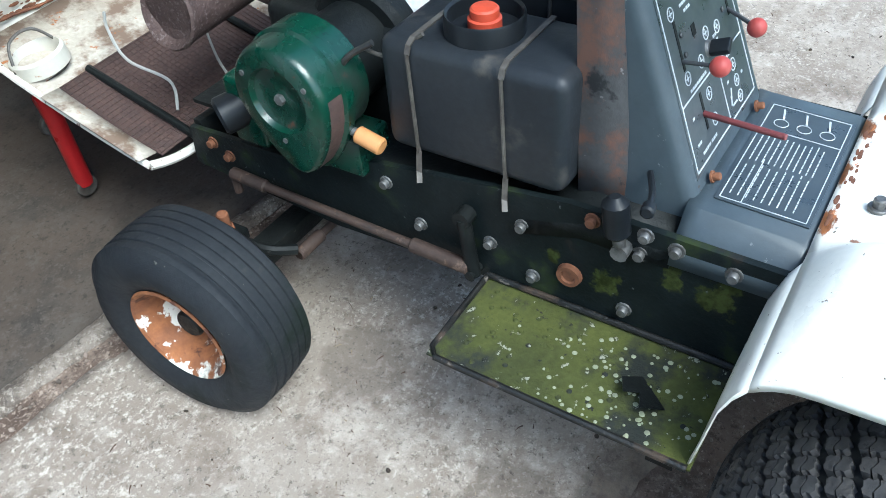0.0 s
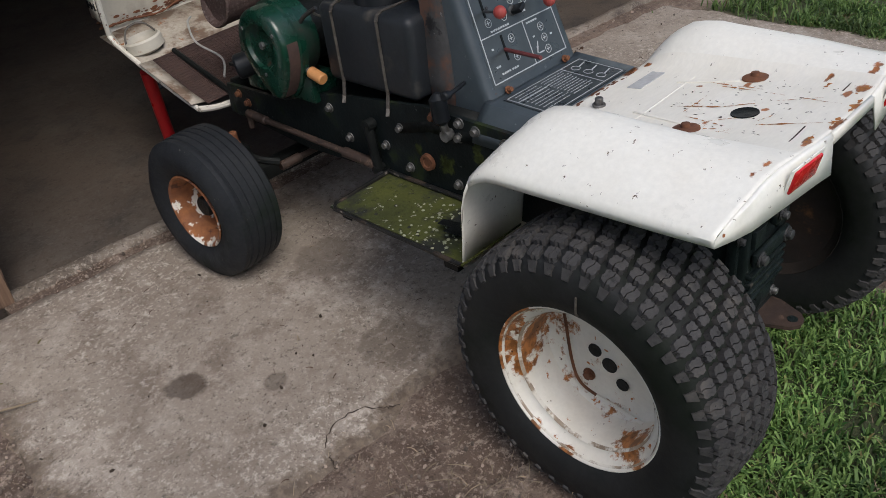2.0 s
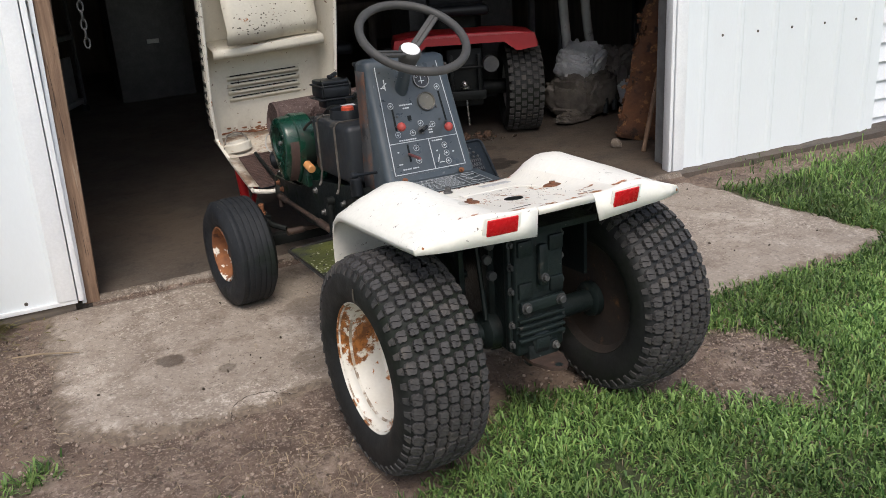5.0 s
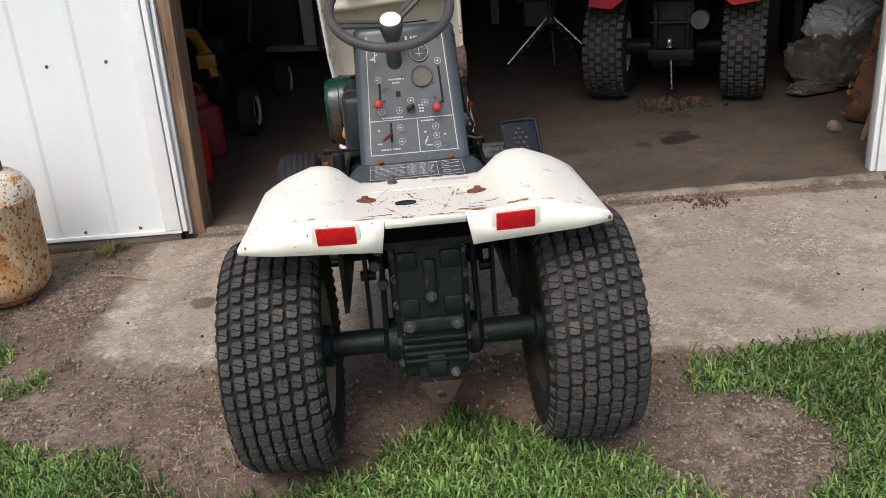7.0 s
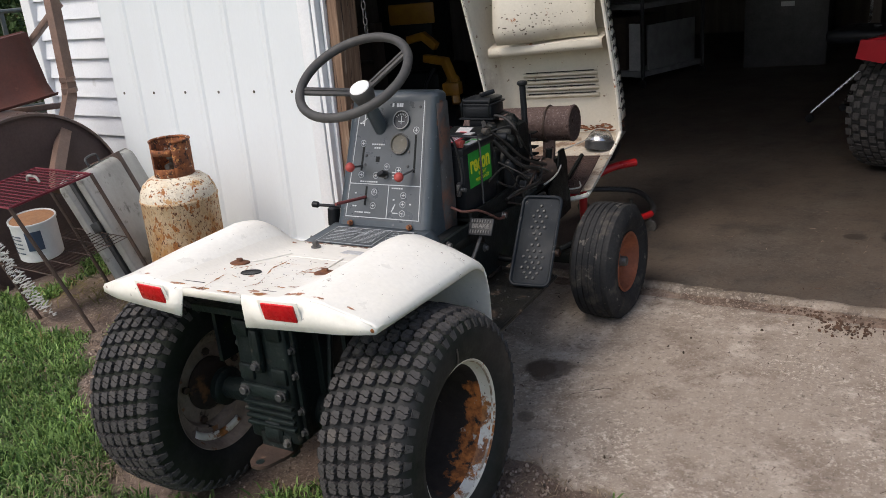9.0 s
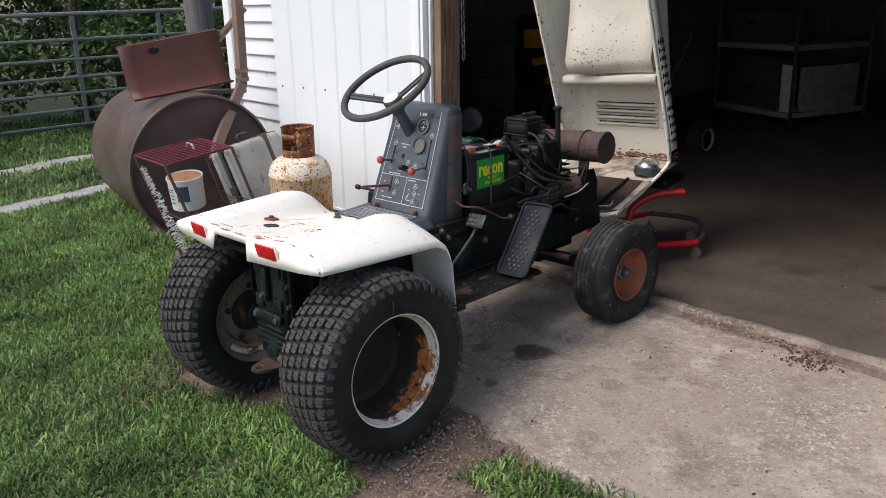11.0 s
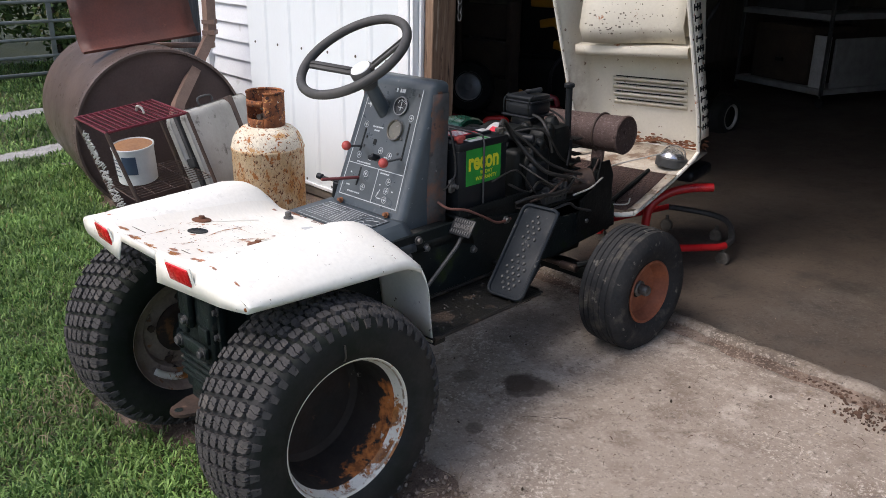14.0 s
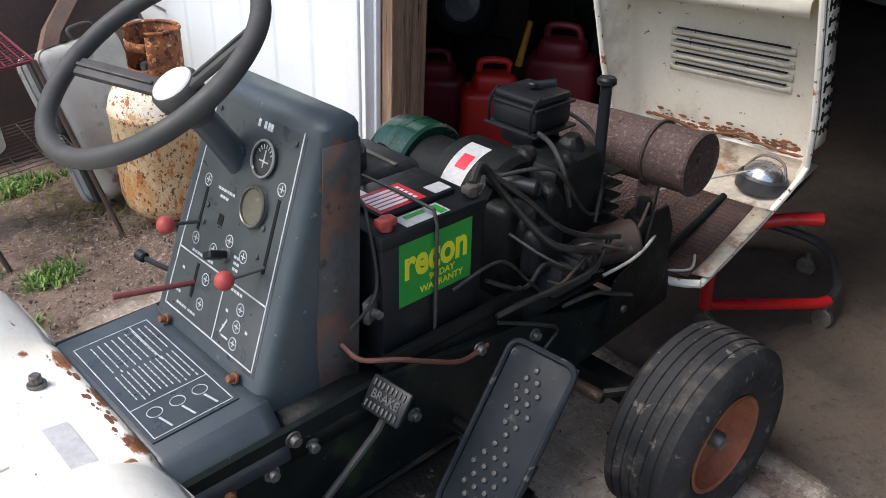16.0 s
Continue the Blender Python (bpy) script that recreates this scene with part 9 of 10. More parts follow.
for x in (-0.23, 0.23):
    bm = bm_new()
    bx(bm, x - 0.02, x + 0.02, 0.02, 0.11, 0.0, 0.97, 0.006)
    part("upright", bm, "carton_dark", prp)
for k in range(4):
    bm = bm_new()
    bx(bm, -0.21, 0.21, 0.04, 0.08, 0.03 + 0.235 * k, 0.245 + 0.235 * k, 0.006)
    part("board", bm, "carton_dark", prp)


def fuel_can(x, y, s, rot, mat, label, spout=True):
    t = thing("fuel_can", at(x, y, floor_z(x, y), 0, 0, rot), label, "fuel can", "fuel cans")
    bm = bm_new()
    bx(bm, -0.15 * s, 0.15 * s, -0.10 * s, 0.10 * s, 0.0, 0.30 * s, 0.04 * s, 4)
    box(bm, (0.20 * s, 0.14 * s, 0.10 * s), at(0, 0, 0.32 * s), 0.035 * s, 3)
    part("can_body", bm, mat, t)
    bm = bm_new()
    tube(bm, smooth_path([(-0.07 * s, 0, 0.36 * s), (-0.06 * s, 0, 0.415 * s), (0.05 * s, 0, 0.415 * s), (0.07 * s, 0, 0.36 * s)], 5), 0.016 * s, 8)
    part("handle", bm, mat, t)
    if spout:
        bm = bm_new()
        rod(bm, (0.09 * s, 0, 0.34 * s), (0.10 * s, -0.01, 0.40 * s), 0.03 * s, 14, 0.004)
        part("spout_cap", bm, "black", t)
        bm = bm_new()
        rod(bm, (0.10 * s, -0.01, 0.40 * s), (0.14 * s, -0.02, 0.60 * s), 0.018 * s, 12, 0.003, 0.012 * s)
        part("spout", bm, "yellow", t, "yellow spout")
    return t


fuel_can(-1.27, 2.40, 0.92, 45, "can_red", "bright red plastic fuel can with yellow spout")
fuel_can(-1.30, 2.86, 1.05, 30, "can_wine", "wine-red plastic fuel can", False)
fuel_can(-1.63, 2.40, 0.85, 40, "can_wine", "dark red plastic fuel can by the door post", False)

ch = thing("hanging_chain", at(-0.85, 1.68, 0), "dark steel chain hanging at the door post", "chain")
for k in range(34):
    z = 2.2 - k * 0.034
    bm = bm_new()
    tube(bm, [(0.010 * math.cos(q / 10 * 6.283), 0, z + 0.020 * math.sin(q / 10 * 6.283)) if k % 2 else (0, 0.010 * math.cos(q / 10 * 6.283), z + 0.020 * math.sin(q / 10 * 6.283)) for q in range(10)], 0.0035, 5, True)
    part("chain_link", bm, "dark_steel", ch)


def sack(m, size, mat, label, seed, stripes=False):
    t = thing("sack", m, label, "sack", "sacks in the shed")
    bm = bm_new()
    bmesh.ops.create_uvsphere(bm, u_segments=64, v_segments=40, radius=1.0)
    for v in bm.verts:
        p = v.co
        q = Vector([math.copysign(abs(c) ** 0.6, c) for c in p])
        n_ = noise.noise(Vector((p.x * 1.7 + seed, p.y * 1.7, p.z * 1.7))) * 0.16 + noise.noise(Vector((p.x * 5 + seed, p.y * 5, p.z * 5))) * 0.12 + abs(noise.noise(Vector((p.x * 7, p.y * 7 + seed, p.z * 4)))) * 0.12
        v.co = Vector((q.x * size[0], q.y * size[1], (q.z + 1) * size[2])) * (1 + n_)
        v.co.z = max(v.co.z, 0)
    part("bag", bm, mat, t)
    if mat == "bag_white" and size[0] > 0.2:
        for k in range(5):
            bm = bm_new()
            u = -0.09 + 0.035 * k
            box(bm, (0.022, 0.012, 0.055), at(u, -size[1] * 1.0 + 0.012, size[2] * 1.25, -18, 0, 0), 0.003)
            part("print_bar", bm, "black", t)
    if stripes:
        bm = bm_new()
        for u in (-0.3, 0.25):
            pts = []
            for q in range(12):
                a = math.pi * q / 11
                pts.append((u * size[0] * (1 - 0.2 * math.sin(a)) + 0.02 * q, -math.cos(a) * size[1] * 1.08 if q else -size[1] * 1.08, math.sin(a) * size[2] * 1.95 + 0.03))
            tube(bm, pts, 0.02, 6)
        part("stripe", bm, "black", t)
    return t


sack(at(2.56, 2.98, floor_z(2.4), 0, 0, 25), (0.26, 0.20, 0.145), "bag_dark", "dirty woven sack with dark stripes on the floor", 1, True)
sack(at(2.62, 3.10, floor_z(2.4) + 0.26, 10, -10, 35), (0.22, 0.16, 0.10), "bag_white", "crumpled white plastic sack on the woven sack", 4)
sack(at(2.92, 2.72, floor_z(2.7), 0, 4, -20), (0.17, 0.15, 0.11), "bag_white", "white plastic sack beside the rusty sheet", 7)
sack(at(3.08, 3.22, floor_z(2.9), 0, 0, 15), (0.25, 0.20, 0.20), "bag_dark", "dark crumpled sack behind the white ones", 9)
sack(at(2.34, 2.80, floor_z(2.2), 0, 0, 15), (0.15, 0.07, 0.035), "bag_dark", "rag bundle on the shed floor", 12)

# rusty sheet leaning inside the right door
rs = thing("rusty_sheet", at(2.30, 2.15, floor_z(2.3, 2.15), 0, 15, 0), "flaking rust-brown steel sheet leaning by the door", "steel sheet")
bm = bm_new()
rows = []
for k in range(28):
    z = 1.75 * k / 27
    w0 = -0.10 + 0.03 * ns(z, 0, 7, 51) + 0.012 * ns(z, 0, 25, 52)
    w1 = 0.34 + 0.02 * ns(z, 1, 5, 53)
    rows.append([(w0 + (w1 - w0) * i / 6, 0.03 - 0.30 * (i / 6) + 0.02 * ns(z, i, 3, 54), z) for i in range(7)])
grid(bm, rows)
thicken(part("sheet", bm, "rust_sheet", rs), 0.012, 0)
bm = bm_new()
rng = random.Random(2)
for k in range(90):
    z = rng.uniform(0, 1.7)
    box(bm, (rng.uniform(0.01, 0.04), 0.008, rng.uniform(0.01, 0.03)), at(-0.10 + rng.uniform(-0.03, 0.04) + 0.03 * ns(z, 0, 7, 51), 0.02 + rng.uniform(-0.015, 0.015), z, rng.uniform(-30, 30), rng.uniform(-40, 40), rng.uniform(-30, 30)))
tagged(part("flake", bm, "rust_sheet", rs), kind="stuff")
blk = thing("leaning_plank", at(2.80, 2.25, floor_z(2.3, 2.25), 0, 4, 0), "dark board leaning behind the rusty sheet", "board")
bm = bm_new()
bx(bm, -0.16, 0.14, 0.02, 0.05, 0, 1.7, 0.004)
part("plank_face", bm, "inside_wall", blk)
sh_ = thing("shovel_handle", Matrix(), "worn brown wooden tool handle leaning by the door", "tool handle")
bm = bm_new()
rod(bm, (2.14, 1.86, floor_z(2.1, 1.86)), (2.55, 1.94, 1.55), 0.014, 12, 0.006)
part("shaft", bm, "wood", sh_)
stn = thing("stone", at(2.10, 2.06, floor_z(2.1, 2.06), 0, 0, 20), "pale broken lump at the foot of the rusty sheet", "stone")
bm = bm_new()
bmesh.ops.create_icosphere(bm, subdivisions=3, radius=0.035)
for v in bm.verts:
    v.co *= 1 + 0.35 * noise.noise(v.co * 22)
    v.co.z = max(v.co.z * 1.1, -0.02) + 0.02
part("lump", bm, "lip", stn)
pp = thing("plastic_pipe", Matrix(), "grey plastic drain pipes leaning in the shed corner", "pipe")
bm = bm_new()
tube(bm, smooth_path([(2.66, 3.30, floor_z(2.6)), (2.66, 3.30, 0.6), (2.62, 3.30, 1.02), (2.66, 3.30, 1.12), (2.75, 3.30, 1.16)], 6), 0.035, 12)
part("pipe", bm, "case", pp)
bm = bm_new()
tube(bm, smooth_path([(2.92, 3.32, floor_z(2.9) + 0.3), (2.85, 3.32, 0.9), (2.82, 3.32, 1.5)], 6), 0.035, 12)
part("pipe", bm, "case", pp)
bm = bm_new()
tube(bm, smooth_path([(3.30, 3.20, 0.98), (3.42, 3.20, 0.97), (3.50, 3.20, 0.90), (3.52, 3.2, 0.68)], 6), 0.04, 12)
part("elbow", bm, "case", pp)
tbl = thing("dark_table", at(3.1, 3.5, floor_z(3.1), 0, 0, -5), "dark metal table in the shed corner", "table")
bm = bm_new()
bx(bm, -0.5, 0.6, -0.25, 0.3, 0.80, 0.88, 0.006)
for x, y in ((-0.45, -0.2), (0.55, -0.2), (-0.45, 0.25), (0.55, 0.25)):
    bx(bm, x - 0.02, x + 0.02, y - 0.02, y + 0.02, 0, 0.80)
part("table_frame", bm, "dark_steel", tbl)

# rolling mechanic's seat with red tube frame under the hood
cr = thing("rolling_creeper_seat", at(0, 0, 0), "rolling mechanic's seat with red steel tube frame", "rolling seat")
z0 = floor_z(0.1, 2.05)
bm = bm_new()
tube(bm, [(0.10, 1.84, z0 + 0.10), (0.11, 1.86, z0 + 0.085), (0.30, 2.09, z0 + 0.085), (0.315, 2.12, z0 + 0.09)], 0.016, 10)
part("base_bar", bm, "red", cr, "red base bar")
bm = bm_new()
tube(bm, smooth_path([(0.315, 2.12, z0 + 0.09), (0.30, 2.20, z0 + 0.10), (0.20, 2.34, z0 + 0.12), (0.08, 2.38, z0 + 0.12), (-0.10, 2.34, z0 + 0.12)], 6), 0.014, 8)
part("base_loop", bm, "dark_steel", cr, "dark base tube")
bm = bm_new()
tube(bm, smooth_path([(0.10, 1.84, z0 + 0.08), (0.095, 1.84, z0 + 0.20), (0.10, 1.86, z0 + 0.27), (0.14, 1.91, z0 + 0.32), (0.20, 1.97, z0 + 0.345), (0.27, 2.04, z0 + 0.35)], 6), 0.018, 10)
part("seat_frame", bm, "red", cr, "red bent frame tube")
bm = bm_new()
tube(bm, [(-0.235, 2.00, z0 + 0.04), (-0.275, 1.93, z0 + 0.34)], 0.022, 10)
part("leg", bm, "red", cr, "red leg")
bm = bm_new()
tube(bm, [(-0.275, 1.93, z0 + 0.33), (-0.10, 2.20, z0 + 0.34), (0.0, 2.34, z0 + 0.34)], 0.018, 10)
tube(bm, [(-0.235, 2.00, z0 + 0.09), (-0.10, 2.34, z0 + 0.12)], 0.014, 8)
part("side_rail", bm, "red", cr)
bm = bm_new()
box(bm, (0.34, 0.24, 0.05), at(-0.03, 2.16, z0 + 0.36, 0, 0, 10), 0.02, 3)
part("pad", bm, "plastic", cr, "black padded seat")
for x, y in ((0.105, 1.85), (0.31, 2.12), (-0.235, 2.0), (-0.10, 2.34), (0.14, 2.37)):
    bm = bm_new()
    cyl(bm, 0.030, 0.018, at(x, y + 0.009, z0 + 0.030, 90, 0, 0), 16, 0.003)
    cyl(bm, 0.008, 0.05, at(x, y, z0 + 0.03), 8)
    part("caster", bm, "strap", cr)

# litter
PHI = (1 + 5 ** 0.5) / 2
ICO = [Vector(v).normalized() for v in ((-1, PHI, 0), (1, PHI, 0), (-1, -PHI, 0), (1, -PHI, 0), (0, -1, PHI), (0, 1, PHI), (0, -1, -PHI), (0, 1, -PHI), (PHI, 0, -1), (PHI, 0, 1), (-PHI, 0, -1), (-PHI, 0, 1))]
ICO_FACES = ((0, 11, 5), (0, 5, 1), (0, 1, 7), (0, 7, 10), (0, 10, 11), (1, 5, 9), (5, 11, 4), (11, 10, 2), (10, 7, 6), (7, 1, 8), (3, 9, 4), (3, 4, 2), (3, 2, 6), (3, 6, 8), (3, 8, 9), (4, 9, 5), (2, 4, 11), (6, 2, 10), (8, 6, 7), (9, 8, 1))


def scatter(name, n, area, size, mat, label, category, seed, lift=0.0, inside=False):
    """Small angular crumbs, each its own stone."""
    rng = random.Random(seed)
    verts, faces = [], []
    for _ in range(n):
        x, y = area(rng)
        s = size * rng.choice((0.4, 0.5, 0.6, 0.8, 1.0, 1.5))
        z = (floor_z(x, y) if inside else gz(x, y)) + lift
        m = at(x, y, z, rng.uniform(0, 360), rng.uniform(0, 360), rng.uniform(0, 360)) @ Matrix.Diagonal((s, s * rng.uniform(0.5, 1), s * rng.uniform(0.3, 0.8), 1))
        k = len(verts)
        verts += [m @ (v * rng.uniform(0.8, 1.15)) for v in ICO]
        faces += [(k + p, k + q, k + r) for p, q, r in ICO_FACES]
    me = bpy.data.meshes.new(name)
    me.from_pydata(verts, [], faces)
    me.materials.append(M[mat])
    return tagged(new(name, me), label, category, kind="stuff")


scatter("leaf_litter", 260, lambda r: (1.50 + r.gauss(0, 0.085), 2.86 + r.gauss(0, 0.06)), 0.014, "debris", "heap of dirt and dry leaves under the red tractor", "litter", 1, 0.008, True)
scatter("leaf_litter", 170, lambda r: (1.20 + r.gauss(0, 0.05), 1.325 + r.gauss(0, 0.028)), 0.0062, "crumb", "brown crumbs of dirt on the apron", "litter", 2, 0.003)
scatter("leaf_litter", 90, lambda r: (1.10 + r.gauss(0, 0.06), wall_y(1.10) - 0.045 + r.gauss(0, 0.012)), 0.0060, "crumb", "brown crumbs of dirt in the joint", "litter", 12, 0.004)
scatter("leaf_litter", 46, lambda r: (1.50 + r.gauss(0, 0.08), 2.86 + r.gauss(0, 0.05)), 0.030, "crumb", "dry leaves and clods under the red tractor", "litter", 13, 0.010, True)
scatter("leaf_litter", 260, lambda r: ((lambda x: (x, wall_y(x) - 0.03 + r.gauss(0, 0.02)))(r.uniform(-0.9, 1.9))), 0.005, "pebble", "grit along the door threshold", "litter", 3, 0.004)
scatter("gravel", 3600, lambda r: (r.uniform(-1.9, -0.7), r.uniform(0.0, 1.45)), 0.005, "pebble", "loose stones on bare soil", "gravel", 4, -0.006)
scatter("gravel", 2200, lambda r: (r.uniform(0.45, 1.2), r.uniform(-0.6, 0.3)), 0.005, "pebble", "loose stones on bare soil", "gravel", 5, -0.006)
scatter("gravel", 1200, lambda r: (r.uniform(-1.0, 0.6), r.uniform(-0.1, 0.4)), 0.005, "pebble", "loose stones on bare soil", "gravel", 6, -0.006)
scatter("leaf_litter", 90, lambda r: (r.uniform(-1.2, 1.9), r.uniform(0.4, 1.4)), 0.0045, "debris", "scattered crumbs on the apron", "litter", 7, 0.002)
stk = thing("stick", Matrix(), "dry pale stick lying on the apron's edge", "stick")
bm = bm_new()
tube(bm, [(-1.345, 1.245, gz(-1.34, 1.24) + 0.012), (-1.25, 1.21, gz(-1.25, 1.21) + 0.016), (-1.13, 1.155, gz(-1.13, 1.15) + 0.01)], [0.003, 0.004, 0.002], 6)
part("twig", bm, "straw", stk)


def strands(name, n, area, length, mat, label, seed, inside=False, high=0.004):
    """Dry stalks and leaf bits lying flat, each a thin bent strip."""
    rng = random.Random(seed)
    verts, faces = [], []
    for _ in range(n):
        x, y = area(rng)
        if not inside and high < 0.01 and (grass_mask(x, y) > 0.35 or (length > 0.03 and slab_mask(x, y) > 0.02)):
            continue
        ang, L, wd = rng.uniform(0, 2 * math.pi), length * rng.choice((0.2, 0.3, 0.4, 0.6, 1.1)), rng.uniform(0.0006, 0.0016)
        bend, lift = rng.uniform(-0.4, 0.4), rng.uniform(0.0, high)
        base = len(verts)
        for k in range(4):
            c = wd * (1 - 0.25 * k)
            nx, ny = -math.sin(ang), math.cos(ang)
            z = (floor_z(x, y) if inside else gz(x, y)) + 0.005 + lift * (k * (3 - k)) / 2
            verts += [(x + nx * c, y + ny * c, z), (x - nx * c, y - ny * c, z + 0.0012)]
            x, y = x + math.cos(ang) * L / 3, y + math.sin(ang) * L / 3
            ang += bend / 3
        faces += [(base + 2 * k, base + 2 * k + 1, base + 2 * k + 3, base + 2 * k + 2) for k in range(3)]
    me = bpy.data.meshes.new(name)
    me.from_pydata(verts, [], faces)
    me.materials.append(M[mat])
    return tagged(new(name, me), label, "litter", kind="stuff")


strands("dry_straw", 2200, lambda r: (clamp(r.gauss(-1.35, 0.33), -2.2, -0.62), r.uniform(-0.35, 1.42)), 0.04, "straw", "dry straw lying on the bare soil", 31)
strands("dry_straw", 800, lambda r: (-0.70 + r.gauss(0, 0.13), -0.12 + r.gauss(0, 0.22)), 0.05, "straw", "dry straw at the edge of the turf", 32, False, 0.026)
strands("dry_straw", 700, lambda r: (r.uniform(0.5, 1.7), clamp(0.24 + r.gauss(0, 0.07), 0.0, 0.5)), 0.045, "straw", "dry straw along the apron's edge", 33)
strands("dry_straw", 600, lambda r: (r.uniform(0.45, 1.2), r.uniform(-0.55, 0.2)), 0.04, "straw", "dry straw on the bare soil", 34)
strands("leaf_bits", 420, lambda r: (r.uniform(-1.0, 1.9), r.uniform(0.4, 1.38)), 0.018, "crumb", "dark leaf bits on the apron", 35)
strands("leaf_bits", 320, lambda r: (r.uniform(-1.0, 1.9), r.uniform(0.4, 1.38)), 0.014, "straw", "pale leaf bits on the apron", 36)
strands("leaf_bits", 70, lambda r: (r.uniform(0.5, 1.9), r.uniform(1.5, 2.5)), 0.022, "pebble", "pale leaf bits on the shed floor", 37, True)
strands("leaf_bits", 90, lambda r: (1.45 + r.gauss(0, 0.2), 1.95 + r.gauss(0, 0.2)), 0.03, "crumb", "dark leaf bits on the shed floor", 38, True)


def weeds(name, n, cx, cy, spread, h, mat, label, seed):
    rng = random.Random(seed)
    vs, fs = [], []
    for _ in range(n):
        x, y = cx + rng.gauss(0, spread), cy + rng.gauss(0, spread * 0.5)
        z = gz(x, y) - 0.015
        a, ln = rng.uniform(0, 6.28), h * rng.uniform(0.4, 1.2)
        lie = rng.uniform(0.8, 1.3) if mat == "weeds" else rng.uniform(0.1, 0.6)
        dx, dy = math.cos(a) * ln * lie, math.sin(a) * ln * lie
        if mat == "weeds":
            z, ln = z + 0.016, ln * rng.uniform(0.1, 0.45)
        px, py = -math.sin(a) * 0.003, math.cos(a) * 0.003
        b = len(vs)
        vs += [(x - px, y - py, z), (x + px, y + py, z), (x + dx * 0.5 + px, y + dy * 0.5 + py, z + ln * 0.7), (x + dx * 0.5 - px, y + dy * 0.5 - py, z + ln * 0.7), (x + dx, y + dy, z + ln * 0.85)]
        fs += [(b, b + 1, b + 2, b + 3), (b + 3, b + 2, b + 4)]
    me = bpy.data.meshes.new(name)
    me.from_pydata(vs, [], fs)
    me.materials.append(M[mat])
    return tagged(new(name, me), label, "weeds", kind="stuff")


weeds("dry_weeds", 70, -1.41, 1.53, 0.05, 0.10, "weeds", "dry weeds at the foot of the sliding door", 1)
weeds("dry_weeds", 160, -1.55, 1.45, 0.22, 0.035, "weeds", "dry straw along the wall", 2)
weeds("dry_weeds", 260, -2.0, 0.9, 0.2, 0.08, "weeds", "dry grass round the wire cage", 3)
weeds("dry_weeds", 300, 2.7, 1.16, 0.3, 0.05, "grass", "grass under the right sliding door", 4)


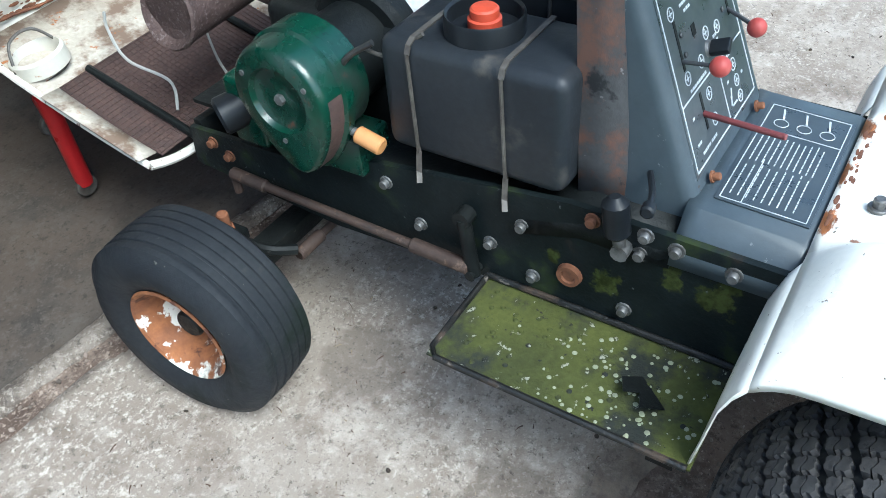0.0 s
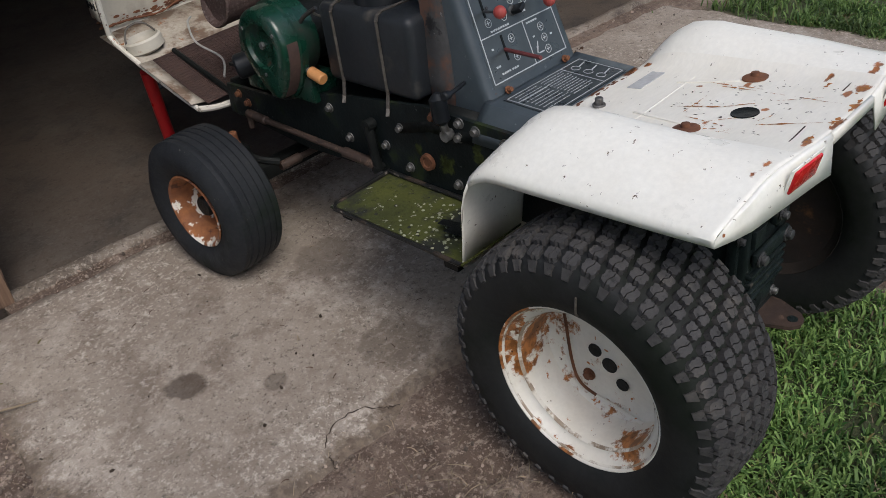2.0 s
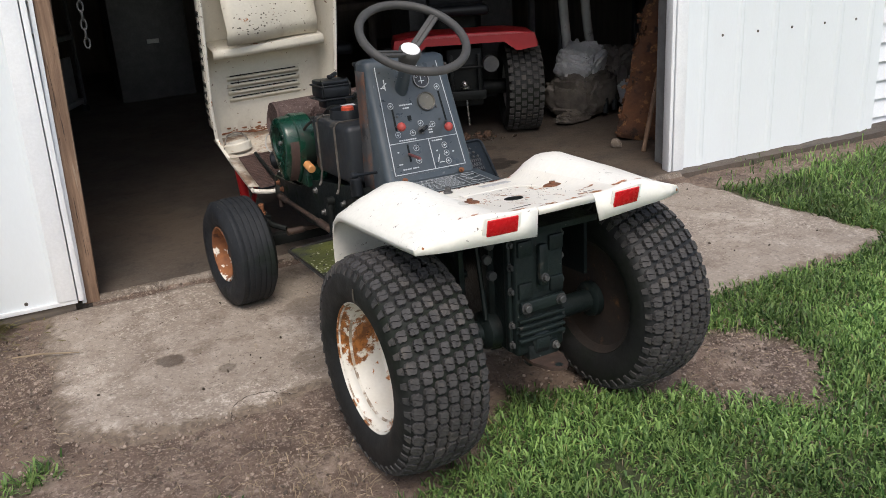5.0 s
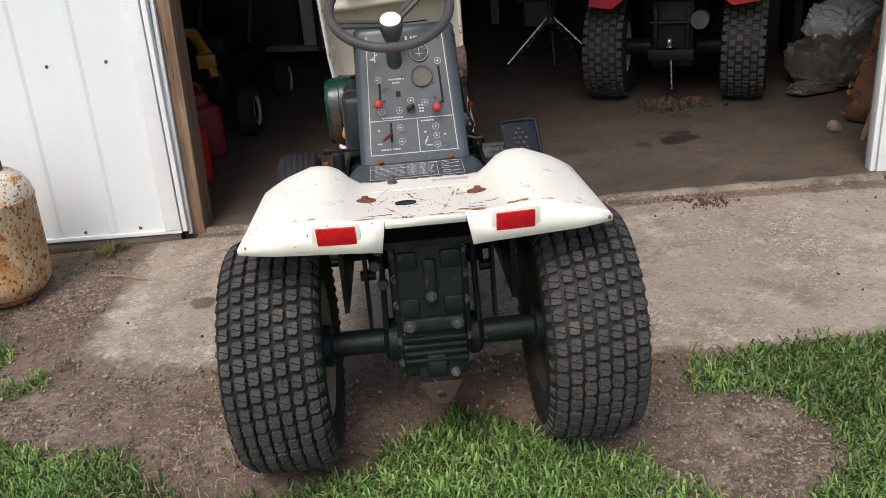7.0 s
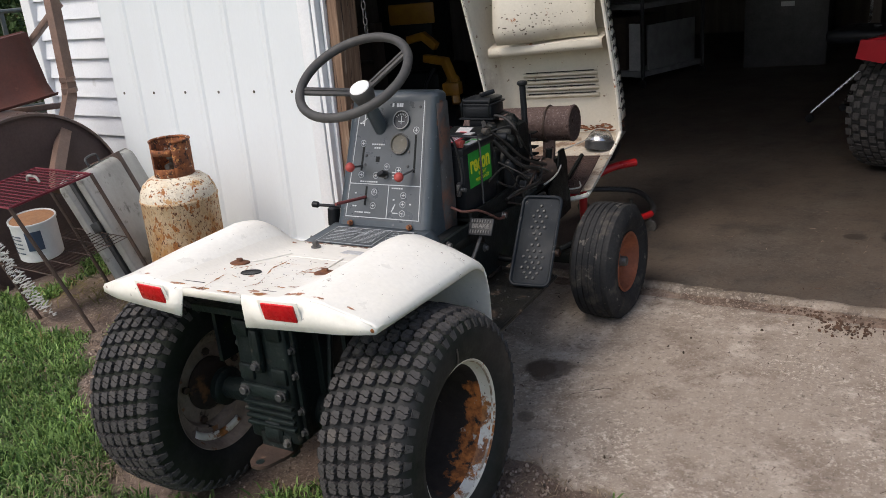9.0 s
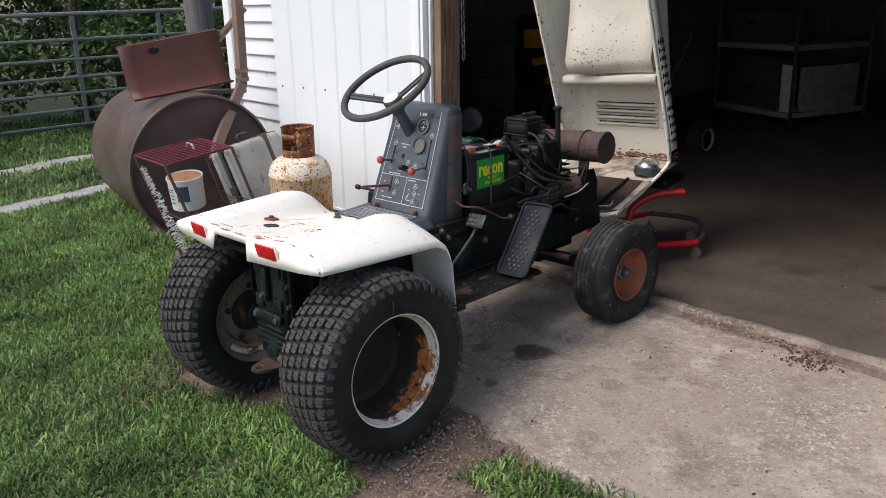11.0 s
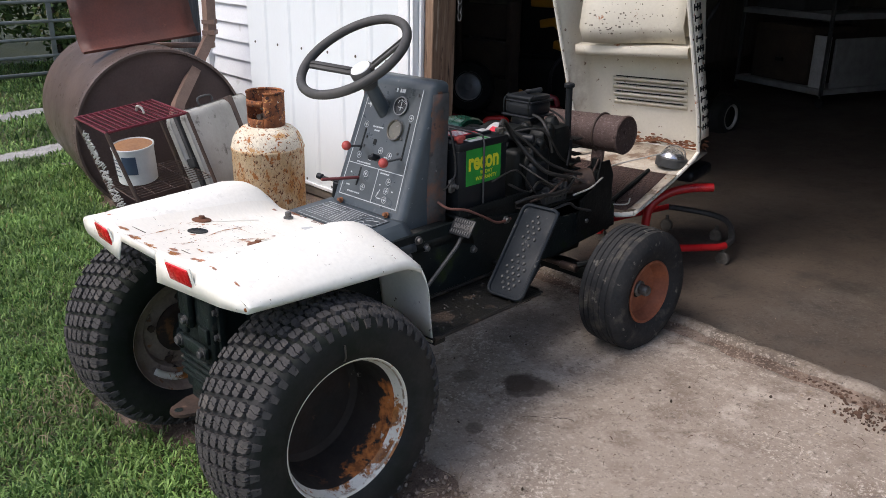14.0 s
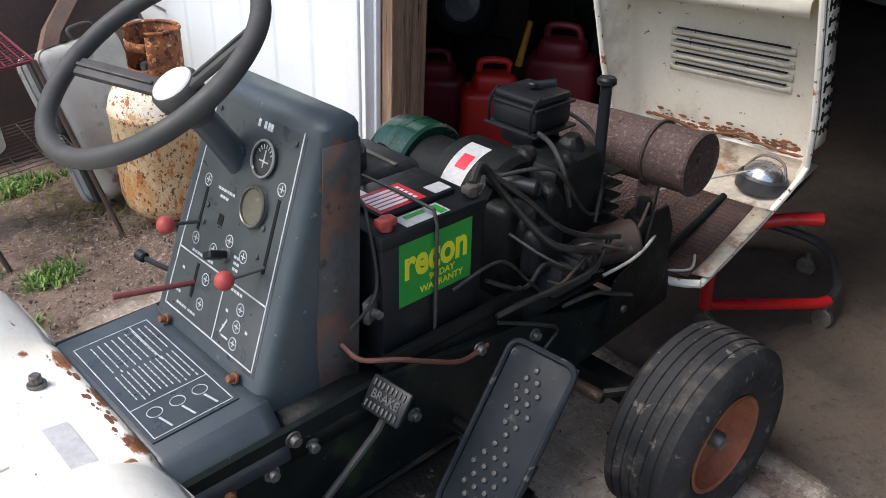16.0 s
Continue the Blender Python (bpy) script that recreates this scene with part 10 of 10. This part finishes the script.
# ---- turf: every blade a bent strip ----
def turf(name, n, area, h, w, seed, label, mat="grass", invert=False):
    rng = np.random.default_rng(seed)
    x0, x1, y0, y1 = area
    keep = []
    xs, ys, us = rng.uniform(x0, x1, n), rng.uniform(y0, y1, n), rng.uniform(0, 1, n)
    for x, y, u in zip(xs, ys, us):
        g = grass_mask(x, y)
        tuft = 0.55 + 0.6 * ns(x, y, 6.0, 61) + 0.35 * ns(x, y, 19.0, 62)
        if slab_mask(x, y) > 0.05 and wall_y(x) > y > 0.1:
            continue
        if y > wall_y(x) - 0.03 and -3.4 < x < 5:
            continue
        if abs(x + 4.45 + 0.09 * ns(y, 0, 3, 5)) < 0.13 or abs(x + 6.1 + 0.09 * ns(y, 1, 3, 5)) < 0.15:
            continue
        if (not invert and u < g * clamp(tuft + 0.25, 0.12, 1)) or (invert and u < g * 0.25):
            keep.append((x, y, tuft))
    keep = np.array(keep)
    m = len(keep)
    x, y, tf = keep[:, 0], keep[:, 1], np.clip(keep[:, 2], 0.2, 1.2)
    z = 0.0237 * np.clip(x, -6, 4) + 0.049 * np.clip(y, -4, 1.55) - 0.02 - 0.02 * np.exp(-x * x / 0.5 - (y + 0.08) ** 2 / 0.12)
    a = rng.uniform(0, 2 * np.pi, m)
    ln = h * rng.uniform(0.55, 1.35, m) * (0.65 + 0.45 * tf)
    lean = rng.uniform(0.35, 1.25, m)
    turn = rng.uniform(-0.9, 0.9, m)
    wide = w * rng.uniform(0.6, 1.3, m)
    b = a + np.pi / 2 + rng.uniform(-0.7, 0.7, m)
    px, py = np.cos(b) * wide * 0.5, np.sin(b) * wide * 0.5

    def pt(f, up, side, k):
        g = a + turn * f
        return np.stack([x + np.cos(g) * lean * ln * f ** 1.4 * 0.75 + side * px * k, y + np.sin(g) * lean * ln * f ** 1.4 * 0.75 + side * py * k, z + ln * up * np.clip(1.15 - 0.55 * lean, 0.35, 1)], axis=1)

    rows = np.stack([pt(0, 0, -1, 0.8), pt(0, 0, 1, 0.8), pt(0.38, 0.55, 1, 1), pt(0.38, 0.55, -1, 1), pt(0.74, 0.88, 1, 0.7), pt(0.74, 0.88, -1, 0.7), pt(1.05, 0.84, 0, 0)], axis=1).reshape(-1, 3)
    me = bpy.data.meshes.new(name)
    idx = np.arange(m) * 7
    quads = np.concatenate([np.stack([idx, idx + 1, idx + 2, idx + 3], axis=1), np.stack([idx + 3, idx + 2, idx + 4, idx + 5], axis=1)]).tolist()
    tris = np.stack([idx + 5, idx + 4, idx + 6], axis=1).tolist()
    me.from_pydata(rows.tolist(), [], quads + tris)
    me.materials.append(M[mat])
    return tagged(new(name, me), label, "grass", kind="stuff")


turf("grass", 230000, (-1.8, 2.4, -1.9, 0.75), 0.052, 0.0062, 21, "short green lawn grass round the tractor")
turf("grass", 130000, (-4.6, -1.8, -1.8, 1.6), 0.065, 0.008, 22, "short green lawn grass beside the oil tank")
turf("grass", 70000, (-9.5, -4.6, -3.0, 5.0), 0.09, 0.012, 23, "lawn grass towards the gate")
turf("grass", 40000, (2.0, 5.5, -1.5, 1.3), 0.07, 0.007, 24, "lawn grass by the right sliding door")
turf("dry_grass", 26000, (-1.8, 2.4, -1.7, 0.75), 0.045, 0.0035, 25, "dead straw between the grass", "straw", True)
turf("grass", 60000, (-9.5, 7.0, -5.5, -1.85), 0.08, 0.012, 26, "lawn grass behind the path")
turf("grass", 40000, (-16.0, 12.0, -12.0, -5.4), 0.13, 0.03, 27, "lawn grass further out")
turf("grass", 24000, (5.4, 12.0, -5.5, 6.0), 0.12, 0.025, 28, "lawn grass beside the shed")
